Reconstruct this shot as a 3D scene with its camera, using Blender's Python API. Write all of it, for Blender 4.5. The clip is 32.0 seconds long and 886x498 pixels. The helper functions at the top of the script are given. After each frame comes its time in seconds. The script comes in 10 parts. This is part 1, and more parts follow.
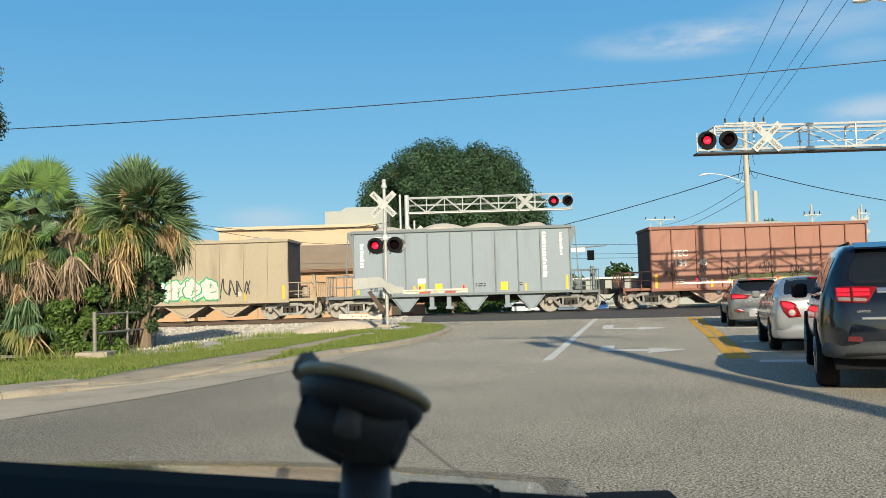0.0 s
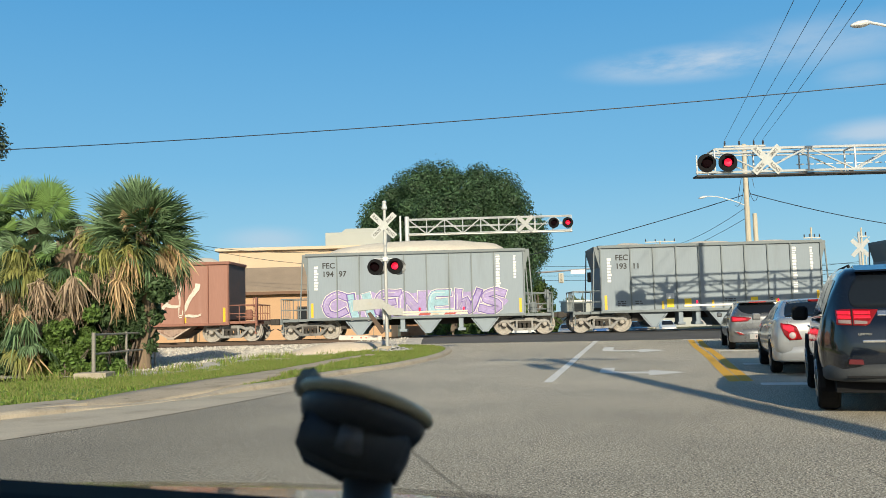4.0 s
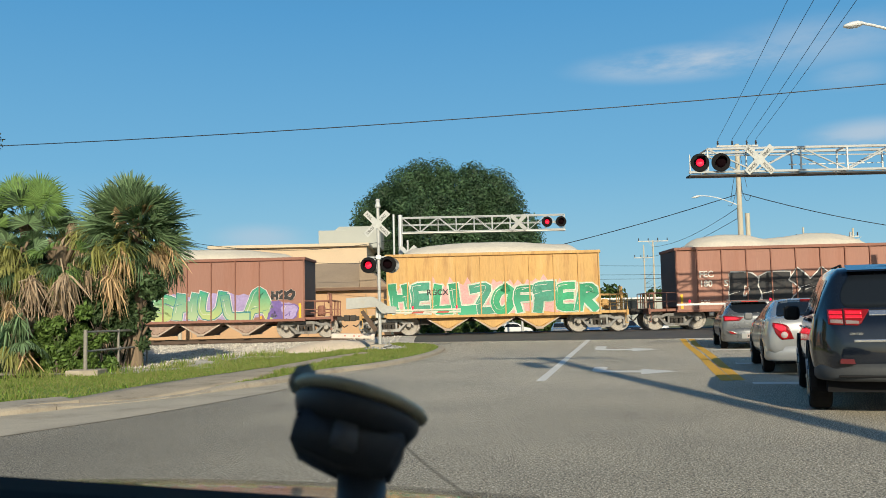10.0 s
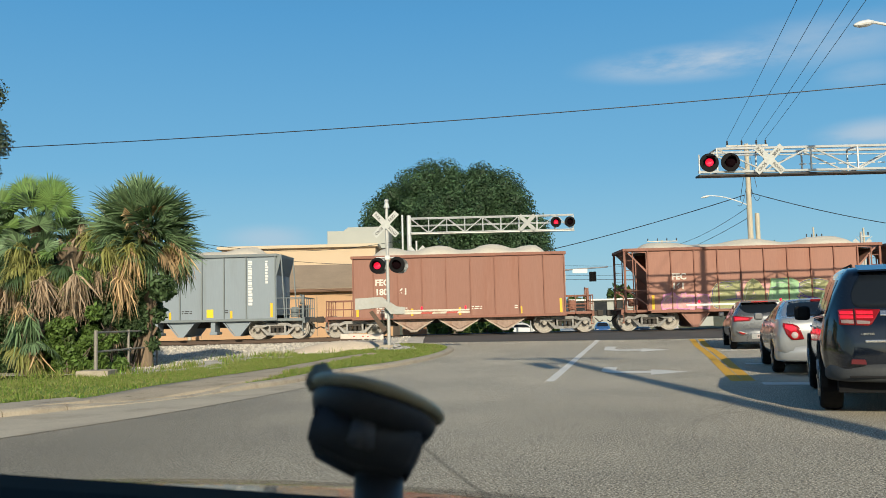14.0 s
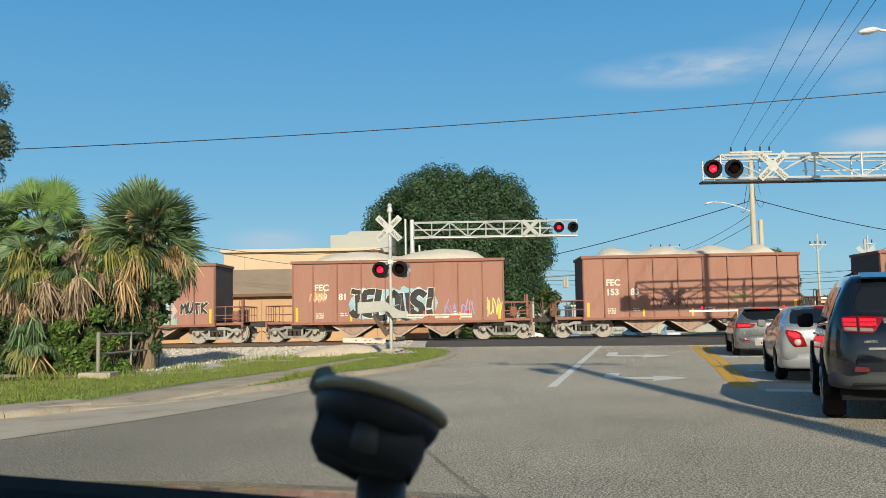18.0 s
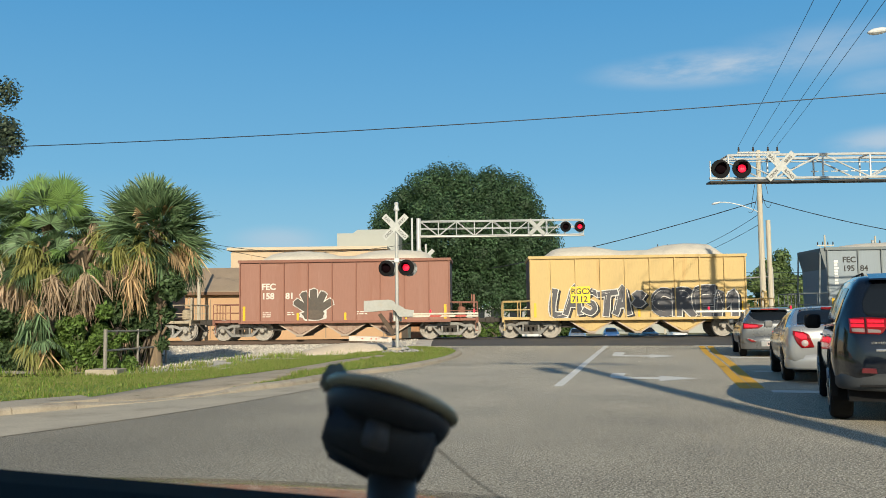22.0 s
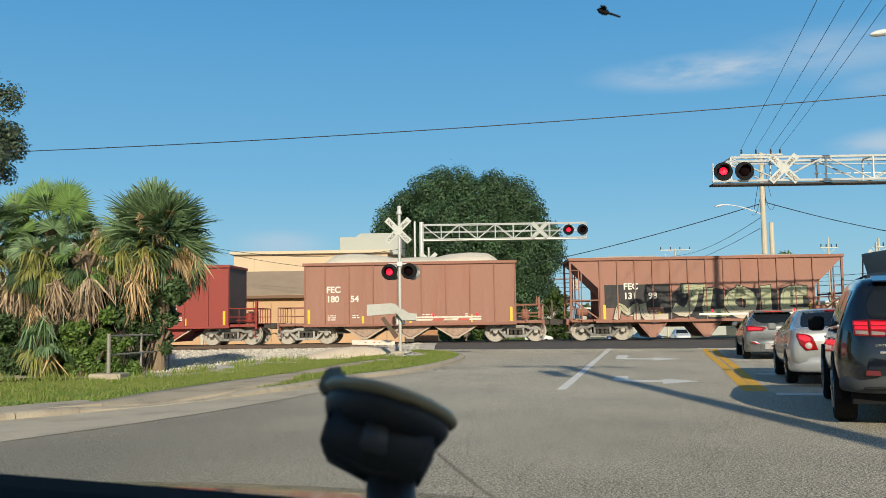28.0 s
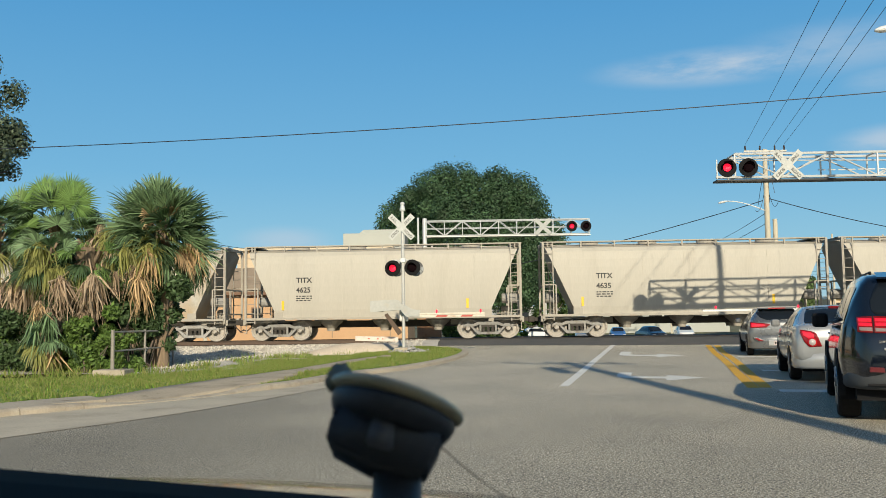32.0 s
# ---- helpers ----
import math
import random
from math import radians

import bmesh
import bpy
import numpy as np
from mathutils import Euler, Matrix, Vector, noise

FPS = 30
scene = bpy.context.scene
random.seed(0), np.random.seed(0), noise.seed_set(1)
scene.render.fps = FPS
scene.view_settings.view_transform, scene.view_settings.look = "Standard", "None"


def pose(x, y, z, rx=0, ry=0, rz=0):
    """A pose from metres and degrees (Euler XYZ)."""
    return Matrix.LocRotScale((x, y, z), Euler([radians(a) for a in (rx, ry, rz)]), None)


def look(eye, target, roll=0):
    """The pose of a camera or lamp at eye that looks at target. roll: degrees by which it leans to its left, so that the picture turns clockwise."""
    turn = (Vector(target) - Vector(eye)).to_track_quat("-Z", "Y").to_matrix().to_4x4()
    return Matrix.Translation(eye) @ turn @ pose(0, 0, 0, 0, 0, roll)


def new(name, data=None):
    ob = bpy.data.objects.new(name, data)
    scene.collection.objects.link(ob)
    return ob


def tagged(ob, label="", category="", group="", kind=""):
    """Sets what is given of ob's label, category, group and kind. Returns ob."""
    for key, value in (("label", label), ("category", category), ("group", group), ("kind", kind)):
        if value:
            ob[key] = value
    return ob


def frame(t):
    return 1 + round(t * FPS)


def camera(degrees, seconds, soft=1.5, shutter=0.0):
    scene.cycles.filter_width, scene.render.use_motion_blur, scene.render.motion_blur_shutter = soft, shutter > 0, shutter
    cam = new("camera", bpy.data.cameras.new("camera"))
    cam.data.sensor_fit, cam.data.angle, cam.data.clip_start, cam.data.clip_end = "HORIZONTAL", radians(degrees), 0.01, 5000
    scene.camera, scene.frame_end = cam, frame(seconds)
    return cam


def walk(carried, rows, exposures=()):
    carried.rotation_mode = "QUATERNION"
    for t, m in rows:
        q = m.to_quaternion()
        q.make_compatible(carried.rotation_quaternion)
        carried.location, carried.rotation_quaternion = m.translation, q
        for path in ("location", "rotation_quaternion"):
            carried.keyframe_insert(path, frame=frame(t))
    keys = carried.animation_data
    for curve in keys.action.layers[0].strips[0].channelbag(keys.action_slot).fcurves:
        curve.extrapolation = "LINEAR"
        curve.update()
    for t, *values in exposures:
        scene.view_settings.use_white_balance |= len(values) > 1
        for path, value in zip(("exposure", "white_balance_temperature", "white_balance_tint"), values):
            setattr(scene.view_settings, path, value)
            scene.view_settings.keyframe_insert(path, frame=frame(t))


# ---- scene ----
from mathutils.bvhtree import BVHTree
# Camera held by hand inside a standing car; it only sways and turns by a degree or two.
cam = camera(53.66, 32.0, soft=0.85)
cam.data.dof.use_dof, cam.data.dof.focus_distance, cam.data.dof.aperture_fstop = True, 30.0, 14.0     # a phone lens set far: the mount goes soft
PATH = [
    (0, 0.0048, 1.3045, 92.816, 1.708, 0.085),
    (0.5, 0.0050, 1.3039, 93.502, 1.675, 0.396),
    (1, 0.0046, 1.3025, 93.971, 1.577, 0.346),
    (1.5, 0.0061, 1.3024, 94.075, 1.588, 0.312),
    (2, 0.0063, 1.3022, 94.091, 1.591, 0.341),
    (2.5, 0.0063, 1.3022, 94.214, 1.626, 0.333),
    (3, 0.0048, 1.3019, 94.201, 1.593, 0.257),
    (3.5, 0.0038, 1.3015, 94.241, 1.559, 0.162),
    (5.5, 0.0029, 1.3012, 94.160, 1.383, -0.318),
    (6, 0.0027, 1.3010, 94.214, 1.357, -0.524),
    (6.5, 0.0022, 1.3010, 94.167, 1.332, -0.595),
    (7, 0.0021, 1.3009, 94.150, 1.334, -0.661),
    (7.5, 0.0018, 1.3007, 94.153, 1.306, -0.670),
    (8, 0.0018, 1.3005, 94.116, 1.282, -0.654),
    (8.5, 0.0017, 1.3005, 94.120, 1.284, -0.605),
    (9, 0.0019, 1.3005, 94.113, 1.302, -0.555),
    (9.5, 0.0021, 1.3006, 94.111, 1.322, -0.477),
    (10, 0.0022, 1.3006, 94.115, 1.327, -0.378),
    (10.5, 0.0021, 1.3005, 94.111, 1.334, -0.308),
    (11, 0.0020, 1.3004, 94.134, 1.447, -0.228),
    (11.5, 0.0013, 1.3003, 94.134, 1.479, -0.095),
    (12, 0.0006, 1.3002, 94.133, 1.450, -0.011),
    (12.5, -0.0000, 1.3000, 94.136, 1.434, 0.041),
    (13, -0.0009, 1.2998, 94.139, 1.437, 0.099),
    (13.5, -0.0014, 1.2998, 94.135, 1.417, 0.151),
    (14, -0.0023, 1.2997, 94.161, 1.364, 0.191),
    (14.5, -0.0027, 1.2997, 94.183, 1.297, 0.234),
    (16.5, -0.0034, 1.2996, 94.351, 1.054, 0.324),
    (17, -0.0035, 1.2995, 94.354, 1.004, 0.335),
    (17.5, -0.0031, 1.2994, 94.449, 0.959, 0.345),
    (18, -0.0031, 1.2994, 94.455, 0.962, 0.350),
    (18.5, -0.0038, 1.2994, 94.436, 0.983, 0.374),
    (19, -0.0046, 1.2992, 94.411, 0.977, 0.414),
    (19.5, -0.0047, 1.2990, 94.377, 0.986, 0.450),
    (20, -0.0047, 1.2989, 94.350, 0.926, 0.466),
    (20.5, -0.0054, 1.2989, 94.344, 0.884, 0.531),
    (21, -0.0065, 1.2989, 94.348, 0.813, 0.613),
    (21.5, -0.0070, 1.2988, 94.365, 0.720, 0.661),
    (22, -0.0060, 1.2989, 94.390, 0.635, 0.745),
    (22.5, -0.0057, 1.2989, 94.449, 0.660, 0.804),
    (23, -0.0052, 1.2988, 94.502, 0.640, 0.864),
    (23.5, -0.0047, 1.2986, 94.564, 0.662, 0.872),
    (24, -0.0031, 1.2986, 94.586, 0.699, 0.823),
    (24.5, -0.0025, 1.2988, 94.583, 0.686, 0.777),
    (25, -0.0033, 1.2988, 94.589, 0.722, 0.785),
    (25.5, -0.0042, 1.2987, 94.585, 0.710, 0.785),
    (27.5, -0.0042, 1.2986, 94.622, 0.782, 0.944),
    (28, -0.0034, 1.2987, 94.618, 0.800, 0.949),
    (28.5, -0.0030, 1.2988, 94.590, 0.850, 0.965),
    (29, -0.0028, 1.2988, 94.559, 0.820, 0.961),
    (29.5, -0.0035, 1.2987, 94.543, 0.848, 0.995),
    (30, -0.0041, 1.2986, 94.479, 0.841, 1.005),
    (30.5, -0.0047, 1.2986, 94.454, 0.779, 1.029),
    (31, -0.0048, 1.2986, 94.395, 0.759, 1.055),
    (31.5, -0.0049, 1.2986, 94.392, 0.771, 1.114),
    (32, -0.0051, 1.2986, 94.385, 0.775, 1.160),
]
walk(cam, [(t, pose(x, 0, z, rx, ry, rz)) for t, x, z, rx, ry, rz in PATH], [(0, 0.18, 6500, 4), (2, 0.16, 6500, 4), (6.2, 0.18, 6500, 4), (7, 0.03, 6500, 4), (10, 0.01, 6500, 4), (13, 0.02, 6500, 4), (19, 0.04, 6500, 4), (32, 0.05, 6500, 4)])

# ---- light: low sun behind the camera, clear sky with thin cloud ----
SUN_EL, SUN_AZ = radians(23.2), radians(174.5)   # azimuth clockwise from +y
sun = new("sun", bpy.data.lights.new("sun", "SUN"))
sun.data.energy, sun.data.angle, sun.data.color = 4.5, radians(0.53), (1.0, 0.875, 0.70)
sun_dir = Vector((math.sin(SUN_AZ) * math.cos(SUN_EL), math.cos(SUN_AZ) * math.cos(SUN_EL), math.sin(SUN_EL)))
sun.matrix_world = look(sun_dir * 60, (0, 0, 0))


def make_world():
    w = bpy.data.worlds.new("sky")
    scene.world = w
    w.use_nodes = True
    nt = w.node_tree
    nt.nodes.clear()
    N, L = nt.nodes.new, nt.links.new
    out, bg = N("ShaderNodeOutputWorld"), N("ShaderNodeBackground")
    sky = N("ShaderNodeTexSky")
    sky.sky_type, sky.sun_disc = "NISHITA", False
    sky.sun_elevation, sky.sun_rotation = SUN_EL, SUN_AZ
    sky.air_density, sky.dust_density, sky.ozone_density = 1.0, 0.6, 2.2
    # thin cirrus: stretched noise over the direction, strongest in two veils
    geo = N("ShaderNodeTexCoord")
    mp = N("ShaderNodeMapping")
    mp.inputs["Scale"].default_value = (3.5, 3.5, 13.0)
    mp.inputs["Rotation"].default_value = (0.0, 0.22, 0.0)
    L(geo.outputs["Generated"], mp.inputs["Vector"])
    nz = N("ShaderNodeTexNoise")
    nz.inputs["Scale"].default_value, nz.inputs["Detail"].default_value, nz.inputs["Roughness"].default_value = 1.6, 8, 0.6
    L(mp.outputs["Vector"], nz.inputs["Vector"])
    total = None
    for d, wide, tall, gain in CLOUDS:
        d = Vector(d).normalized()
        sub = N("ShaderNodeVectorMath"); sub.operation = "SUBTRACT"; sub.inputs[1].default_value = d
        L(geo.outputs["Generated"], sub.inputs[0])
        sc = N("ShaderNodeVectorMath"); sc.operation = "MULTIPLY"; sc.inputs[1].default_value = (1 / wide, 1 / wide, 1 / tall)
        L(sub.outputs[0], sc.inputs[0])
        ln = N("ShaderNodeVectorMath"); ln.operation = "LENGTH"; L(sc.outputs[0], ln.inputs[0])
        mr = N("ShaderNodeMapRange"); mr.interpolation_type = "SMOOTHSTEP"
        mr.inputs["From Min"].default_value, mr.inputs["From Max"].default_value = 1.0, 0.1
        mr.inputs["To Min"].default_value, mr.inputs["To Max"].default_value = 0.0, gain
        L(ln.outputs["Value"], mr.inputs["Value"])
        if total is None:
            total = mr.outputs[0]
        else:
            mx = N("ShaderNodeMath"); mx.operation = "MAXIMUM"
            L(total, mx.inputs[0]); L(mr.outputs[0], mx.inputs[1]); total = mx.outputs[0]
    ramp = N("ShaderNodeMapRange"); ramp.interpolation_type = "SMOOTHSTEP"
    ramp.inputs["From Min"].default_value, ramp.inputs["From Max"].default_value = 0.31, 0.60
    L(nz.outputs[0], ramp.inputs["Value"])
    mul = N("ShaderNodeMath"); mul.operation = "MULTIPLY"
    L(ramp.outputs[0], mul.inputs[0]); L(total, mul.inputs[1])
    mix = N("ShaderNodeMix"); mix.data_type = "RGBA"
    L(mul.outputs[0], mix.inputs["Factor"])
    # a clear deep-blue afternoon sky: the model sky, tinted by height
    sp = N("ShaderNodeSeparateXYZ"); L(geo.outputs["Generated"], sp.inputs[0])
    tint = N("ShaderNodeValToRGB")
    el = tint.color_ramp.elements
    el[0].position, el[0].color = 0.0, (0.40, 0.63, 0.77, 1)
    el[1].position, el[1].color = 1.0, (0.022, 0.085, 0.23, 1)
    for p, c in ((0.06, (0.29, 0.57, 0.78, 1)), (0.16, (0.175, 0.465, 0.76, 1)), (0.33, (0.095, 0.355, 0.70, 1)), (0.5, (0.055, 0.22, 0.48, 1))):
        k = el.new(p); k.color = c
    L(sp.outputs["Z"], tint.inputs["Fac"])
    up = N("ShaderNodeVectorMath"); up.operation = "SCALE"; up.inputs["Scale"].default_value = 11.5
    L(tint.outputs[0], up.inputs[0])
    blue = N("ShaderNodeMix"); blue.data_type = "RGBA"
    toward = N("ShaderNodeVectorMath"); toward.operation = "DOT_PRODUCT"; toward.inputs[1].default_value = (0.11, -0.99, 0.0)
    L(geo.outputs["Generated"], toward.inputs[0])
    share = N("ShaderNodeMapRange"); share.interpolation_type = "SMOOTHSTEP"
    share.inputs["From Min"].default_value, share.inputs["From Max"].default_value = -0.6, 0.5
    share.inputs["To Min"].default_value, share.inputs["To Max"].default_value = 0.86, 0.15
    L(toward.outputs["Value"], share.inputs["Value"]); L(share.outputs[0], blue.inputs["Factor"])
    L(sky.outputs[0], blue.inputs["A"]); L(up.outputs[0], blue.inputs["B"])
    L(blue.outputs["Result"], mix.inputs["A"])
    mix.inputs["B"].default_value = (6.3, 7.2, 8.6, 1)
    L(mix.outputs["Result"], bg.inputs["Color"])
    bg.inputs["Strength"].default_value = 0.082
    L(bg.outputs[0], out.inputs["Surface"])


CLOUDS = [((0.305, 1.0, 0.284), 0.16, 0.024, 0.95), ((0.45, 1.0, 0.305), 0.15, 0.035, 0.42), ((0.505, 1.0, 0.196), 0.08, 0.02, 0.75), ((-0.2, 1.0, 0.09), 0.07, 0.02, 0.5), ((0.49, 1.0, 0.265), 0.05, 0.02, 0.3)]
make_world()


# ---- materials ----
MATS = {}


def mat(name, color, rough=0.6, metal=0.0, vary=0.15, grain=30.0, big=0.8, bump=0.0, spots=None, rand=0.0, streak=False, glow=0.0, spec=0.5, coat=0.0, bump_scale=None):
    """A paint, stone, metal or leaf with grain and larger patches; spots: (colour, scale, low, high) a second colour in patches."""
    if name in MATS:
        return MATS[name]
    m = bpy.data.materials.new(name)
    MATS[name] = m
    m.use_nodes = True
    nt = m.node_tree
    N, L = nt.nodes.new, nt.links.new
    b = nt.nodes["Principled BSDF"]
    tc = N("ShaderNodeTexCoord")
    vec = tc.outputs["Object"]
    if streak:
        mp = N("ShaderNodeMapping"); mp.inputs["Scale"].default_value = (1.0, 1.0, 0.12)
        L(vec, mp.inputs["Vector"]); svec = mp.outputs["Vector"]
    else:
        svec = vec

    def nz(scale, v, detail=5):
        n = N("ShaderNodeTexNoise")
        n.inputs["Scale"].default_value, n.inputs["Detail"].default_value = scale, detail
        n.inputs["Roughness"].default_value = 0.62
        L(v, n.inputs["Vector"])
        return n.outputs[0]

    def scaled(v, lo, hi, a=0.25, bb=0.75):
        r = N("ShaderNodeMapRange")
        r.inputs["From Min"].default_value, r.inputs["From Max"].default_value = a, bb
        r.inputs["To Min"].default_value, r.inputs["To Max"].default_value = lo, hi
        L(v, r.inputs["Value"])
        return r.outputs[0]

    def times(p, q):
        k = N("ShaderNodeMath"); k.operation = "MULTIPLY"; L(p, k.inputs[0]); L(q, k.inputs[1])
        return k.outputs[0]
    fine, broad = nz(grain, svec), nz(big, svec)
    v = times(scaled(fine, 1 - vary, 1 + vary), scaled(broad, 1 - vary, 1 + vary))
    if rand:
        oi = N("ShaderNodeObjectInfo")
        v = times(v, scaled(oi.outputs["Random"], 1 - rand, 1 + rand, 0, 1))
    col = N("ShaderNodeRGB"); col.outputs[0].default_value = (*color, 1)
    c = col.outputs[0]
    if spots:
        for k, (sc, scale, lo, hi) in enumerate(spots if isinstance(spots, list) else [spots]):
            mx = N("ShaderNodeMix"); mx.data_type = "RGBA"
            L(scaled(nz(scale, svec, 7), 0, 1, lo, hi), mx.inputs["Factor"])
            L(c, mx.inputs["A"]); mx.inputs["B"].default_value = (*sc, 1)
            c = mx.outputs["Result"]
    vm = N("ShaderNodeVectorMath"); vm.operation = "SCALE"
    L(c, vm.inputs[0]); L(v, vm.inputs["Scale"])
    L(vm.outputs[0], b.inputs["Base Color"])
    L(scaled(broad, max(0.03, rough - 0.08), min(1, rough + 0.08)), b.inputs["Roughness"])
    b.inputs["Metallic"].default_value = metal
    b.inputs["Specular IOR Level"].default_value = spec
    b.inputs["Coat Weight"].default_value = coat
    b.inputs["Coat Roughness"].default_value = 0.06
    if bump:
        bp = N("ShaderNodeBump"); bp.inputs["Strength"].default_value = min(1, bump * 8); bp.inputs["Distance"].default_value = bump
        L(nz(bump_scale or grain, vec, 6), bp.inputs["Height"]); L(bp.outputs[0], b.inputs["Normal"])
    if glow:
        b.inputs["Emission Color"].default_value = (*color, 1)
        b.inputs["Emission Strength"].default_value = glow
    return m


def leafmat(name, color, vary=0.35, rough=0.55, trans=0.25, dead=None, clump_shade=0.0):
    """Leaves: colour varies from island to island, with some light passing through."""
    m = bpy.data.materials.new(name)
    m.use_nodes = True
    nt = m.node_tree
    N, L = nt.nodes.new, nt.links.new
    b = nt.nodes["Principled BSDF"]
    g = N("ShaderNodeNewGeometry")
    ramp = N("ShaderNodeValToRGB")
    e = ramp.color_ramp.elements
    e[0].color = (*[c * (1 - vary) for c in color], 1)
    e[1].color = (*[min(1, c * (1 + vary)) for c in color], 1)
    if dead:
        k = ramp.color_ramp.elements.new(0.96); k.color = (*dead, 1)
    L(g.outputs["Random Per Island"], ramp.inputs["Fac"])
    leaf = ramp.outputs[0]
    if clump_shade:          # paints clump shading into the leaf colour as broad light and dark noise
        tc, nz, mr, vm = N("ShaderNodeTexCoord"), N("ShaderNodeTexNoise"), N("ShaderNodeMapRange"), N("ShaderNodeVectorMath")
        nz.inputs["Scale"].default_value, nz.inputs["Detail"].default_value = 0.75, 3
        mr.inputs["From Min"].default_value, mr.inputs["From Max"].default_value = 0.38, 0.62
        mr.inputs["To Min"].default_value, mr.inputs["To Max"].default_value = 1 - clump_shade, 1 + clump_shade
        vm.operation = "SCALE"
        L(tc.outputs["Object"], nz.inputs["Vector"]); L(nz.outputs[0], mr.inputs["Value"])
        L(leaf, vm.inputs[0]); L(mr.outputs[0], vm.inputs["Scale"])
        leaf = vm.outputs[0]
    L(leaf, b.inputs["Base Color"])
    b.inputs["Roughness"].default_value = rough
    b.inputs["Specular IOR Level"].default_value = 0.35
    tr = N("ShaderNodeBsdfTranslucent"); L(leaf, tr.inputs["Color"])
    mx = N("ShaderNodeMixShader"); mx.inputs[0].default_value = trans
    L(b.outputs[0], mx.inputs[1]); L(tr.outputs[0], mx.inputs[2])
    L(mx.outputs[0], nt.nodes["Material Output"].inputs["Surface"])
    return m


BROWN = mat("oxide_red_paint", (0.355, 0.181, 0.134), 0.8, vary=0.07, grain=22, big=0.7, spots=[((0.315, 0.146, 0.102), 1.3, 0.5, 0.78), ((0.41, 0.225, 0.17), 2.5, 0.56, 0.85), ((0.24, 0.105, 0.07), 6.0, 0.66, 0.78)], rand=0.12, streak=True)
# end sheets of the box-ended cars, darker than their sides
END_DARK = mat("dark_end_sheet", (0.105, 0.085, 0.082), 0.75, vary=0.2, spots=((0.16, 0.10, 0.08), 1.4, 0.5, 0.8))
BROWN_DARK = mat("oxide_red_rib", (0.29, 0.132, 0.092), 0.75, vary=0.15, streak=True)
GREY = mat("grey_car_paint", (0.265, 0.31, 0.345), 0.6, vary=0.05, grain=18, big=0.6, spots=((0.22, 0.25, 0.26), 1.1, 0.55, 0.8), rand=0.06, streak=True)
GREY_DARK = mat("grey_rib", (0.19, 0.215, 0.22), 0.6, vary=0.1)
TAN = mat("tan_car_paint", (0.42, 0.35, 0.25), 0.65, vary=0.09, spots=((0.30, 0.24, 0.17), 1.2, 0.55, 0.8), streak=True)
YELLOW_CAR = mat("faded_yellow_paint", (0.60, 0.43, 0.18), 0.65, vary=0.08, spots=((0.42, 0.22, 0.07), 1.6, 0.62, 0.8), streak=True)
ORANGE_CAR = mat("weathered_orange_paint", (0.60, 0.36, 0.13), 0.7, vary=0.14, spots=[((0.36, 0.17, 0.06), 2.6, 0.52, 0.74), ((0.68, 0.46, 0.22), 3.0, 0.55, 0.8)], streak=True)
RED_CAR = mat("dark_red_paint", (0.27, 0.04, 0.03), 0.6, vary=0.1, streak=True)
CREAM = mat("cream_car_paint", (0.46, 0.425, 0.36), 0.6, vary=0.06, spots=[((0.38, 0.34, 0.28), 1.0, 0.55, 0.85), ((0.32, 0.285, 0.24), 2.6, 0.62, 0.8)], streak=True)
CREAM_DIRTY = mat("dirty_cream_paint", (0.43, 0.395, 0.33), 0.75, vary=0.1, spots=[((0.46, 0.34, 0.21), 0.35, 0.48, 0.66), ((0.34, 0.31, 0.27), 0.7, 0.56, 0.68), ((0.50, 0.47, 0.41), 0.8, 0.52, 0.64), ((0.24, 0.21, 0.18), 4.0, 0.64, 0.72)])
LINK = mat("dusty_linkage", (0.50, 0.41, 0.33), 0.8, 0.1, vary=0.2)
VEE = mat("dusty_hopper_sheet", (0.40, 0.285, 0.225), 0.9, vary=0.2, grain=10, big=2.0, spots=((0.22, 0.12, 0.085), 3.0, 0.5, 0.75))
CREAM_RIB = mat("cream_frame_paint", (0.37, 0.335, 0.28), 0.6, vary=0.12, spots=((0.34, 0.22, 0.13), 3, 0.6, 0.8))
TRUCK = mat("dusty_truck_steel", (0.29, 0.278, 0.26), 0.9, 0.0, rand=0.35, vary=0.25, grain=14, big=2.0, spots=((0.14, 0.11, 0.085), 3.0, 0.54, 0.72))
WHEEL = mat("rolled_wheel_steel", (0.41, 0.375, 0.33), 0.75, 0.1, vary=0.2, spots=((0.11, 0.08, 0.06), 6.0, 0.5, 0.75))
UNDER = mat("dark_underframe", (0.06, 0.052, 0.045), 0.85, vary=0.25)
LOAD = mat("crushed_limestone", (0.68, 0.61, 0.495), 0.95, vary=0.08, grain=9, big=1.5, bump=0.05)
STRIPE = mat("yellow_reflector", (0.85, 0.50, 0.02), 0.45, vary=0.08)
LABEL_Y = mat("yellow_placard", (0.90, 0.62, 0.02), 0.5, vary=0.05)
WHITE = mat("white_paint", (0.78, 0.76, 0.72), 0.5, vary=0.06)
LETTER_W = mat("white_lettering", (0.74, 0.68, 0.60), 0.6, vary=0.12)
LETTER_B = mat("black_lettering", (0.035, 0.035, 0.035), 0.6, vary=0.15)
ASPHALT = mat("worn_asphalt", (0.375, 0.325, 0.238), 0.95, vary=0.19, grain=64, big=0.35, bump=0.007, bump_scale=56, spots=[((0.30, 0.262, 0.20), 0.4, 0.48, 0.72), ((0.27, 0.235, 0.18), 4.0, 0.54, 0.78), ((0.84, 0.76, 0.61), 58.0, 0.53, 0.57), ((0.06, 0.054, 0.044), 47.0, 0.53, 0.575)])
nt = ASPHALT.node_tree      # towards the gutter the surface is darker
b = nt.nodes["Principled BSDF"]
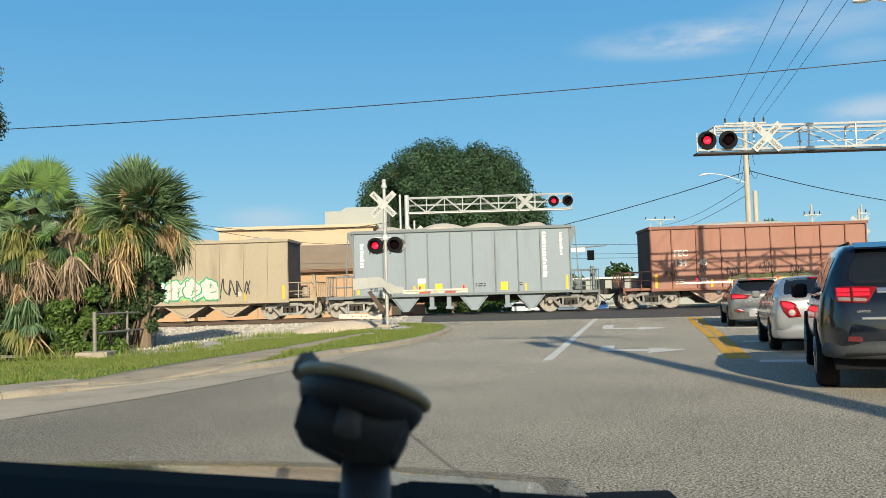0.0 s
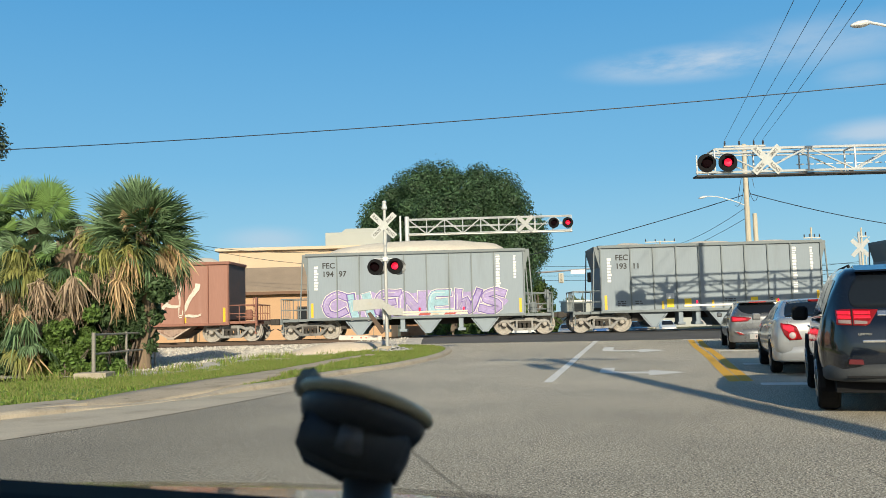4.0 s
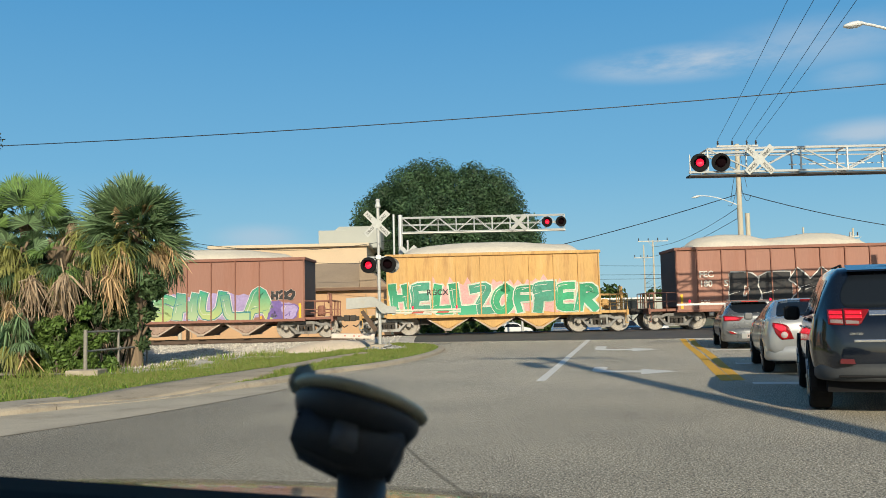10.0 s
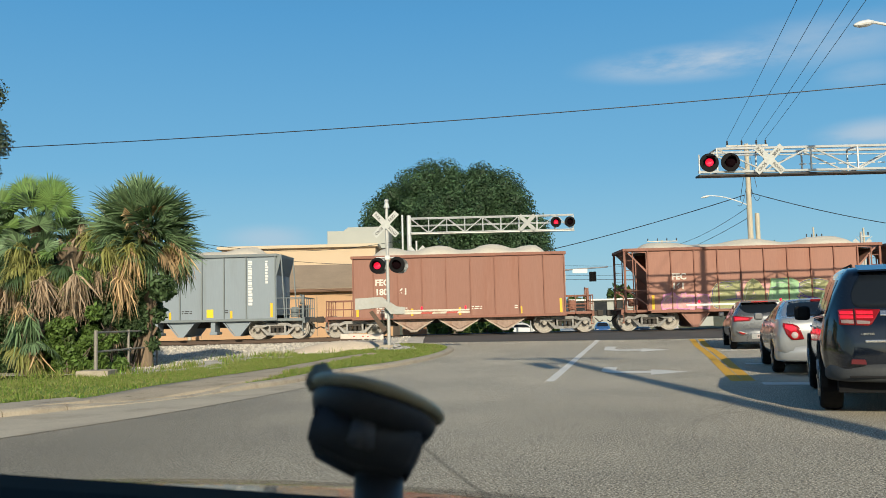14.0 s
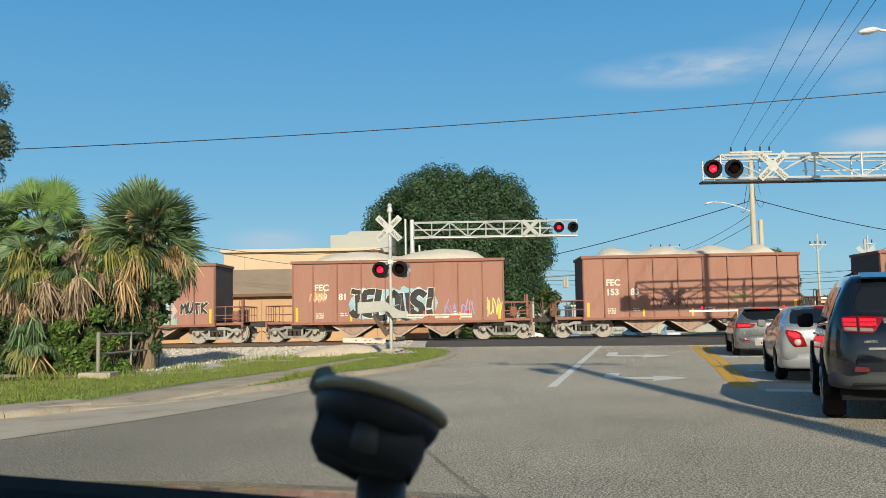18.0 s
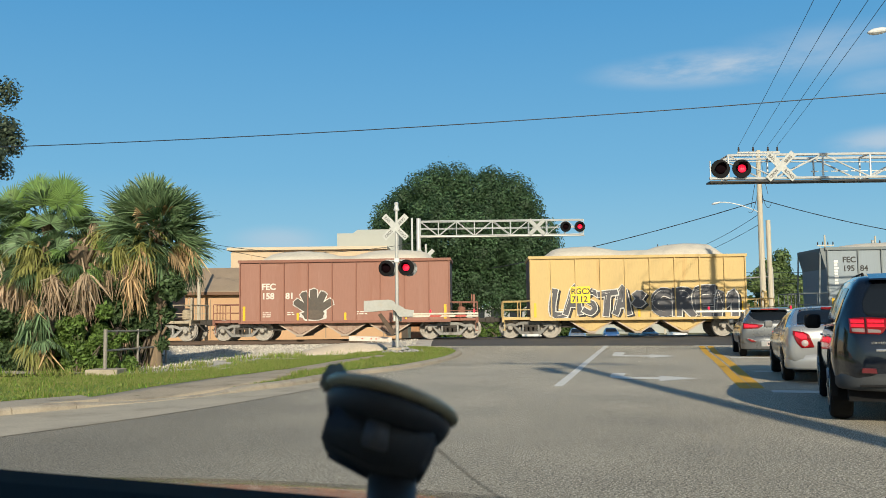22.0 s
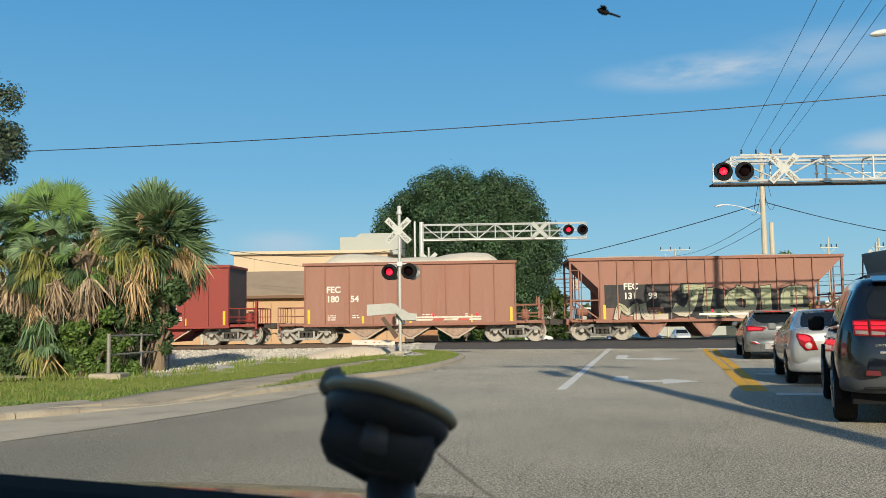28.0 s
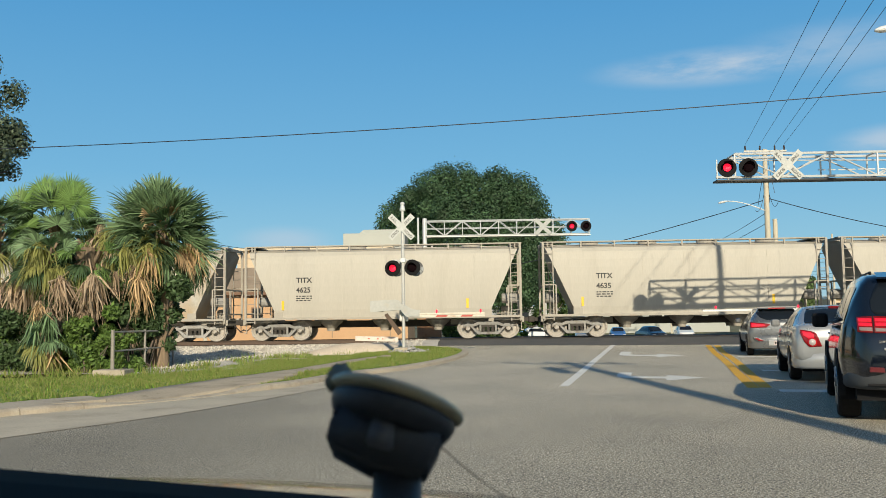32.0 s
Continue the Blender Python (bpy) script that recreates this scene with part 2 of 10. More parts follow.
src = b.inputs["Base Color"].links[0].from_socket
tc = nt.nodes.new("ShaderNodeTexCoord")
sp = nt.nodes.new("ShaderNodeSeparateXYZ")
nt.links.new(tc.outputs["Object"], sp.inputs[0])
side_tone = nt.nodes.new("ShaderNodeMapRange")
side_tone.interpolation_type = "SMOOTHSTEP"
side_tone.inputs["From Min"].default_value, side_tone.inputs["From Max"].default_value = -4.2, -0.2
side_tone.inputs["To Min"].default_value, side_tone.inputs["To Max"].default_value = 0.66, 1.0
nt.links.new(sp.outputs["X"], side_tone.inputs["Value"])
vm = nt.nodes.new("ShaderNodeVectorMath")
vm.operation = "SCALE"
nt.links.new(src, vm.inputs[0])
along = nt.nodes.new("ShaderNodeMapRange")      # and colour paler towards the crossing, painting in the brightness of grazing angles
along.interpolation_type = "SMOOTHSTEP"
along.inputs["From Min"].default_value, along.inputs["From Max"].default_value = 6.0, 17.0
along.inputs["To Min"].default_value, along.inputs["To Max"].default_value = 0.93, 1.2
nt.links.new(sp.outputs["Y"], along.inputs["Value"])
both = nt.nodes.new("ShaderNodeMath")
both.operation = "MULTIPLY"
nt.links.new(side_tone.outputs[0], both.inputs[0])
nt.links.new(along.outputs[0], both.inputs[1])
nt.links.new(both.outputs[0], vm.inputs["Scale"])
nt.links.new(vm.outputs[0], b.inputs["Base Color"])
CONCRETE = mat("weathered_concrete", (0.42, 0.36, 0.275), 0.9, vary=0.12, grain=30, big=1.2, bump=0.004, spots=((0.24, 0.20, 0.15), 2.0, 0.52, 0.78))
SOIL = mat("sandy_soil", (0.20, 0.16, 0.10), 0.95, vary=0.25, grain=6, big=0.4, bump=0.03, spots=((0.10, 0.13, 0.035), 0.7, 0.4, 0.65))
GRAVEL = mat("track_ballast", (0.56, 0.51, 0.435), 0.95, vary=0.3, grain=22, big=1.0, bump=0.05)
STEEL = mat("rail_steel", (0.11, 0.075, 0.055), 0.6, 0.4, vary=0.2)
GALV = mat("galvanised_steel", (0.56, 0.55, 0.52), 0.45, 0.35, vary=0.1, grain=25)
WHITEMETAL = mat("aluminium_white", (0.60, 0.61, 0.60), 0.45, 0.2, vary=0.08)
BLACK = mat("black_enamel", (0.009, 0.009, 0.010), 0.75, vary=0.15, spec=0.15)
RUBBER = mat("black_rubber", (0.009, 0.009, 0.0095), 0.9, vary=0.2, spec=0.2)
WOODPOLE = mat("weathered_pole", (0.56, 0.50, 0.39), 0.85, vary=0.15, streak=True, grain=14)
MARK_W = mat("white_road_paint", (0.78, 0.75, 0.68), 0.8, vary=0.12, grain=40, spots=((0.30, 0.28, 0.25), 14.0, 0.58, 0.75))
MARK_Y = mat("yellow_road_paint", (0.74, 0.40, 0.03), 0.8, vary=0.12, grain=40, spots=((0.26, 0.18, 0.07), 12.0, 0.58, 0.75))
LIT = mat("lit_red_lens", (1.0, 0.012, 0.05), 0.3, vary=0.0, glow=0.95)
DARKLENS = mat("dark_red_lens", (0.006, 0.002, 0.003), 0.8, vary=0.1, spec=0.05)


# ---- mesh helpers ----
def part(name, bm, material, parent=None, label="", at=None, smooth=False):
    """Links a bmesh as one mesh object, under a thing or a part."""
    me = bpy.data.meshes.new(name)
    bm.normal_update()
    bm.to_mesh(me)
    bm.free()
    if material:
        for k in (material if isinstance(material, (list, tuple)) else [material]):
            me.materials.append(k)
    if smooth:
        for p in me.polygons:
            p.use_smooth = True
    ob = new(name, me)
    if parent:
        ob.parent = parent
    if at is not None:
        ob.matrix_basis = at
    if label:
        ob["label"] = label
    return ob


def again(ob, at, parent=None):
    """A further piece on the same mesh."""
    o = ob.copy()
    scene.collection.objects.link(o)
    if parent:
        o.parent = parent
    o.matrix_basis = at
    return o


def thing(name, label, category, at=None, group="", kind=""):
    return tagged_at(new(name), label, category, at, group, kind)


def tagged_at(e, label, category, at=None, group="", kind=""):
    if at is not None:
        e.matrix_basis = at
    return tagged(e, label, category, group, kind)


def box(bm, x0, x1, y0, y1, z0, z1, bevel=0.0):
    vs = [bm.verts.new((x, y, z)) for z in (z0, z1) for y in (y0, y1) for x in (x0, x1)]
    fs = [bm.faces.new([vs[i] for i in q]) for q in ((0, 2, 3, 1), (4, 5, 7, 6), (0, 1, 5, 4), (2, 6, 7, 3), (0, 4, 6, 2), (1, 3, 7, 5))]
    if bevel:
        es = list({e for f in fs for e in f.edges})
        bmesh.ops.bevel(bm, geom=es, offset=bevel, segments=2, affect="EDGES", profile=0.5)
    return vs


def tube(bm, p0, p1, r0, r1=None, seg=8, cap=True):
    p0, p1 = Vector(p0), Vector(p1)
    r1 = r0 if r1 is None else r1
    z = (p1 - p0).normalized()
    a = z.orthogonal().normalized()
    b = z.cross(a)
    rings = []
    for p, r in ((p0, r0), (p1, r1)):
        rings.append([bm.verts.new(p + (a * math.cos(k * 2 * math.pi / seg) + b * math.sin(k * 2 * math.pi / seg)) * r) for k in range(seg)])
    for k in range(seg):
        bm.faces.new((rings[0][k], rings[0][(k + 1) % seg], rings[1][(k + 1) % seg], rings[1][k]))
    if cap:
        bm.faces.new(rings[0][::-1])
        bm.faces.new(rings[1])


def hose(bm, pts, r, seg=6):
    """One connected tube along a bent line."""
    rings = []
    n = len(pts)
    for i, p in enumerate(pts):
        d = (pts[min(n - 1, i + 1)] - pts[max(0, i - 1)]).normalized()
        a = d.cross(Vector((0.31, 0.22, 0.93))).normalized()
        b = d.cross(a)
        rings.append([bm.verts.new(p + (a * math.cos(k * 2 * math.pi / seg) + b * math.sin(k * 2 * math.pi / seg)) * r) for k in range(seg)])
    for p, q in zip(rings, rings[1:]):
        for k in range(seg):
            bm.faces.new((p[k], p[(k + 1) % seg], q[(k + 1) % seg], q[k]))
    bm.faces.new(rings[0][::-1])
    bm.faces.new(rings[-1])


def bar(bm, p0, p1, w, h=None):
    """A square bar between two points."""
    tube(bm, p0, p1, w * 0.7071, None, 4)


def prism(bm, pts, axis, d0, d1):
    """A flat outline (pairs) pushed from d0 to d1 along the axis 'x', 'y' or 'z'."""
    def P(p, d):
        return {"x": (d, p[0], p[1]), "y": (p[0], d, p[1]), "z": (p[0], p[1], d)}[axis]
    lo = [bm.verts.new(P(p, d0)) for p in pts]
    hi = [bm.verts.new(P(p, d1)) for p in pts]
    n = len(pts)
    bm.faces.new(lo)
    bm.faces.new(hi[::-1])
    for k in range(n):
        bm.faces.new((lo[k], hi[k], hi[(k + 1) % n], lo[(k + 1) % n]))
    bmesh.ops.recalc_face_normals(bm, faces=bm.faces[:])


def lathe(bm, prof, at=(0, 0, 0), axis="z", seg=16, cap=True):
    """Turns an outline of (radius, height) about an axis."""
    rings = []
    for r, h in prof:
        ring = []
        for k in range(seg):
            c, s = math.cos(k * 2 * math.pi / seg) * r, math.sin(k * 2 * math.pi / seg) * r
            p = {"z": (c, s, h), "y": (c, h, s), "x": (h, c, s)}[axis]
            ring.append(bm.verts.new(Vector(p) + Vector(at)))
        rings.append(ring)
    for a, b in zip(rings, rings[1:]):
        for k in range(seg):
            bm.faces.new((a[k], a[(k + 1) % seg], b[(k + 1) % seg], b[k]))
    if cap:
        bm.faces.new(rings[0][::-1])
        bm.faces.new(rings[-1])
    bmesh.ops.recalc_face_normals(bm, faces=bm.faces[:])


def text_part(name, words, size, material, parent, at, spacing=1.0, label=""):
    """Painted letters, as a mesh a few millimetres thick."""
    cu = bpy.data.curves.new(name, "FONT")
    cu.body, cu.size, cu.extrude, cu.space_character = words, size, 0.002, spacing
    cu.offset = size * (0.034 if material is LETTER_W else 0.02)
    tmp = new("lettering", cu)
    me = bpy.data.meshes.new_from_object(tmp.evaluated_get(bpy.context.evaluated_depsgraph_get()))
    bpy.data.objects.remove(tmp)
    bpy.data.curves.remove(cu)
    me.materials.clear()
    me.materials.append(material)
    ob = new(name, me)
    ob.parent = parent
    ob.matrix_basis = at
    if label:
        ob["label"] = label
    return ob


def smooth_step(a, b, v):
    k = min(1, max(0, (v - a) / (b - a)))
    return k * k * (3 - 2 * k)


# ---- the plan: the track crosses ahead, the road meets it at a slant ----
SLOPE = -0.03                       # the track comes a little nearer to the right
NEAR_SIDE, HALF_W = 38.2, 1.5       # the cars' near side at x = 0; half a car's width
TRACK_Y = NEAR_SIDE + HALF_W
TRACK_A = math.atan(SLOPE)
RAIL_Z = 0.30
EX = Vector((math.cos(TRACK_A), math.sin(TRACK_A), 0))


def on_track(u, z=RAIL_Z):
    return pose(u * EX.x, TRACK_Y + u * EX.y, z, 0, 0, math.degrees(TRACK_A))


def to_track(x, y):
    return TRACK_Y + SLOPE * x - y


def ground_z(x, y):
    """The road rises a foot to the crossing; off the road the land lies lower."""
    s = abs(to_track(x, y))
    ramp = 0.29 * (1 - smooth_step(1.8, 11.5, s))
    side = smooth_step(-4.5, -1.0, x + (y - 30) * 0.05)
    low = 0.16 * (1 - smooth_step(1.8, 4.5, s)) - 0.10 * smooth_step(3.5, 5.5, s) * (1 - smooth_step(7, 12, s))
    return ramp * side + low * (1 - side) - 1.6 * smooth_step(46, 95, y)


def level(x, y):
    """The height without the long fall of the land beyond the track: poles and trunks there are measured from it."""
    return ground_z(x, y) + 1.6 * smooth_step(46, 95, y)


# ---- ground, road, verge ----
def sheet(name, material, xs, ys, zf, label, category, keep=None):
    bm = bmesh.new()
    g = [[bm.verts.new((x, y, zf(x, y))) for x in xs] for y in ys]
    for j in range(len(ys) - 1):
        for i in range(len(xs) - 1):
            if keep is None or keep((xs[i] + xs[i + 1]) / 2, (ys[j] + ys[j + 1]) / 2):
                bm.faces.new((g[j][i], g[j][i + 1], g[j + 1][i + 1], g[j + 1][i]))
    ob = part(name, bm, material, smooth=True)
    return tagged(ob, label, category, kind="structure")


def frange(a, b, n):
    return [a + (b - a) * k / (n - 1) for k in range(n)]


far_x = [-2500, -900, -400, -200, -120, -80] + frange(-60, 60, 61) + [80, 120, 200, 400, 900, 2500]
far_y = [-1200, -400, -150, -60, -30] + frange(-20, 80, 81) + [110, 160, 300, 700, 2600]
sheet("ground", SOIL, far_x, far_y, lambda x, y: ground_z(x, y) - 0.05, "flat sandy ground with patchy dry grass", "ground")
LEFT = [(-16, -32), (1, -16.3), (6.6, -11.25), (10.2, -8.25), (12.0, -6.35), (14.3, -4.75), (16.9, -3.4), (19.3, -2.7), (21.9, -1.6), (25.6, -0.7), (29.6, -0.15), (31, -1.0), (37.3, -1.0)]
bm = bmesh.new()
rows = []
for y in frange(-16, 37.3, 90):
    k = max(0, max(i for i in range(len(LEFT)) if LEFT[i][0] <= y + 1e-6))
    a, b = LEFT[k], LEFT[min(k + 1, len(LEFT) - 1)]
    x0 = a[1] + (b[1] - a[1]) * (y - a[0]) / max(1e-6, b[0] - a[0])
    rows.append([bm.verts.new((x, y, ground_z(x, y))) for x in (x0 + (44 - x0) * i / 60 for i in range(61))])
for p, q in zip(rows, rows[1:]):
    for i in range(60):
        bm.faces.new((p[i], p[i + 1], q[i + 1], q[i]))
tagged(part("road", bm, ASPHALT, smooth=True), "worn grey asphalt road with fine aggregate", "road", kind="structure")
sheet("road", ASPHALT, frange(-3, 44, 48), frange(42.3, 108, 60), lambda x, y: ground_z(x, y), "asphalt road continuing beyond the tracks", "road")
sheet("gravel_bed", GRAVEL, frange(-60, -0.4, 121), frange(21, 37.6, 45), lambda x, y: ground_z(x, y) + 0.02 + 0.05 * noise.noise((x * 0.5, y * 0.5, 3)) + 0.20 * math.exp(-((x + 3.6) ** 2 / 6 + (y - 34.6) ** 2 / 2.2)), "pale grey railway ballast and sandy gravel", "gravel", keep=lambda x, y: y < 37.3 + SLOPE * x and x < -1.0 - max(0, 31.5 - y) * 0.5)

KERB = [(-16, 1.0), (-11, 6.6), (-8, 10.2), (-6.1, 12.3), (-5.4, 13.2), (-4.5, 14.3), (-3.8, 15.6), (-3.14, 16.9), (-2.45, 19.3), (-1.25, 21.9), (-0.3, 25.6), (0.15, 29.2), (0.1, 30.7), (-0.5, 31.5), (-1.8, 32.0)]
BACK = [(-24, 12), (-18, 16), (-13, 19), (-9.5, 20.2), (-8.3, 20.6), (-7.2, 20.9), (-6.7, 21.3), (-6.5, 22.4), (-6.2, 26), (-5.0, 30.2), (-4.0, 31.4), (-3.4, 31.9), (-2.8, 32.1), (-2.4, 32.2)]


def spread(line, n):
    """n points evenly along a smooth line through the given ones."""
    pts = [Vector((p[0], p[1], 0)) for p in line]
    fine = []
    for i in range(len(pts) - 1):
        a, b, c, d = pts[max(0, i - 1)], pts[i], pts[i + 1], pts[min(len(pts) - 1, i + 2)]
        for k in range(12):
            t = k / 12
            fine.append(0.5 * (2 * b + (c - a) * t + (2 * a - 5 * b + 4 * c - d) * t * t + (3 * b - a - 3 * c + d) * t ** 3))
    fine.append(pts[-1])
    run = [0]
    for p, q in zip(fine, fine[1:]):
        run.append(run[-1] + (q - p).length)
    out, j = [], 0
    for k in range(n):
        s = run[-1] * k / (n - 1)
        while j < len(run) - 2 and run[j + 1] < s:
            j += 1
        f = (s - run[j]) / max(1e-6, run[j + 1] - run[j])
        out.append(fine[j].lerp(fine[j + 1], f))
    return out


NK = 81
kerb_line, back_line = spread(KERB, NK), spread(BACK, NK)


def outward(line, i):
    d = (line[min(len(line) - 1, i + 1)] - line[max(0, i - 1)]).normalized()
    return Vector((-d.y, d.x, 0))


def verge_z(x, y, f):
    """f: 0 at the kerb, 1 at the back."""
    base = ground_z(x, y) - 0.13 * math.exp(-((x + 4.75) ** 2 + (y - 14.3) ** 2) / 1.6)      # lower where the footpath drops
    return base + 0.10 * (1 - f) + 0.06 * f + 0.02 * math.sin(f * math.pi) - 0.10 * f * f + 0.03 * noise.noise((x, y, 0))


bm = bmesh.new()
rows = []
for i in range(NK):
    a, b = kerb_line[i] + outward(kerb_line, i) * 0.17, back_line[i]
    rows.append([])
    for k in range(15):
        f = k / 14
        p = a.lerp(b, f)
        rows[-1].append(bm.verts.new((p.x, p.y, verge_z(p.x, p.y, f))))
for i in range(NK - 1):
    for k in range(14):
        bm.faces.new((rows[i][k], rows[i + 1][k], rows[i + 1][k + 1], rows[i][k + 1]))
bmesh.ops.recalc_face_normals(bm, faces=bm.faces[:])
TURF = mat("turf_soil", (0.16, 0.25, 0.04), 0.95, vary=0.25, grain=12, big=0.8, bump=0.03, spots=((0.28, 0.24, 0.10), 1.4, 0.58, 0.8))
tagged(part("verge", bm, TURF, smooth=True), "rough green grass verge behind the concrete kerb", "grass", kind="structure")


def ribbon(name, line, inner, outer, z0, z1, material, label, category, thick=0.0):
    """A strip along a line between two offsets, with an optional edge going down."""
    bm = bmesh.new()
    prev = None
    for i, p in enumerate(line):
        n = outward(line, i)
        a, b = p + n * inner, p + n * outer
        wob = 0.008 * noise.noise((p.x * 2, p.y * 2, 1))
        cur = [bm.verts.new((a.x, a.y, ground_z(a.x, a.y) + z0 - thick)), bm.verts.new((a.x, a.y, ground_z(a.x, a.y) + z0 + wob)), bm.verts.new((b.x, b.y, ground_z(b.x, b.y) + z1 + wob)), bm.verts.new((b.x, b.y, ground_z(b.x, b.y) + z1 - thick))]
        if prev:
            for k in range(3):
                bm.faces.new((prev[k], cur[k], cur[k + 1], prev[k + 1]))
        prev = cur
    bmesh.ops.recalc_face_normals(bm, faces=bm.faces[:])
    return tagged(part(name, bm, material), label, category, kind="structure")


def along(x, y):
    """The kerb point nearest to a place."""
    return min(range(NK), key=lambda i: (kerb_line[i] - Vector((x, y, 0))).length)


CUT = (along(-5.3, 13.3), along(-4.2, 14.8))        # where the footpath drops to the road
ribbon("pavement", kerb_line[:CUT[0] + 1], 0.16, 0.68, 0.105, 0.135, CONCRETE, "stained tan concrete strip behind the kerb", "pavement", 0.2)
# the footpath leaves the kerb cut and climbs behind a strip of grass
PATH_BACK = [(-6.05, 12.95), (-5.62, 13.5), (-5.26, 15.6), (-4.62, 18.1), (-3.85, 20.6), (-3.2, 24.2), (-2.35, 27.2)]
PATH_FRONT = [(-5.42, 13.32), (-4.58, 14.3), (-3.98, 15.55), (-3.55, 17.1), (-3.42, 19.2), (-2.85, 23.0), (-2.1, 26.8)]
pb, pf = spread(PATH_BACK, 40), spread(PATH_FRONT, 40)
bm = bmesh.new()
rows = []
for i, (a, b) in enumerate(zip(pf, pb)):
    drop = 0.09 * (1 - smooth_step(2, 13, i))
    row = []
    for k in range(6):
        q = a.lerp(b, k / 5)
        z = ground_z(q.x, q.y) + 0.125 - drop * (1 - k / 5) ** 0.7 + 0.012 * noise.noise((q.x * 1.3, q.y * 1.3, 4))
        row.append(bm.verts.new((q.x, q.y, z)))
    rows.append([bm.verts.new((a.x, a.y, row[0].co.z - 0.12))] + row + [bm.verts.new((b.x, b.y, row[-1].co.z - 0.12))])
for p, q in zip(rows, rows[1:]):
    for k in range(7):
        bm.faces.new((p[k], q[k], q[k + 1], p[k + 1]))
bmesh.ops.recalc_face_normals(bm, faces=bm.faces[:])
PATHWAY = mat("sandy_path_concrete", (0.47, 0.385, 0.275), 0.95, vary=0.14, grain=26, big=0.9, bump=0.004, spots=[((0.30, 0.245, 0.17), 1.1, 0.5, 0.75), ((0.20, 0.19, 0.10), 3.0, 0.6, 0.78)])
tagged(part("footpath", bm, PATHWAY, smooth=True), "sandy worn concrete footpath dropping to the kerb", "pavement", kind="structure")
RING = [(q.x, q.y) for q in pf] + [(q.x, q.y) for q in reversed(pb)]


def on_path(x, y):
    inside = False
    for (x0, y0), (x1, y1) in zip(RING, RING[1:] + RING[:1]):
        if (y0 > y) != (y1 > y) and x < x0 + (x1 - x0) * (y - y0) / (y1 - y0):
            inside = not inside
    return inside


# the kerb is poured in lengths with open joints
kerb = tagged(new("kerb"), "worn concrete kerb with a rounded nose", "kerb", kind="structure")
for i in range(2, NK - 2, 2):
    bm = bmesh.new()
    prev = None
    for j in (i, i + 1, i + 2):
        p, n = kerb_line[j], outward(kerb_line, j)
        f = (j - i - 1) * 0.985
        p = kerb_line[i + 1] + (kerb_line[j] - kerb_line[i + 1]) * 0.985
        gz = ground_z(p.x, p.y)
        low = 0.095 - 0.07 * smooth_step(CUT[0] - 2, CUT[0] + 1, j) * (1 - smooth_step(CUT[1], CUT[1] + 3, j))
        prof = [(-0.05, -0.05), (-0.035, low * 0.7), (0.0, low * 0.97), (0.05, low + 0.012), (0.165, low + 0.012), (0.165, -0.05)]
        cur = [bm.verts.new((p.x + n.x * o, p.y + n.y * o, gz + z)) for o, z in prof]
        if prev:
            for k in range(5):
                bm.faces.new((prev[k], cur[k], cur[k + 1], prev[k + 1]))
        else:
            first = cur
        prev = cur
    bm.faces.new(first)
    bm.faces.new(prev[::-1])
    bmesh.ops.recalc_face_normals(bm, faces=bm.faces[:])
    part("kerb_length", bm, CONCRETE, kerb)
GUT = spread([(-14, -2.5), (-10, 2.5), (-7, 6.6), (-4.98, 10.16), (-4.19, 11.64), (-3.6, 13.0), (-2.9, 15.0), (-2.3, 17.2), (-1.9, 19.5), (-0.95, 22.1), (-0.18, 25.7), (0.24, 29.4)], 60)
bm = bmesh.new()
lo = [bm.verts.new((p.x, p.y, ground_z(p.x, p.y) + 0.006)) for p in GUT]
kk = spread(KERB[:12], 60)
hi = [bm.verts.new((p.x, p.y, ground_z(p.x, p.y) + 0.008)) for p in kk]
for i in range(59):
    bm.faces.new((lo[i], hi[i], hi[i + 1], lo[i + 1]))
bmesh.ops.recalc_face_normals(bm, faces=bm.faces[:])
GUTTER = mat("pale_gutter_concrete", (0.51, 0.44, 0.33), 0.9, vary=0.1, grain=30, big=1.0, bump=0.004, spots=((0.36, 0.30, 0.22), 1.2, 0.5, 0.8))
tagged(part("gutter", bm, GUTTER), "pale concrete gutter apron beside the kerb", "gutter", kind="structure")

# ---- road markings ----
ROAD_DIR = Vector((0.2315, 0.9728, 0))
ROAD_N = Vector((ROAD_DIR.y, -ROAD_DIR.x, 0))


def painted(name, outline, material, label, lift=0.005):
    """A painted mark given as an outline on the road."""
    bm = bmesh.new()
    bm.faces.new([bm.verts.new((x, y, ground_z(x, y) + lift)) for x, y in outline])
    bmesh.ops.subdivide_edges(bm, edges=[e for e in bm.edges if e.calc_length() > 1.5], cuts=12, use_grid_fill=True) if len(outline) == 4 else None
    for v in bm.verts:
        v.co.z = ground_z(v.co.x, v.co.y) + lift
    bmesh.ops.recalc_face_normals(bm, faces=bm.faces[:])
    for f in bm.faces:
        if f.normal.z < 0:
            f.normal_flip()
    return tagged(part(name, bm, material), label, "road marking", kind="structure")


def line_mark(name, a, b, w, material, label):
    a, b = Vector((*a, 0)), Vector((*b, 0))
    d = (b - a).normalized()
    n = Vector((d.y, -d.x, 0)) * w / 2
    return painted(name, [(p.x, p.y) for p in (a - n, a + n, b + n, b - n)], material, label)


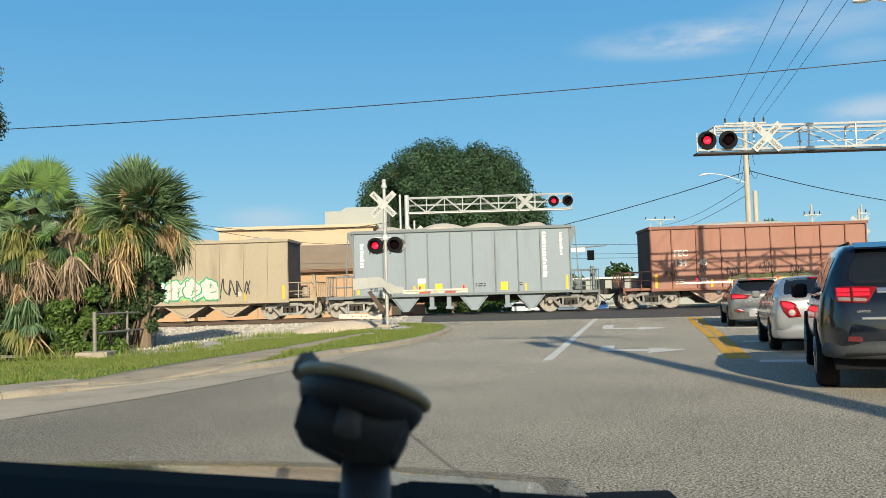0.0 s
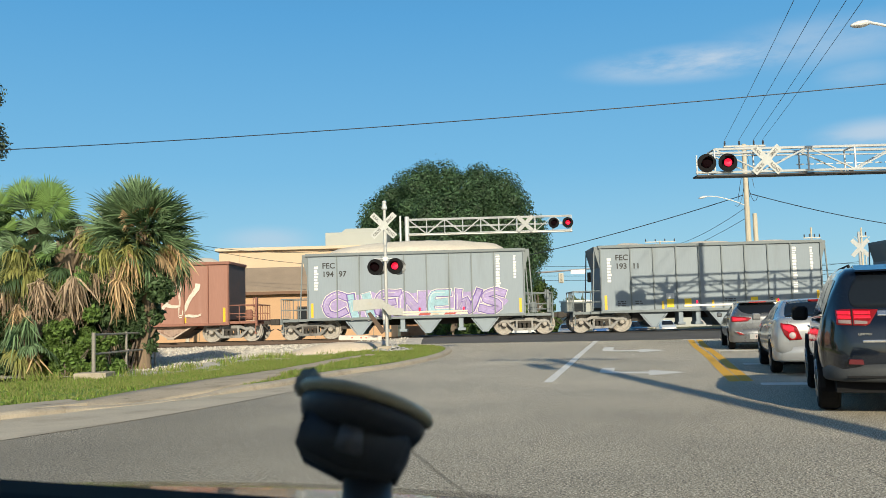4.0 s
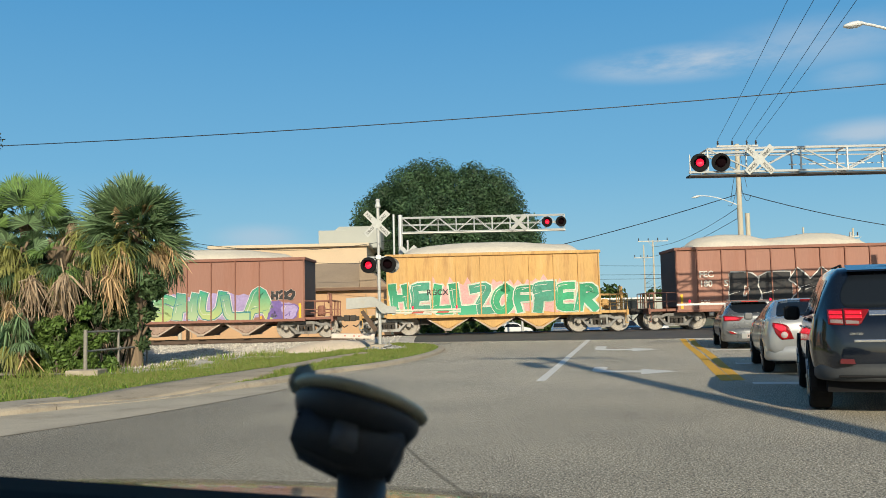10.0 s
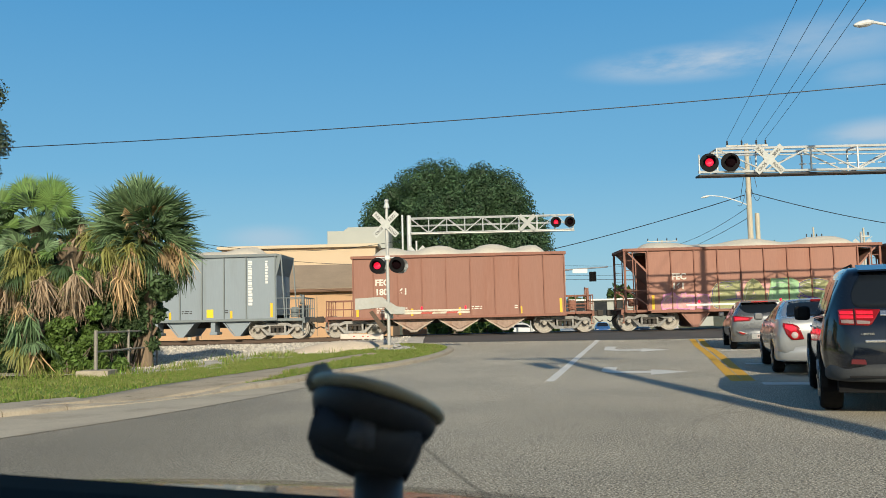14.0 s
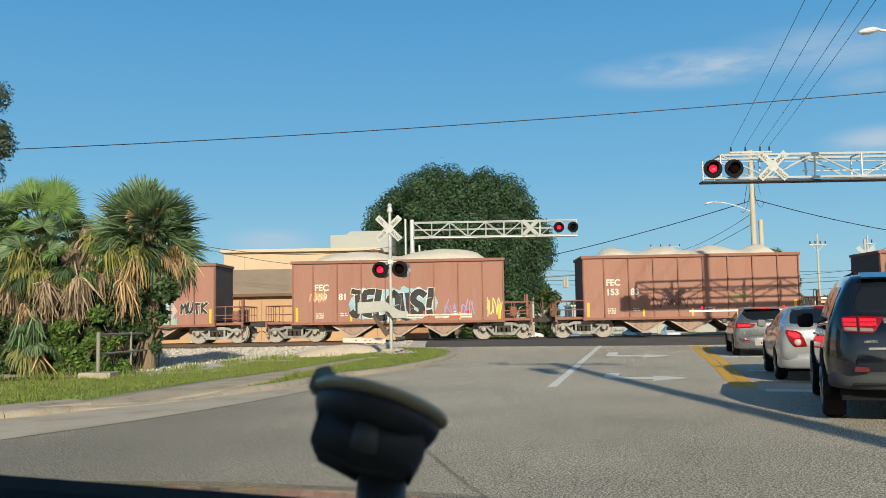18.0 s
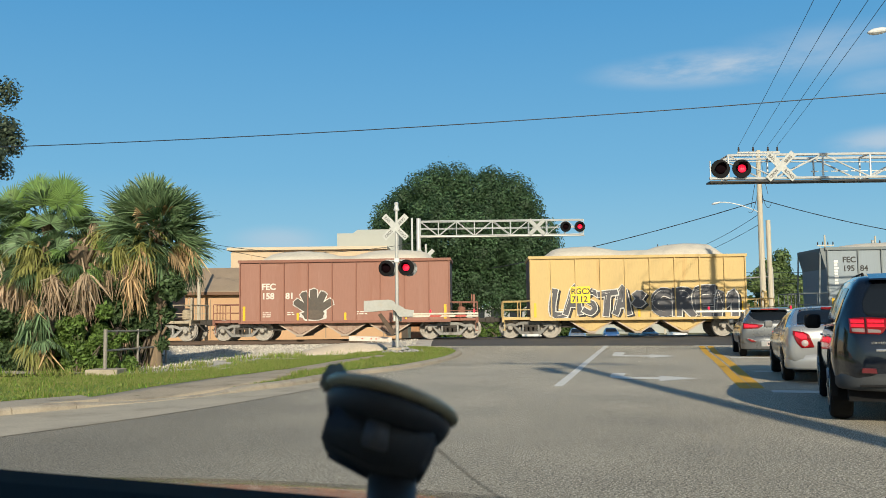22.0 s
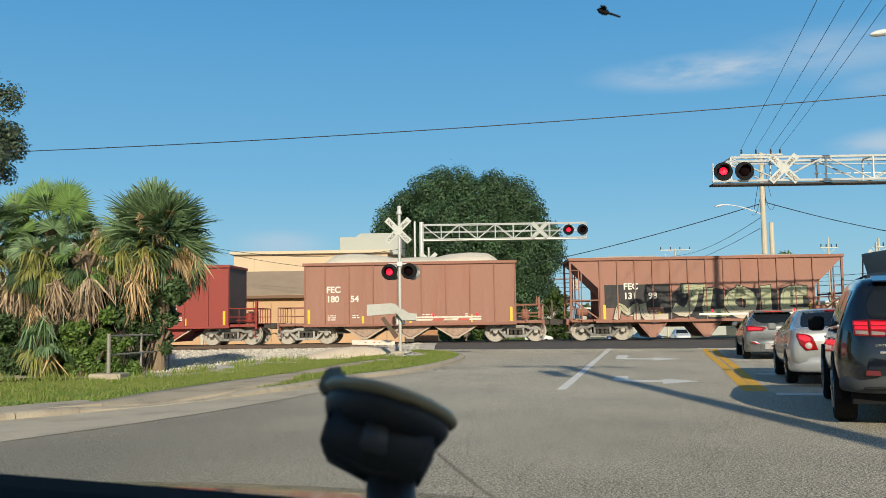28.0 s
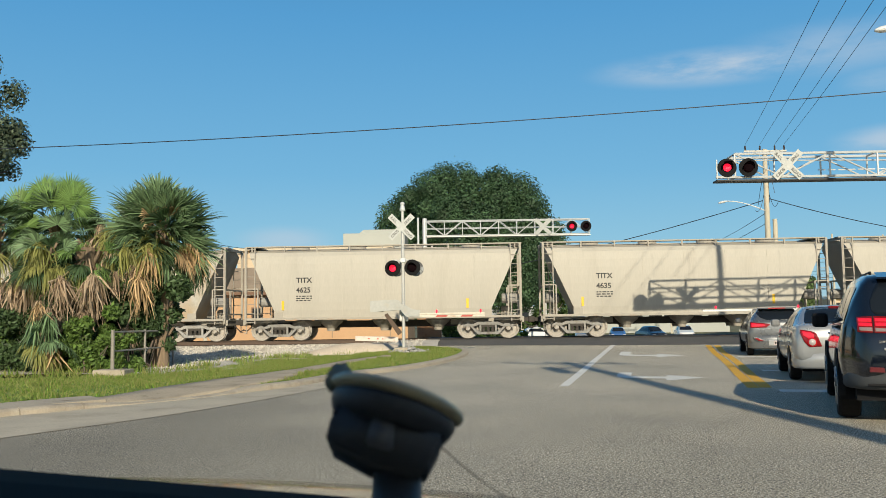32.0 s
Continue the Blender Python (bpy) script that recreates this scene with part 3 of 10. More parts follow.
def curved_mark(name, pts, w, material, label):
    """A painted line through points, square to its run."""
    line = spread(pts, 40)
    bm = bmesh.new()
    prev = None
    for i, q in enumerate(line):
        n = outward(line, i) * w / 2
        cur = [bm.verts.new((q.x + e * n.x, q.y + e * n.y, ground_z(q.x + e * n.x, q.y + e * n.y) + 0.005)) for e in (1, -1)]
        if prev:
            bm.faces.new((prev[0], prev[1], cur[1], cur[0]))
        prev = cur
    return tagged(part(name, bm, material), label, "road marking", kind="structure")


curved_mark("lane_line", [(1.86, 16.11), (2.87, 20.77), (3.62, 24.27), (4.66, 29.03), (5.62, 32.76)], 0.17, MARK_W, "solid white lane line, slightly worn")
curved_mark("centre_line", [(4.99, 15.25), (5.75, 18.4), (7.17, 24.27), (8.99, 32.29)], 0.2, MARK_Y, "double yellow centre line on asphalt")
curved_mark("centre_line", [(5.21, 15.26), (5.98, 18.38), (7.42, 24.16), (9.27, 32.14)], 0.2, MARK_Y, "double yellow centre line on asphalt")
line_mark("stop_line", (8.75, 32.4), (13.5, 31.3), 0.55, MARK_W, "white stop line before the tracks")
for x, y in ((5.07, 14.66), (6.5, 19.7), (7.9, 25.9)):
    line_mark("parking_bar", (x + 0.15, y), (x + 2.4, y - 0.62), 0.45, MARK_W, "short white bar across the lane")


def arrow_mark(x, y, k, deep):
    """A turn arrow, drawn out along the road: the stem comes towards us and bends to the right."""
    pts = [(0, 3.0), (0.0, 1.2), (0.10, 0.6), (0.4, 0.22), (1.25, 0.12), (1.25, -0.75), (2.15, 0.55), (1.25, 1.75), (1.25, 0.98), (0.55, 1.02), (0.36, 1.4), (0.36, 3.0)]
    out = []
    for a, b in pts:
        p = Vector((x, y, 0)) + ROAD_N * a * k * 0.95 + ROAD_DIR * b * deep
        out.append((p.x, p.y))
    painted("turn_arrow", out, MARK_W, "white turn arrow painted on the road")


# cracks in the asphalt
CRACK = mat("crack_filler", (0.13, 0.115, 0.095), 0.9, vary=0.2)


def crack(pts, w, seed):
    rng = random.Random(seed)
    bm = bmesh.new()
    prev = None
    for (x0, y0), (x1, y1) in zip(pts, pts[1:]):
        for k in range(14):
            f = k / 14
            x, y = x0 + (x1 - x0) * f + rng.uniform(-0.05, 0.05), y0 + (y1 - y0) * f + rng.uniform(-0.05, 0.05)
            ww = w * rng.uniform(0.3, 1.1)
            cur = (bm.verts.new((x - ww, y, ground_z(x, y) + 0.004)), bm.verts.new((x + ww, y, ground_z(x, y) + 0.004)))
            if prev:
                bm.faces.new((prev[0], prev[1], cur[1], cur[0]))
            prev = cur
    tagged(part("road_crack", bm, CRACK), "thin dark crack in the asphalt", "crack", kind="structure")


crack([(2.1, 7.5), (2.7, 9.8), (3.6, 11.4), (4.1, 13.2)], 0.004, 1)
crack([(-3.6, 8.2), (-1.5, 10.5), (-0.8, 13.8), (0.6, 17.5)], 0.004, 2)
crack([(1.6, 5.2), (2.2, 6.4), (3.4, 7.3), (4.6, 9.4)], 0.003, 4)
crack([(-0.4, 6.0), (0.5, 7.2), (0.9, 9.0), (1.8, 11.5)], 0.003, 5)
crack([(3.0, 5.6), (3.3, 7.0), (4.4, 8.2)], 0.003, 6)
crack([(-2.4, 6.4), (-1.9, 8.0), (-2.2, 9.6), (-1.2, 12.4)], 0.003, 7)
crack([(0.8, 20), (2.6, 22.5), (3.6, 27.5)], 0.006, 3)

arrow_mark(4.75, 27.1, 1.0, 0.9)
arrow_mark(3.05, 17.8, 0.86, 0.62)

# newer dark asphalt laid on both sides of the rails
NEW_ASPHALT = mat("newer_dark_asphalt", (0.085, 0.082, 0.078), 0.9, vary=0.15, grain=50, big=0.5, bump=0.006, spots=((0.12, 0.11, 0.10), 0.8, 0.5, 0.8))
bm = bmesh.new()
rows = []
for i in range(60):
    x = -1.62 + 40 * i / 59
    row = []
    for k in range(8):
        y = 33.75 + SLOPE * (x + 1.6) * 4.7 * (1 - k / 7) + SLOPE * (x + 1.6) * (k / 7) + (37.28 - 33.75) * k / 7
        row.append(bm.verts.new((x, y, max(ground_z(x, y), 0.13) + 0.014)))
    rows.append([bm.verts.new((x, row[0].co.y, row[0].co.z - 0.1))] + row)
for p, q in zip(rows, rows[1:]):
    for k in range(8):
        bm.faces.new((p[k], q[k], q[k + 1], p[k + 1]))
bm.faces.new(rows[0])
bmesh.ops.recalc_face_normals(bm, faces=bm.faces[:])
tagged(part("crossing_approach", bm, NEW_ASPHALT, smooth=False), "newer dark asphalt strip before the rails", "road", kind="structure")

# ---- railway track ----
track = tagged(new("railway_track"), "single railway track on pale ballast", "railway track", kind="structure")
for side in (-0.7175, 0.7175):
    bm = bmesh.new()
    prism(bm, [(-0.07, -0.17), (0.07, -0.17), (0.07, -0.155), (0.012, -0.14), (0.012, -0.045), (0.036, -0.035), (0.036, -0.004), (0.028, 0), (-0.028, 0), (-0.036, -0.004), (-0.036, -0.035), (-0.012, -0.045), (-0.012, -0.14), (-0.07, -0.155)], "x", -90, 90)
    part("rail", bm, STEEL, track, at=on_track(0) @ pose(0, side, 0))
bm = bmesh.new()
box(bm, -0.115, 0.115, -1.3, 1.3, -0.35, -0.175, 0.01)
TIE = mat("creosoted_timber", (0.07, 0.055, 0.042), 0.9, vary=0.25, grain=12, rand=0.2)
tie = part("sleeper", bm, TIE, track, at=on_track(-40))
for k in range(1, 68):
    again(tie, on_track(-40 + 0.55 * k), track)
bm = bmesh.new()
prism(bm, [(-2.4, -0.4), (-1.75, -0.19), (1.75, -0.19), (2.4, -0.4)], "x", -90, -1.7)
tagged(part("ballast", bm, GRAVEL, at=on_track(0)), "bed of pale crushed stone under the rails", "ballast", kind="structure")
bm = bmesh.new()
prism(bm, [(-2.4, -0.4), (-1.75, -0.19), (1.75, -0.19), (2.4, -0.4)], "x", 22, 90)
tagged(part("ballast", bm, GRAVEL, at=on_track(0)), "bed of pale crushed stone under the rails", "ballast", kind="structure")
PANEL = mat("crossing_rubber", (0.045, 0.043, 0.042), 0.85, vary=0.15, grain=30)
crossing = tagged(new("level_crossing"), "black rubber crossing panels between and beside the rails", "crossing", kind="structure")
pm = {}
for y0, y1 in ((-2.5, -0.80), (-0.63, 0.63), (0.80, 2.5)):
    bm = bmesh.new()
    box(bm, -0.91, 0.91, y0, y1, -0.25, -0.008, 0.012)
    p0 = part("crossing_panel", bm, PANEL, crossing, at=on_track(-0.6))
    for k in range(1, 12):
        again(p0, on_track(-0.6 + 1.84 * k), crossing)
# ---- the freight train ----
SPEED = 16.585


def side_sheet_bm(L, top, sill, kind):
    """One side sheet at y = 0, thickness inwards (+y). kind: box, slope or cut ends."""
    bm = bmesh.new()
    t, h = 0.05, L / 2
    inset = {"box": 0.0, "slope": 1.22, "cut": 0.95}[kind]
    kink = sill + (top - sill) * (0.52 if kind == "slope" else 0.94)
    if kind == "box":
        box(bm, -h, h, 0, t, sill, top)
    else:
        prism(bm, [(-h + inset, sill), (h - inset, sill), (h - inset, kink), (h, top - 0.1), (h, top), (-h, top), (-h, top - 0.1), (-h + inset, kink)], "y", 0, t)
    return bm


def end_sheet_bm(L, top, sill, kind):
    """The end sheet at +x, upright or sloping in towards the hoppers."""
    bm = bmesh.new()
    w, h = HALF_W - 0.145, L / 2
    if kind == "box":
        box(bm, h - 0.05, h, -w, w, sill + 0.15, top)
    else:
        prism(bm, [(h - 0.02, top), (h - 0.09, top), (h - 2.6, sill + 0.1), (h - 2.5, sill)], "y", -w, w)
    return bm


def floor_bm(L, sill):
    bm = bmesh.new()
    box(bm, -L / 2 + 1.0, L / 2 - 1.0, -HALF_W + 0.145, HALF_W - 0.145, sill - 0.02, sill + 0.06)
    return bm


def chord_bm(L, top):
    bm = bmesh.new()
    h, w = L / 2, HALF_W - 0.09
    for s in (-1, 1):
        box(bm, -h - 0.05, h + 0.05, s * w - 0.09, s * w + 0.07, top - 0.09, top + 0.035, 0.012)
        box(bm, s * h - 0.06, s * h + 0.06, -w + 0.09, w - 0.09, top - 0.088, top + 0.033, 0.012)
    return bm


def sill_bm(L, z, over):
    bm = bmesh.new()
    h, w = L / 2 + over, HALF_W - 0.09
    for s in (-1, 1):
        box(bm, -h, h, s * w - 0.08, s * w + 0.05, z - 0.09, z + 0.02, 0.012)
    return bm


def load_bm(L, top, seed, peak, humps):
    """Heaped crushed stone: humps along the car, falling to the sides."""
    bm = bmesh.new()
    nx, ny = 44, 11
    w, h = HALF_W - 0.15, L / 2 - 0.07
    rng = random.Random(seed)
    cs = [(-h + (k + 0.5) * 2 * h / humps + rng.uniform(-0.4, 0.4), rng.uniform(0.65, 1.0)) for k in range(humps)]
    wide = h / humps * 1.05
    g = []
    for i in range(nx):
        x = -h + 2 * h * i / (nx - 1)
        r = []
        for j in range(ny):
            y = -w + 2 * w * j / (ny - 1)
            e = max([a * max(0, 1 - ((x - c) / wide) ** 2) for c, a in cs])
            edge = (1 - abs(y) / w) ** 0.55
            ends = smooth_step(0, 1.2, h - abs(x))
            z = top - 0.22 + ends * ((peak * 1.15 + 0.36) * max(0.42, e) ** 0.5 * (0.18 + 0.82 * edge)) + 0.04 * noise.noise((x * 1.3, y * 1.3, seed))
            r.append(bm.verts.new((x, y, z)))
        g.append(r)
    for i in range(nx - 1):
        for j in range(ny - 1):
            bm.faces.new((g[i][j], g[i + 1][j], g[i + 1][j + 1], g[i][j + 1]))
    return bm


def hopper_bm(kind, w=1.2):
    """A discharge hopper: an inverted pyramid (pointed, open-sided or small)."""
    bm = bmesh.new()
    if kind == "vee":       # wide vee with gates on both slopes
        for s in (-1, 1):
            prism(bm, [(s * 0.97, 0.04), (s * 0.88, 0.04), (s * 0.05, -0.45), (s * 0.05, -0.53)], "y", -w, w)
        prism(bm, [(-0.90, 0.04), (0.90, 0.04), (0.0, -0.45)], "y", -w + 0.02, -w + 0.05)
        prism(bm, [(-0.90, 0.04), (0.90, 0.04), (0.0, -0.45)], "y", w - 0.05, w - 0.02)
        box(bm, -0.08, 0.08, -w, w, -0.55, -0.46)
    elif kind == "wedge":   # half pyramid
        prism(bm, [(-0.56, 0.02), (0.56, 0.02), (0.10, -0.56), (-0.10, -0.56)], "y", -w - 0.1, w + 0.1)
        for s in (-1, 1):
            bar(bm, (s * 0.60, -w - 0.12, 0.0), (s * 0.13, -w - 0.12, -0.58), 0.05)
        box(bm, -0.14, 0.14, -w - 0.14, w - 0.1, -0.62, -0.55)
    else:                   # narrow spout with a round outlet
        lathe(bm, [(0.55, 0.0), (0.5, -0.12), (0.2, -0.38), (0.17, -0.5)], (0, -0.55, 0), seg=14)
        lathe(bm, [(0.55, 0.0), (0.5, -0.12), (0.2, -0.38), (0.17, -0.5)], (0, 0.55, 0), seg=14)
    return bm


def gate_bm(ys):
    """Rod linkage and lock under a vee hopper."""
    bm = bmesh.new()
    for y in ys:
        for s in (-1, 1):
            bar(bm, (s * 0.92, y, 0.0), (s * 0.06, y, -0.52), 0.055)
        tube(bm, (-0.16, y, -0.50), (0.16, y, -0.50), 0.06, seg=6)
    return bm


def side_frame_bm(y):
    """A cast truck side frame with a spring nest and two bearing boxes."""
    bm = bmesh.new()
    d0, d1 = y - 0.07, y + 0.07
    # arms, top and bottom members leave two triangular windows and the spring opening
    prism(bm, [(-1.1, 0.42), (-1.1, 0.58), (-0.9, 0.67), (-0.66, 0.63), (-0.46, 0.73), (0.46, 0.73), (0.66, 0.63), (0.9, 0.67), (1.1, 0.58), (1.1, 0.42), (0.95, 0.55), (0.7, 0.5), (0.42, 0.6), (-0.42, 0.6), (-0.7, 0.5), (-0.95, 0.55)], "y", d0, d1)
    prism(bm, [(-0.78, 0.52), (-0.68, 0.52), (-0.36, 0.29), (0.36, 0.29), (0.68, 0.52), (0.78, 0.52), (0.46, 0.18), (-0.46, 0.18)], "y", d0, d1)
    for s in (-1, 1):
        prism(bm, [(s * 0.30, 0.28), (s * 0.38, 0.28), (s * 0.38, 0.62), (s * 0.30, 0.62)], "y", d0, d1)
    return bm


def springs_bm(y):
    bm = bmesh.new()
    for x in (-0.2, 0.0, 0.2):
        lathe(bm, [(0.075, 0.29), (0.085, 0.32), (0.07, 0.35), (0.085, 0.38), (0.07, 0.41), (0.085, 0.44), (0.07, 0.47), (0.075, 0.5)], (x, y, 0), seg=8)
    box(bm, -0.30, 0.30, y - 0.09, y + 0.09, 0.50, 0.60)
    return bm


def wheelset_bm():
    """Two flanged wheels on an axle, with bearing caps and three bolts each."""
    bm = bmesh.new()
    for s in (-1, 1):
        y = s * 0.755
        prof = [(0.12, y + s * 0.08), (0.16, y + s * 0.03), (0.34, y + s * 0.0), (0.40, y + s * 0.065), (0.452, y + s * 0.065), (0.457, y - s * 0.04), (0.485, y - s * 0.055), (0.48, y - s * 0.075), (0.40, y - s * 0.075), (0.34, y - s * 0.03), (0.14, y - s * 0.03)]
        lathe(bm, prof, axis="y", seg=28, cap=False)
        lathe(bm, [(0.0001, y + s * 0.30), (0.10, y + s * 0.30), (0.115, y + s * 0.26), (0.115, y + s * 0.12), (0.12, y + s * 0.08)], axis="y", seg=12, cap=False)
        for k in range(3):
            a = k * 2.0944
            tube(bm, (0.06 * math.cos(a), y + s * 0.295, 0.06 * math.sin(a)), (0.06 * math.cos(a), y + s * 0.325, 0.06 * math.sin(a)), 0.018, seg=6)
    tube(bm, (0, -0.75, 0), (0, 0.75, 0), 0.085, seg=10)
    return bm


def bolster_bm():
    bm = bmesh.new()
    box(bm, -0.17, 0.17, -1.0, 1.0, 0.50, 0.74, 0.03)
    box(bm, -0.55, -0.42, -0.7, 0.7, 0.38, 0.50)
    box(bm, 0.42, 0.55, -0.7, 0.7, 0.38, 0.50)
    lathe(bm, [(0.2, 0.74), (0.2, 0.85)], seg=10)
    return bm


SHARED = {}


def shared(key, make, material, name, parent, at=None, label="", smooth=False, kind=""):
    """One mesh for all alike parts of the train."""
    k = (key, material.name)
    if k not in SHARED:
        bm = make()
        me = bpy.data.meshes.new(name)
        bm.normal_update()
        bm.to_mesh(me)
        bm.free()
        me.materials.append(material)
        if smooth:
            for p in me.polygons:
                p.use_smooth = True
        SHARED[k] = me
    ob = new(name, SHARED[k])
    ob.parent = parent
    if at is not None:
        ob.matrix_basis = at
    if label:
        ob["label"] = label
    if kind or name in ("data_block", "lettering_band"):
        ob["kind"] = "stuff"
    return ob


WHEELSETS = []      # (wheelset, x in its truck, truck's x on the car, car's place)


def truck(car, x, u):
    b = shared("bolster", bolster_bm, TRUCK, "truck", car, pose(x, 0, 0), "dusty cast-steel truck with two wheelsets")
    for y in (-1.0, 1.0):
        shared("side%g" % y, lambda: side_frame_bm(y), TRUCK, "side_frame", b)
        shared("spring%g" % y, lambda: springs_bm(y), UNDER, "spring_nest", b)
    for dx in (-0.889, 0.889):
        w = shared("wheelset", wheelset_bm, WHEEL, "wheelset", b, pose(dx, 0, 0.457))
        WHEELSETS.append((w, dx, u + x))


def platform_bm(L, reach):
    """End sill, walkway and draft box beyond one end of the body (towards +x)."""
    bm = bmesh.new()
    h = L / 2
    box(bm, h - 0.02, h + reach, -1.25, 1.25, 0.80, 0.92, 0.01)
    box(bm, h + reach - 0.10, h + reach, -1.32, 1.32, 0.70, 0.95, 0.01)
    box(bm, h - 2.0, h + reach - 0.1, -0.2, 0.2, 0.62, 0.88)
    for y in (-1.2, 1.2):
        box(bm, h + reach - 0.14, h + reach - 0.02, y - 0.09, y + 0.09, 0.35, 0.39)
        bar(bm, (h + reach - 0.12, y, 0.37), (h + reach - 0.12, y, 0.72), 0.03)
    return bm


def hose_bm(pts, r, seg=6):
    bm = bmesh.new()
    hose(bm, [Vector(p) for p in pts], r, seg)
    return bm


def rod_bm(p0, p1, r, square=False):
    bm = bmesh.new()
    if square:
        bar(bm, p0, p1, r)
    else:
        tube(bm, p0, p1, r, seg=6)
    return bm


def rods(key, pieces, material, parent, at):
    """Rods of one kind of car: (name, foot, head, thickness, square)."""
    for k, (name, a, b, r, sq) in enumerate(pieces):
        shared((key, "rod", k), lambda: rod_bm(a, b, r, sq), material, name, parent, at)


def end_rails(key, L, reach, tall, material, car, at):
    """Bent hand rails and their posts round an end platform."""
    h = L / 2
    x0, x1, zt = h + 0.12, h + reach - 0.05, 0.92 + tall * 0.97
    shared((key, "toprail"), lambda: hose_bm([(h, -1.32, zt), (x1 - 0.04, -1.32, zt), (x1, -1.28, zt), (x1, 1.28, zt), (x1 - 0.04, 1.32, zt), (h, 1.32, zt)], 0.022), material, "handrail", car, at)
    for y in (-1.32, 1.32):
        shared((key, "midrail", y), lambda: hose_bm([(h, y, 0.92 + tall * 0.45), (x1, y, 0.92 + tall * 0.45)], 0.02), material, "handrail", car, at)
    rods((key, "posts"), [("rail_post", (x, y, 0.8), (x, y, zt), 0.022, False) for y in (-1.32, 1.32) for x in (x0 + 0.3, x1)] + [("rail_post", (x1, y, 0.9), (x1, y, zt), 0.022, False) for y in (-0.55, -0.1, 0.35, 0.8)], material, car, at)


def brake_gear(key, L, reach, material, car):
    """Upright brake gear on the platform: cylinder, stand and wheel."""
    h = L / 2

    def cylinder():
        bm = bmesh.new()
        lathe(bm, [(0.16, 0), (0.18, 0.05), (0.18, 0.4), (0.12, 0.48)], (h + 0.45, 0.3, 0.95), seg=12)
        return bm

    def wheel():
        bm = bmesh.new()
        lathe(bm, [(0.20, -0.015), (0.23, -0.02), (0.23, 0.02), (0.20, 0.015)], (h + reach - 0.27, -0.65, 1.75), axis="x", seg=16, cap=False)
        return bm

    def stand():
        bm = bmesh.new()
        box(bm, h + reach - 0.22, h + reach - 0.12, -0.75, -0.55, 0.95, 1.95, 0.01)
        return bm
    shared((key, "cyl"), cylinder, material, "brake_cylinder", car)
    st = shared((key, "stand"), stand, material, "brake_stand", car)
    shared((key, "bwheel"), wheel, material, "brake_wheel", st)
    rods((key, "brk"), [("brake_rod", (h + 0.1, -0.6, 1.1), (h + reach - 0.1, -0.6, 1.1), 0.025, False)], material, car, None)


def coupler_bm(x):
    bm = bmesh.new()
    box(bm, x - 0.65, x - 0.10, -0.09, 0.09, 0.72, 0.90, 0.02)
    box(bm, x - 0.20, x + 0.06, -0.17, 0.14, 0.68, 0.96, 0.04)
    tube(bm, (x - 0.5, -0.35, 0.75), (x - 0.15, -0.38, 0.42), 0.025, seg=6)
    tube(bm, (x - 0.15, -0.38, 0.42), (x, -0.3, 0.5), 0.025, seg=6)
    return bm


def rib_bm(z0, z1, w=0.05, d=0.075):
    bm = bmesh.new()
    prism(bm, [(-w / 2, -d), (-w / 2, 0), (w / 2, 0), (w / 2, -d)], "z", z0, z1)
    return bm


def ladder_bm(z0, z1, w=0.42):
    bm = bmesh.new()
    for x in (-w / 2, w / 2):
        bar(bm, (x, 0, z0), (x, 0, z1), 0.045)
    n = int((z1 - z0) / 0.38)
    for k in range(n + 1):
        z = z0 + 0.08 + k * (z1 - z0 - 0.16) / n
        tube(bm, (-w / 2, 0, z), (w / 2, 0, z), 0.014, seg=5)
    return bm


def plate_bm(x0, x1, z0, z1, d=0.006):
    bm = bmesh.new()
    box(bm, x0, x1, -d, 0, z0, z1)
    return bm


def bars_bm(rows, x, z, w, h, gap):
    """Small unreadable writing as short bars."""
    bm = bmesh.new()
    rng = random.Random(rows * 7 + int(w * 100))
    for k in range(rows):
        px = x
        while px < x + w - 0.05:
            q = min(x + w, px + rng.uniform(0.06, 0.2))
            box(bm, px, q, -0.005, 0, z - k * (h + gap) - h, z - k * (h + gap))
            px = q + 0.05
    return bm


# flat painted shapes on the near side: stroke letters with a rim, no real words
def stroke(bm, pts, w, y, idx, taper=1.0):
    """A thick bent stroke in the x-z plane at depth y."""
    L, R = [], []
    n = len(pts)
    for i, p in enumerate(pts):
        a, b = pts[max(0, i - 1)], pts[min(n - 1, i + 1)]
        d = Vector((b[0] - a[0], b[1] - a[1]))
        d = d.normalized() if d.length > 1e-6 else Vector((1, 0))
        k = w / 2 * (1 + (taper - 1) * i / max(1, n - 1))
        ext = (-k * 0.8 if i == 0 else (k * 0.8 if i == n - 1 else 0))
        L.append(bm.verts.new((p[0] - d.y * k + d.x * ext, y, p[1] + d.x * k + d.y * ext)))
        R.append(bm.verts.new((p[0] + d.y * k + d.x * ext, y, p[1] - d.x * k + d.y * ext)))
    for i in range(n - 1):
        f = bm.faces.new((L[i], L[i + 1], R[i + 1], R[i]))
        f.material_index = idx
        f.normal_update()
        if f.normal.y > 0:
            f.normal_flip()


def arc(cx, cz, rx, rz, a0, a1, n=9):
    return [(cx + rx * math.cos(radians(a0 + (a1 - a0) * k / (n - 1))), cz + rz * math.sin(radians(a0 + (a1 - a0) * k / (n - 1)))) for k in range(n)]


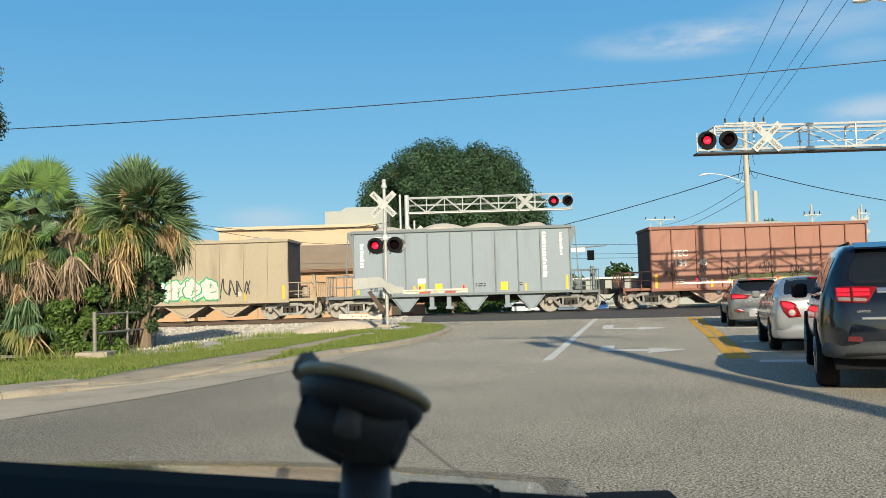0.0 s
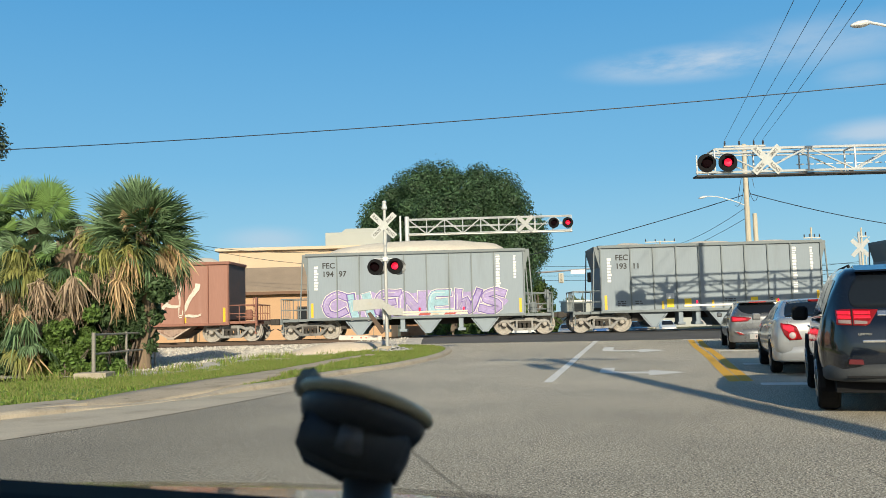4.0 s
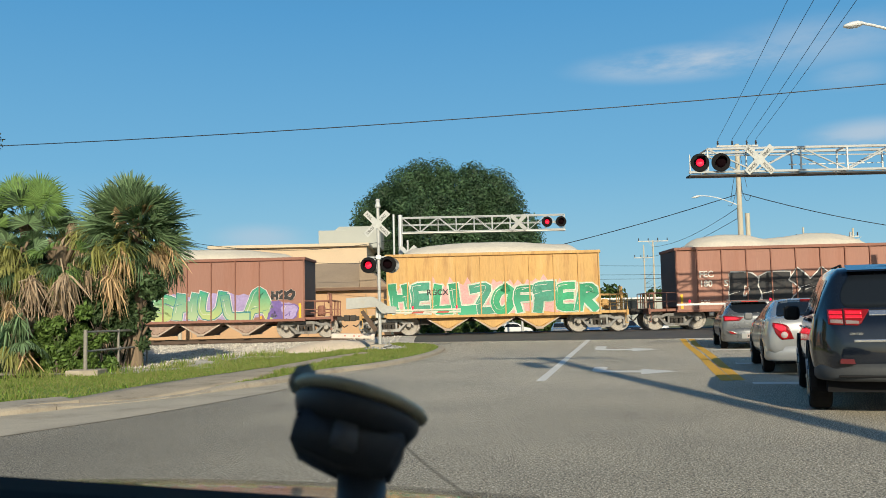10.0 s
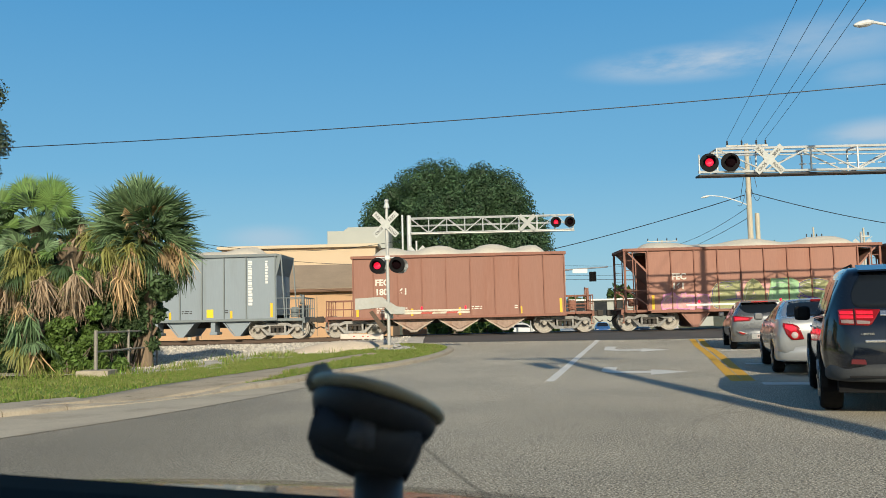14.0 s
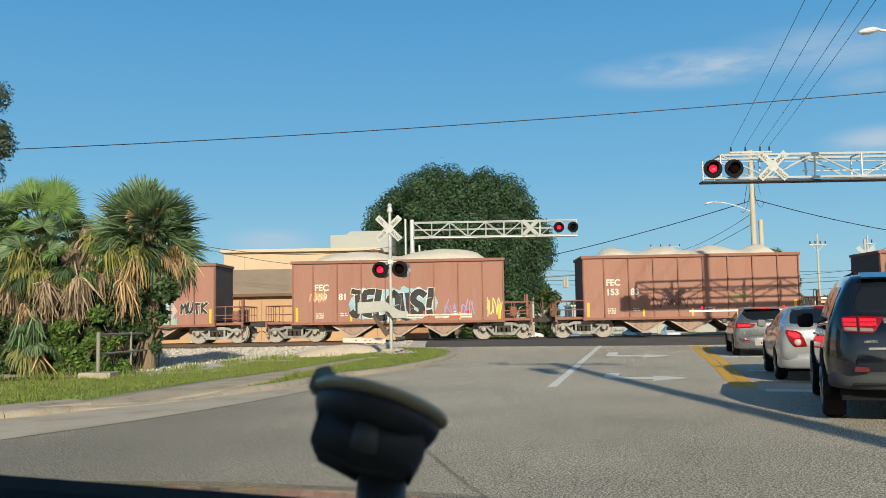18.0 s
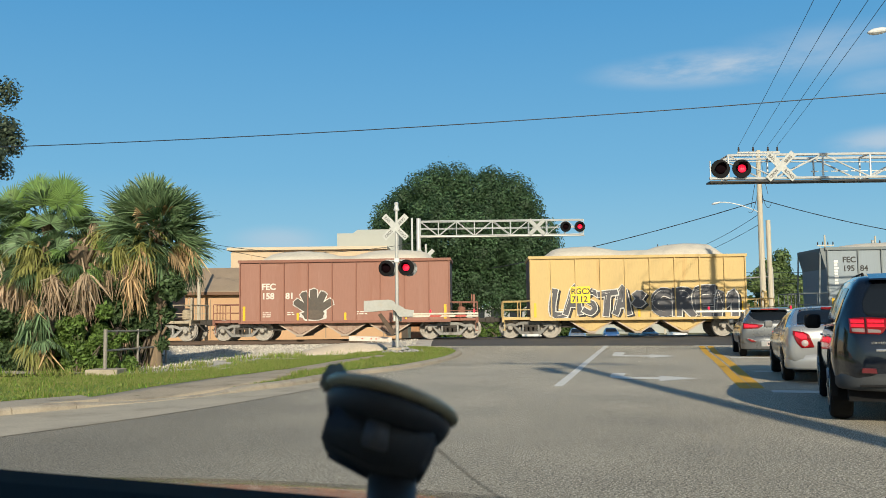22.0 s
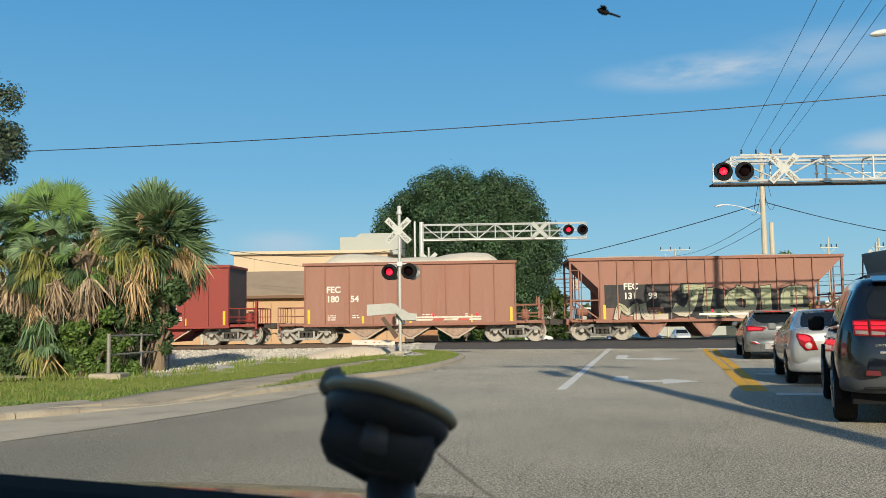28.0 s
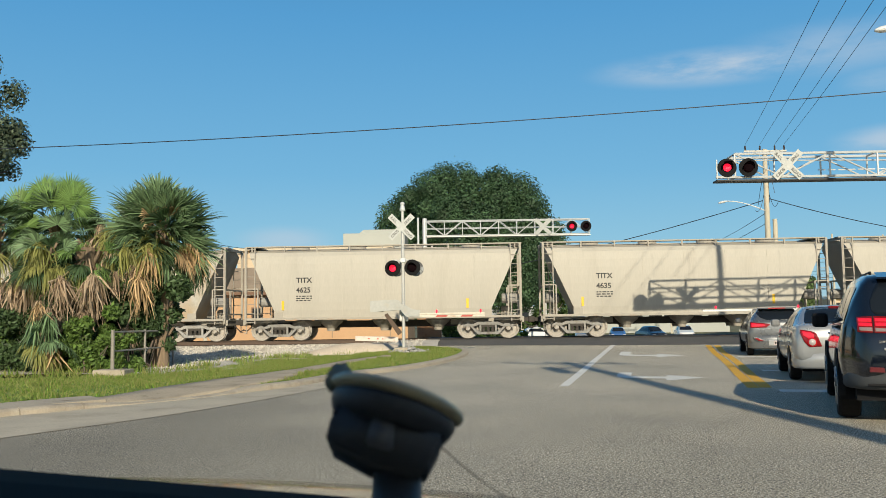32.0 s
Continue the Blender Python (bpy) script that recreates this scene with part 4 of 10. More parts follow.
GLYPHS = [
    [[(0.15, 0), (0.15, 1)], arc(0.2, 0.72, 0.6, 0.28, 85, -85), [(0.45, 0.4), (0.85, 0)]],
    [arc(0.5, 0.5, 0.38, 0.46, 50, 310, 12)],
    [arc(0.5, 0.74, 0.33, 0.24, 20, 270), arc(0.5, 0.26, 0.33, 0.24, 90, -160)],
    [[(0.1, 0), (0.48, 1), (0.88, 0)], [(0.28, 0.36), (0.72, 0.36)]],
    [[(0.2, 0), (0.2, 1)], [(0.2, 0.95), (0.85, 1.0)], [(0.2, 0.5), (0.7, 0.52)], [(0.2, 0.05), (0.9, 0.0)]],
    [[(0.15, 1), (0.2, 0.3)], arc(0.5, 0.3, 0.32, 0.28, 180, 360), [(0.82, 0.3), (0.85, 1)]],
    [[(0.1, 0), (0.18, 1), (0.5, 0.35), (0.82, 1), (0.92, 0)]],
    [[(0.05, 0.95), (0.95, 1.0)], [(0.5, 0.95), (0.45, 0)]],
    [[(0.18, 0), (0.18, 1)], [(0.85, 1), (0.25, 0.5), (0.9, 0)]],
    [arc(0.5, 0.5, 0.4, 0.48, 0, 360, 15)],
    [[(0.2, 1), (0.2, 0.04), (0.85, 0.0)]],
    [[(0.15, 0), (0.2, 1), (0.8, 0), (0.85, 1)]],
]


LET = {
    "A": [[(0.05, 0), (0.42, 1), (0.6, 1), (0.95, 0)], [(0.22, 0.34), (0.78, 0.34)]],
    "B": [[(0.15, 0), (0.15, 1)], [(0.15, 0.97), (0.6, 1.0), (0.85, 0.78), (0.6, 0.54), (0.2, 0.52)], [(0.2, 0.5), (0.7, 0.48), (0.92, 0.24), (0.65, 0.0), (0.15, 0.02)]],
    "C": [[(0.9, 0.86), (0.55, 1.0), (0.2, 0.8), (0.1, 0.45), (0.25, 0.1), (0.6, 0.0), (0.92, 0.16)]],
    "D": [[(0.15, 0), (0.15, 1)], [(0.15, 0.97), (0.6, 0.95), (0.92, 0.62), (0.88, 0.3), (0.6, 0.03), (0.15, 0.03)]],
    "E": [[(0.85, 1.0), (0.2, 0.95), (0.15, 0.5), (0.2, 0.05), (0.95, 0.0)], [(0.2, 0.52), (0.75, 0.55)]],
    "F": [[(0.9, 1.0), (0.2, 0.96), (0.16, 0.5), (0.2, -0.04)], [(0.2, 0.52), (0.78, 0.56)]],
    "J": [[(0.3, 1.0), (0.95, 0.98)], [(0.68, 0.97), (0.66, 0.25), (0.45, 0.0), (0.12, 0.14)]],
    "K": [[(0.16, 0), (0.18, 1)], [(0.9, 1.02), (0.24, 0.5), (0.95, -0.03)]],
    "W": [[(0.04, 1), (0.26, 0.02), (0.5, 0.62), (0.74, 0.02), (0.96, 1)]],
    "Z": [[(0.08, 0.95), (0.9, 1.0), (0.12, 0.04), (0.95, 0.0)]],
    "2": [[(0.12, 0.8), (0.45, 1.0), (0.85, 0.8), (0.7, 0.45), (0.12, 0.03), (0.95, 0.0)]],
    "*": [[(0.25, 0.35), (0.75, 0.75)], [(0.25, 0.75), (0.75, 0.35)], [(0.5, 0.3), (0.5, 0.8)]],
    "G": [[(0.88, 0.9), (0.5, 1.0), (0.15, 0.75), (0.1, 0.35), (0.35, 0.02), (0.85, 0.05), (0.88, 0.42), (0.55, 0.44)]],
    "H": [[(0.14, 0), (0.18, 1)], [(0.84, 0), (0.86, 1)], [(0.16, 0.5), (0.85, 0.52)]],
    "I": [[(0.5, 0), (0.45, 1)]],
    "L": [[(0.2, 1), (0.2, 0.05), (0.95, 0.0)]],
    "M": [[(0.08, 0), (0.16, 1), (0.5, 0.4), (0.84, 1), (0.94, 0)]],
    "N": [[(0.12, 0), (0.18, 1), (0.8, 0.02), (0.86, 1)]],
    "O": [[(0.5, 1.0), (0.15, 0.8), (0.08, 0.4), (0.3, 0.03), (0.65, 0.0), (0.92, 0.35), (0.85, 0.8), (0.5, 1.0)]],
    "P": [[(0.18, -0.02), (0.18, 1)], [(0.18, 0.97), (0.65, 0.98), (0.9, 0.72), (0.65, 0.46), (0.2, 0.46)]],
    "R": [[(0.15, 0), (0.15, 1)], [(0.15, 0.97), (0.62, 0.98), (0.88, 0.74), (0.6, 0.5), (0.2, 0.48)], [(0.45, 0.48), (0.98, -0.05)]],
    "S": [[(0.88, 0.88), (0.55, 1.0), (0.15, 0.85), (0.2, 0.6), (0.75, 0.42), (0.88, 0.18), (0.5, 0.0), (0.1, 0.12)]],
    "T": [[(0.02, 0.92), (0.98, 1.0)], [(0.52, 0.95), (0.45, 0)]],
    "U": [[(0.12, 1), (0.12, 0.35), (0.3, 0.03), (0.65, 0.02), (0.86, 0.3), (0.9, 1)]],
    "V": [[(0.05, 1), (0.45, 0.0), (0.95, 1.02)]],
    "X": [[(0.05, 1), (0.95, 0)], [(0.92, 1.02), (0.08, -0.04)]],
    "!": [[(0.5, 1), (0.45, 0.38)], [(0.44, 0.12), (0.44, 0.02)]],
}


def finer(pts, rng, step, wob):
    """Rounds a bent line through its corners and lets it waver."""
    out = []
    n = len(pts)
    for i in range(n - 1):
        p0, p1, p2, p3 = pts[max(0, i - 1)], pts[i], pts[i + 1], pts[min(n - 1, i + 2)]
        m = max(2, int(math.hypot(p2[0] - p1[0], p2[1] - p1[1]) / step))
        for k in range(m):
            t = k / m
            c = (1 - t) ** 3, 3 * t * (1 - t) ** 2, 3 * t * t * (1 - t), t ** 3
            h1 = [p1[a] + (p2[a] - p0[a]) / 7 for a in (0, 1)]
            h2 = [p2[a] - (p3[a] - p1[a]) / 7 for a in (0, 1)]
            q = [c[0] * p1[a] + c[1] * h1[a] + c[2] * h2[a] + c[3] * p2[a] + rng.uniform(-wob, wob) for a in (0, 1)]
            out.append(q)
    out.append(pts[-1])
    return out


def blot(bm, x, z, rx, rz, y, idx, rng, lobes=5, rough=0.16):
    """A flat cloud of spray with a lobed edge."""
    ph = rng.uniform(0, 6.28)
    n = 22
    vs = []
    for k in range(n):
        a = 2 * math.pi * k / n
        r = 1 + rough * math.sin(lobes * a + ph) + rng.uniform(-0.08, 0.08)
        vs.append(bm.verts.new((x + rx * r * math.cos(a), y, z + rz * r * math.sin(a))))
    f = bm.faces.new(vs)
    f.material_index = idx
    f.normal_update()
    if f.normal.y > 0:
        f.normal_flip()


def mural(car, x0, x1, z0, z1, fills, rim, n, seed, fat=0.3, back=None, shade=None, lean=0.0, label="", word="", halo=None, gloss=None, spikes=0, edge=0.055, brush=False):
    """A painted mural: letter-like forms that crowd and overlap, each with a rim and inner marks, over a lobed cloud of colour."""
    rng = random.Random(seed)
    bm = bmesh.new()
    n = len(word) or n
    mats = list(fills) + [rim, shade or rim, back or rim, halo or rim]
    ri = len(fills)
    w, h = (x1 - x0) / n, z1 - z0
    d = [0.0]

    def y():
        d[0] -= 0.00025
        return d[0]
    me = bpy.data.meshes.new("mural")
    base = new("mural", me)
    base.parent = car
    base.matrix_basis = pose(0, -HALF_W + 0.075, 0)
    base["label"] = label or "spray-painted letter forms"
    # the ground coat: one cloud with a ragged or spiked upper edge
    cols = max(10, 5 * n)
    low, high = [], []
    for k in range(cols + 1):
        f = k / cols
        x = x0 - 0.12 * w + (x1 - x0 + 0.24 * w) * f
        ends = min(1, 6 * f, 6 * (1 - f)) ** 0.5
        tip = rng.uniform(1.02, 1.3) if spikes and k % 2 else rng.uniform(0.86, 1.02)
        low.append(bm.verts.new((x, -0.001, z0 + h * (0.5 - (0.5 + rng.uniform(-0.04, 0.03)) * ends))))
        high.append(bm.verts.new((x + rng.uniform(-0.3, 0.3) * w / 5, -0.001, z0 + h * (0.5 + (tip - 0.5) * ends + 0.02))))
    if back:
        for k in range(cols):
            bm.faces.new((low[k], low[k + 1], high[k + 1], high[k])).material_index = ri + 2

    def poly(q, grow, yy, idx):
        bx, bz, rx, rz, tilt, ring = q
        vs = [bm.verts.new((bx + (rx + grow) * c * r + tilt * rz * s * r, yy, bz + (rz + grow) * s * r)) for c, s, r in ring]
        f = bm.faces.new(vs)
        f.material_index = idx
        f.normal_update()
        if f.normal.y > 0:
            f.normal_flip()
    shapes = []
    for k in range(n):
        ww, sh = w * rng.uniform(1.05, 1.3), rng.uniform(-0.05, 0.05) * h
        hh = h * rng.uniform(0.88, 1.04)
        ox = x0 + k * w - (ww - w) / 2
        tilt = lean + rng.uniform(-0.14, 0.14)
        blob = None
        if word:
            slim = 0.45 if word[k] in "I!" else 1.0
            kink = rng.uniform(-0.08, 0.08)
            lines = [[(ox + (0.1 + 0.8 * (0.5 + (a - 0.5) * slim) + tilt * (b - 0.5) + kink * math.sin(b * 5)) * ww, z0 + sh + (0.12 + 0.76 * b) * hh) for a, b in s] for s in LET[word[k]]]
        else:                                     # a swollen closed form with lobes, slits and a swash or two
            ph, lob = rng.uniform(0, 6.28), rng.randrange(2, 5)
            ring = []
            for i in range(26):
                a = 2 * math.pi * i / 26
                c, s = math.cos(a), math.sin(a)
                ring.append((math.copysign(abs(c) ** 0.72, c), math.copysign(abs(s) ** 0.72, s), 1 + 0.13 * math.sin(lob * a + ph) + 0.06 * math.sin(7 * a - ph)))
            blob = (ox + ww / 2, z0 + sh + hh * 0.5, ww * 0.43, hh * 0.43, tilt, ring)
            lines = []
            for i in range(rng.randrange(1, 3)):
                a = rng.uniform(0.2, 0.8)
                lines.append([(ox + a * ww, z0 + 0.5 * hh), (ox + (a + rng.uniform(-0.2, 0.2)) * ww, z0 + hh * rng.uniform(0.25, 0.7)), (ox + (a + rng.uniform(-0.6, 0.7)) * ww, z0 + rng.choice((0.06, 0.98)) * hh)])
        lines = [finer(q, rng, 0.14, 0.045 if brush else 0.012) for q in lines]
        shapes.append((lines, rng.randrange(len(fills)) if not word else k % len(fills), min(w, h) * fat * rng.uniform(0.85, 1.2) * (1 if word else 0.7), blob))
    bm.to_mesh(me)
    bm.free()
    for m in mats:
        me.materials.append(m)
    d[0] = -0.006
    for lines, c, t, blob in shapes:
        if not (halo or shade):
            break
        bm = bmesh.new()
        if halo:
            for q in lines:
                stroke(bm, q, t + 4.2 * edge, y(), 0)
            if blob:
                poly(blob, 2.1 * edge, y(), 0)
        if shade:
            for q in lines:
                stroke(bm, [(a + 0.09, b - 0.07) for a, b in q], t + 2 * edge, y(), 1)
        part("painted_rim", bm, [halo or rim, shade or rim], base)
    for k, (lines, c, t, blob) in enumerate(shapes):
        bm = bmesh.new()
        top = -0.018 - 0.0030 * (k % 4)
        d[0] = top
        for q in lines:
            if brush:
                stroke(bm, q, t * rng.uniform(0.9, 1.7), y(), 0, rng.uniform(0.08, 0.5))
                stroke(bm, [(a + 0.05, b + 0.06) for a, b in q[len(q) // 3:]], t * 0.3, y(), 0, 0.3)
            else:
                stroke(bm, q, t + 2 * edge, y(), 1)
        if blob:
            poly(blob, edge, y(), 1)
        if not brush:
            d[0] = top - 0.0016
            if blob:
                poly(blob, 0.0, y(), 0)
            for q in lines:
                stroke(bm, q, t, y(), 0, rng.uniform(0.8, 1.25))
            for q in lines[:2]:
                if len(q) > 4:        # inner marks: a light line and a dark cut
                    off = t * 0.22
                    m = len(q)
                    stroke(bm, [(a - off, b + off * 0.7) for a, b in q[1:max(3, m * 2 // 3)]], 0.022, y(), 2, 0.3)
                    if rng.random() < 0.7:
                        i = rng.randrange(1, m - 1)
                        stroke(bm, [(q[i][0] - t * 0.5, q[i][1] - t * 0.1), (q[i][0] + t * 0.3, q[i][1] + t * 0.12)], 0.03, y(), 1, 0.2)
        if blob:                                  # slits and small eyes that read as counters
            d[0] = top - 0.0024
            bx, bz, rx, rz, tl, ring = blob
            for i in range(rng.randrange(2, 4)):
                a, b = bx + rng.uniform(-0.5, 0.5) * rx, bz + rng.uniform(-0.6, 0.6) * rz
                m = rng.choice(((0, 0.5), (0, 0.35), (0.45, 0.1), (0.3, 0.3)))
                stroke(bm, finer([(a - m[0] * rx * 0.6, b - m[1] * rz * 0.6), (a + 0.03, b), (a + m[0] * rx * 0.6, b + m[1] * rz * 0.6)], rng, 0.08, 0.008), max(0.03, edge), y(), 1, 0.5)
            stroke(bm, finer([(bx - 0.7 * rx, bz + 0.2 * rz), (bx - 0.5 * rx, bz + 0.7 * rz), (bx - 0.1 * rx, bz + 0.82 * rz)], rng, 0.08, 0.004), 0.025, y(), 2, 0.4)
        part("painted_letter", bm, [fills[c], rim, gloss or S_WHITE], base)
    return base


def scrawl(car, x0, x1, z0, z1, material, n, seed, w=0.05):
    """Thin hand-drawn tags: one wiry looping line with a few crossings."""
    rng = random.Random(seed)
    bm = bmesh.new()
    step = (x1 - x0) / n
    h = z1 - z0
    line = []
    for k in range(n):
        a = x0 + k * step
        line += [(a + 0.15 * step, z0 + rng.uniform(0, 0.3) * h), (a + rng.uniform(0.2, 0.5) * step, z1 - rng.uniform(0, 0.35) * h), (a + rng.uniform(0.55, 1.1) * step, z0 + rng.uniform(0.1, 0.5) * h)]
    stroke(bm, finer(line, rng, 0.07, 0.006), w, -0.012, 0)
    for k in range(n):
        a = x0 + (k + rng.random()) * step
        stroke(bm, finer([(a, z0 + rng.uniform(0, 0.4) * h), (a + rng.uniform(-0.3, 0.6) * step, z0 + rng.uniform(0.5, 1.05) * h)], rng, 0.08, 0.006), w * rng.uniform(0.7, 1.1), -0.0125 - 0.0003 * k, 0)
    me = bpy.data.meshes.new("tag")
    bm.to_mesh(me)
    bm.free()
    me.materials.append(material)
    ob = new("spray_tag", me)
    ob.parent = car
    ob.matrix_basis = pose(0, -HALF_W + 0.075, 0)
    ob["label"] = "thin sprayed scrawl"
    return ob


SIDE = -HALF_W + 0.088          # the near side sheet's face, in a car's space
SPEC = {  # body length, top, sill, truck place, ribs, hoppers, end kind
    "brown": (9.31, 3.52, 0.84, 4.62, 9, "vee", "box"), "grey": (9.55, 3.74, 0.92, 4.72, 9, "wedge", "box"),
    "slope": (11.66, 3.55, 0.86, 4.43, 12, "wedge", "slope"), "cut": (11.02, 3.55, 0.86, 4.43, 9, "wedge", "cut"), "covered": (12.28, 4.15, 1.0, 4.62, 6, "spout", "covered")}


def hopper_car(style, u, paint, rib_paint, word, number, ink, label, seed, heap=(0.42, 2), length=None, split=None):
    """One hopper car; u: where its body begins on the track at the start."""
    L, top, sill, tx, ribs, hop, ends = SPEC[style]
    L = length or L
    h = L / 2
    car = thing("hopper_car", label, "hopper car", on_track(u + h), "cars of the freight train")
    reach = {"box": 1.22, "slope": 0.18, "cut": 0.2}[ends]
    key = (style, L)
    for r in (0, 180):
        shared((key, "side"), lambda: side_sheet_bm(L, top, sill, ends), paint, "side_sheet", car, pose(0, (-1 if r == 0 else 1) * (HALF_W - 0.09), 0, 0, 0, r))
        shared((key, "end"), lambda: end_sheet_bm(L, top, sill, ends), END_DARK if style == "brown" else paint, "end_sheet", car, pose(0, 0, 0, 0, 0, r))
    shared((key, "floor"), lambda: floor_bm(L, sill), paint, "floor_sheet", car)
    shared((key, "chord"), lambda: chord_bm(L, top), rib_paint, "top_chord", car)
    shared((key, "sill"), lambda: sill_bm(L if ends == "box" else L - 2.2, sill, 0.02), rib_paint, "side_sill", car)
    inset = 0.0 if ends == "box" else (1.25 if ends == "slope" else 0.98)
    n = ribs
    wide = 1.33 if style == "grey" else 0.93
    for k in range(n + 1):
        x = -h + inset + 0.04 + (L - 2 * inset - 0.08) * k / n
        if ends == "box" and 0 < k < n:      # the end panels have a width of their own
            x = -h + wide + (L - 2 * wide) * (k - 1) / (n - 2)
        shared((key, "rib"), lambda: rib_bm(sill, top - 0.09), rib_paint, "rib", car, pose(x, -HALF_W + 0.09, 0))
        shared((key, "rib"), lambda: rib_bm(sill, top - 0.09), rib_paint, "rib", car, pose(x, HALF_W - 0.09, 0, 0, 0, 180))
    part("stone_load", load_bm(L, top, seed, heap[0], heap[1]), LOAD, car, "heaped pale crushed limestone", smooth=True)
    hx = {"vee": (-2.0, 0.0, 2.0), "wedge": (-2.5, 0.5, 3.0)}[hop]
    if ends == "slope":
        hx = (-2.3, 0.0, 2.3)
    hw = 1.2
    for x in hx:
        p = shared((key, "hop"), lambda: hopper_bm(hop, hw), (VEE if paint is BROWN else rib_paint) if hop == "vee" else paint, "hopper", car, pose(x, 0, sill - 0.12))
        if hop == "vee":
            shared("gate", lambda: gate_bm((-1.24,)), LINK, "gate_linkage", p, label="dusty pale gate linkage")
            shared("gate_far", lambda: gate_bm((1.24,)), LINK, "gate_linkage", p)
    if style == "grey":
        for x in (-1.35, -0.6, 1.95):
            shared("leg", lambda: strut_bm(), GREY, "door_cylinder", car, pose(x, -0.9, sill - 0.1))
        for s in (0, 180):
            shared("endslope", lambda: end_slope_bm(L, top, sill), GREY_DARK, "end_sheet", car, pose(0, 0, 0, 0, 0, s))
    shared((key, "centre"), lambda: centre_bm(L), UNDER, "centre_sill", car)
    for s in (0, 180):
        shared((key, "plat"), lambda: platform_bm(L - (0 if ends == "box" else 2.4), reach if ends == "box" else 1.38), rib_paint, "end_platform", car, pose(0, 0, 0, 0, 0, s))
        if ends == "box":
            end_rails(key, L, reach, 0.92 if style == "grey" else 0.72, rib_paint, car, pose(0, 0, 0, 0, 0, s))
        else:
            for y in (-1.36, 1.36):
                shared((key, "post"), lambda: ladder_bm(0.9, top, 0.34), rib_paint, "ladder", car, pose((h - 0.22) * (1 if s == 0 else -1), y, 0))
            end_brace(key, L, top, rib_paint, car, pose(0, 0, 0, 0, 0, s))
        shared((key, "coupler"), lambda: coupler_bm(L / 2 + (1.72 if ends == "box" else 0.55)), UNDER, "coupler", car, pose(0, 0, 0, 0, 0, s))
    brake_gear(key, L - (0 if ends == "box" else 2.4), 1.2, rib_paint, car)
    for s in (-1, 1):
        truck(car, s * tx, u + h)
    # reflectors: tall ones at the ends, short ones along the sill
    e = h - inset
    for x in (-e + 0.22, e - 0.22):
        shared("tall_stripe", lambda: plate_bm(-0.055, 0.055, 0, 0.62, 0.012), STRIPE, "reflector", car, pose(x, SIDE, sill + 0.06))
    for f in (0.28, 0.505, 0.79):
        x = -e + 2 * e * f
        shared("short_stripe", lambda: plate_bm(-0.05, 0.05, 0, 0.32, 0.012), STRIPE, "reflector", car, pose(x, SIDE, sill + 0.05))
    # reporting mark and number, with small data below
    ex = -e + {"grey": 0.68, "brown": 1.0}.get(style, 1.05)
    step, tall = (0.73, 0.34) if style == "grey" else (1.06, 0.375)
    hi = {"grey": top - 0.62, "brown": 2.25, "slope": 2.2, "cut": 2.2}[style]
    P = lambda x, z: pose(x, SIDE - 0.012, z, 90)
    if word:
        text_part("reporting_mark", word, tall, ink, car, P(ex, hi))
    if number:
        a, b = number
        text_part("car_number", a, tall, ink, car, P(ex, hi - tall * 1.1))
        if b:
            text_part("car_number", b, tall, ink, car, P(ex + step, hi - tall * 1.1))
    for x, r, w in ((ex + 0.05, 3, 0.36), (ex + step + 0.08, 2, 0.34), (-e + 2 * e * 0.56, 2, 0.45), (-e + 2 * e * 0.76, 2, 0.2)):
        shared(("data", r, w), lambda: bars_bm(r, 0, 0, w, 0.045, 0.045), ink if style == "grey" else LETTER_W, "data_block", car, pose(x, SIDE, sill + 0.42))
    if style == "grey":
        for x, w in ((-e + 3.0, 0), (-e + 3.75, 0), (e - 2.95, 0)):
            shared("placard", lambda: plate_bm(-0.15, 0.15, 0, 0.36, 0.01), LABEL_Y, "placard", car, pose(x, SIDE, sill + 0.1), "yellow placard")
        shared("white_placard", lambda: plate_bm(-0.17, 0.17, 0, 0.22, 0.01), WHITE, "placard", car, pose(-e + 3.0, SIDE, sill + 0.48), "white placard")
        # the owner's name stands upright along the ends: plain bars
        shared("name_right", lambda: upright_bars(2.0, 0.19), WHITE, "lettering_band", car, pose(e - 1.15, SIDE, sill + 0.6), "upright white lettering bars")
        shared("name_right_b", lambda: upright_bars(1.0, 0.13), WHITE, "lettering_band", car, pose(e - 0.42, SIDE, sill + 1.55))
        shared("name_left", lambda: upright_bars(1.05, 0.19), WHITE, "lettering_band", car, pose(-e + 0.42, SIDE, sill + 1.25))
    return car


def strut_bm():
    bm = bmesh.new()
    box(bm, -0.10, 0.10, -0.5, 0.25, -0.46, 0.05, 0.01)
    box(bm, -0.15, 0.19, -0.52, 0.3, -0.56, -0.44, 0.02)
    return bm


def end_slope_bm(L, top, sill):
    """The sloped end sheet and its two raking posts on a grey car."""
    bm = bmesh.new()
    h = L / 2
    prism(bm, [(h, top), (h + 0.22, top), (h + 0.22, top - 0.12), (h + 0.01, top - 0.9), (h, top - 0.9)], "y", -HALF_W + 0.12, HALF_W - 0.12)
    for y in (-1.3, 1.3):
        bar(bm, (h + 0.2, y, top - 0.05), (h + 0.34, y, 0.95), 0.05)
    return bm


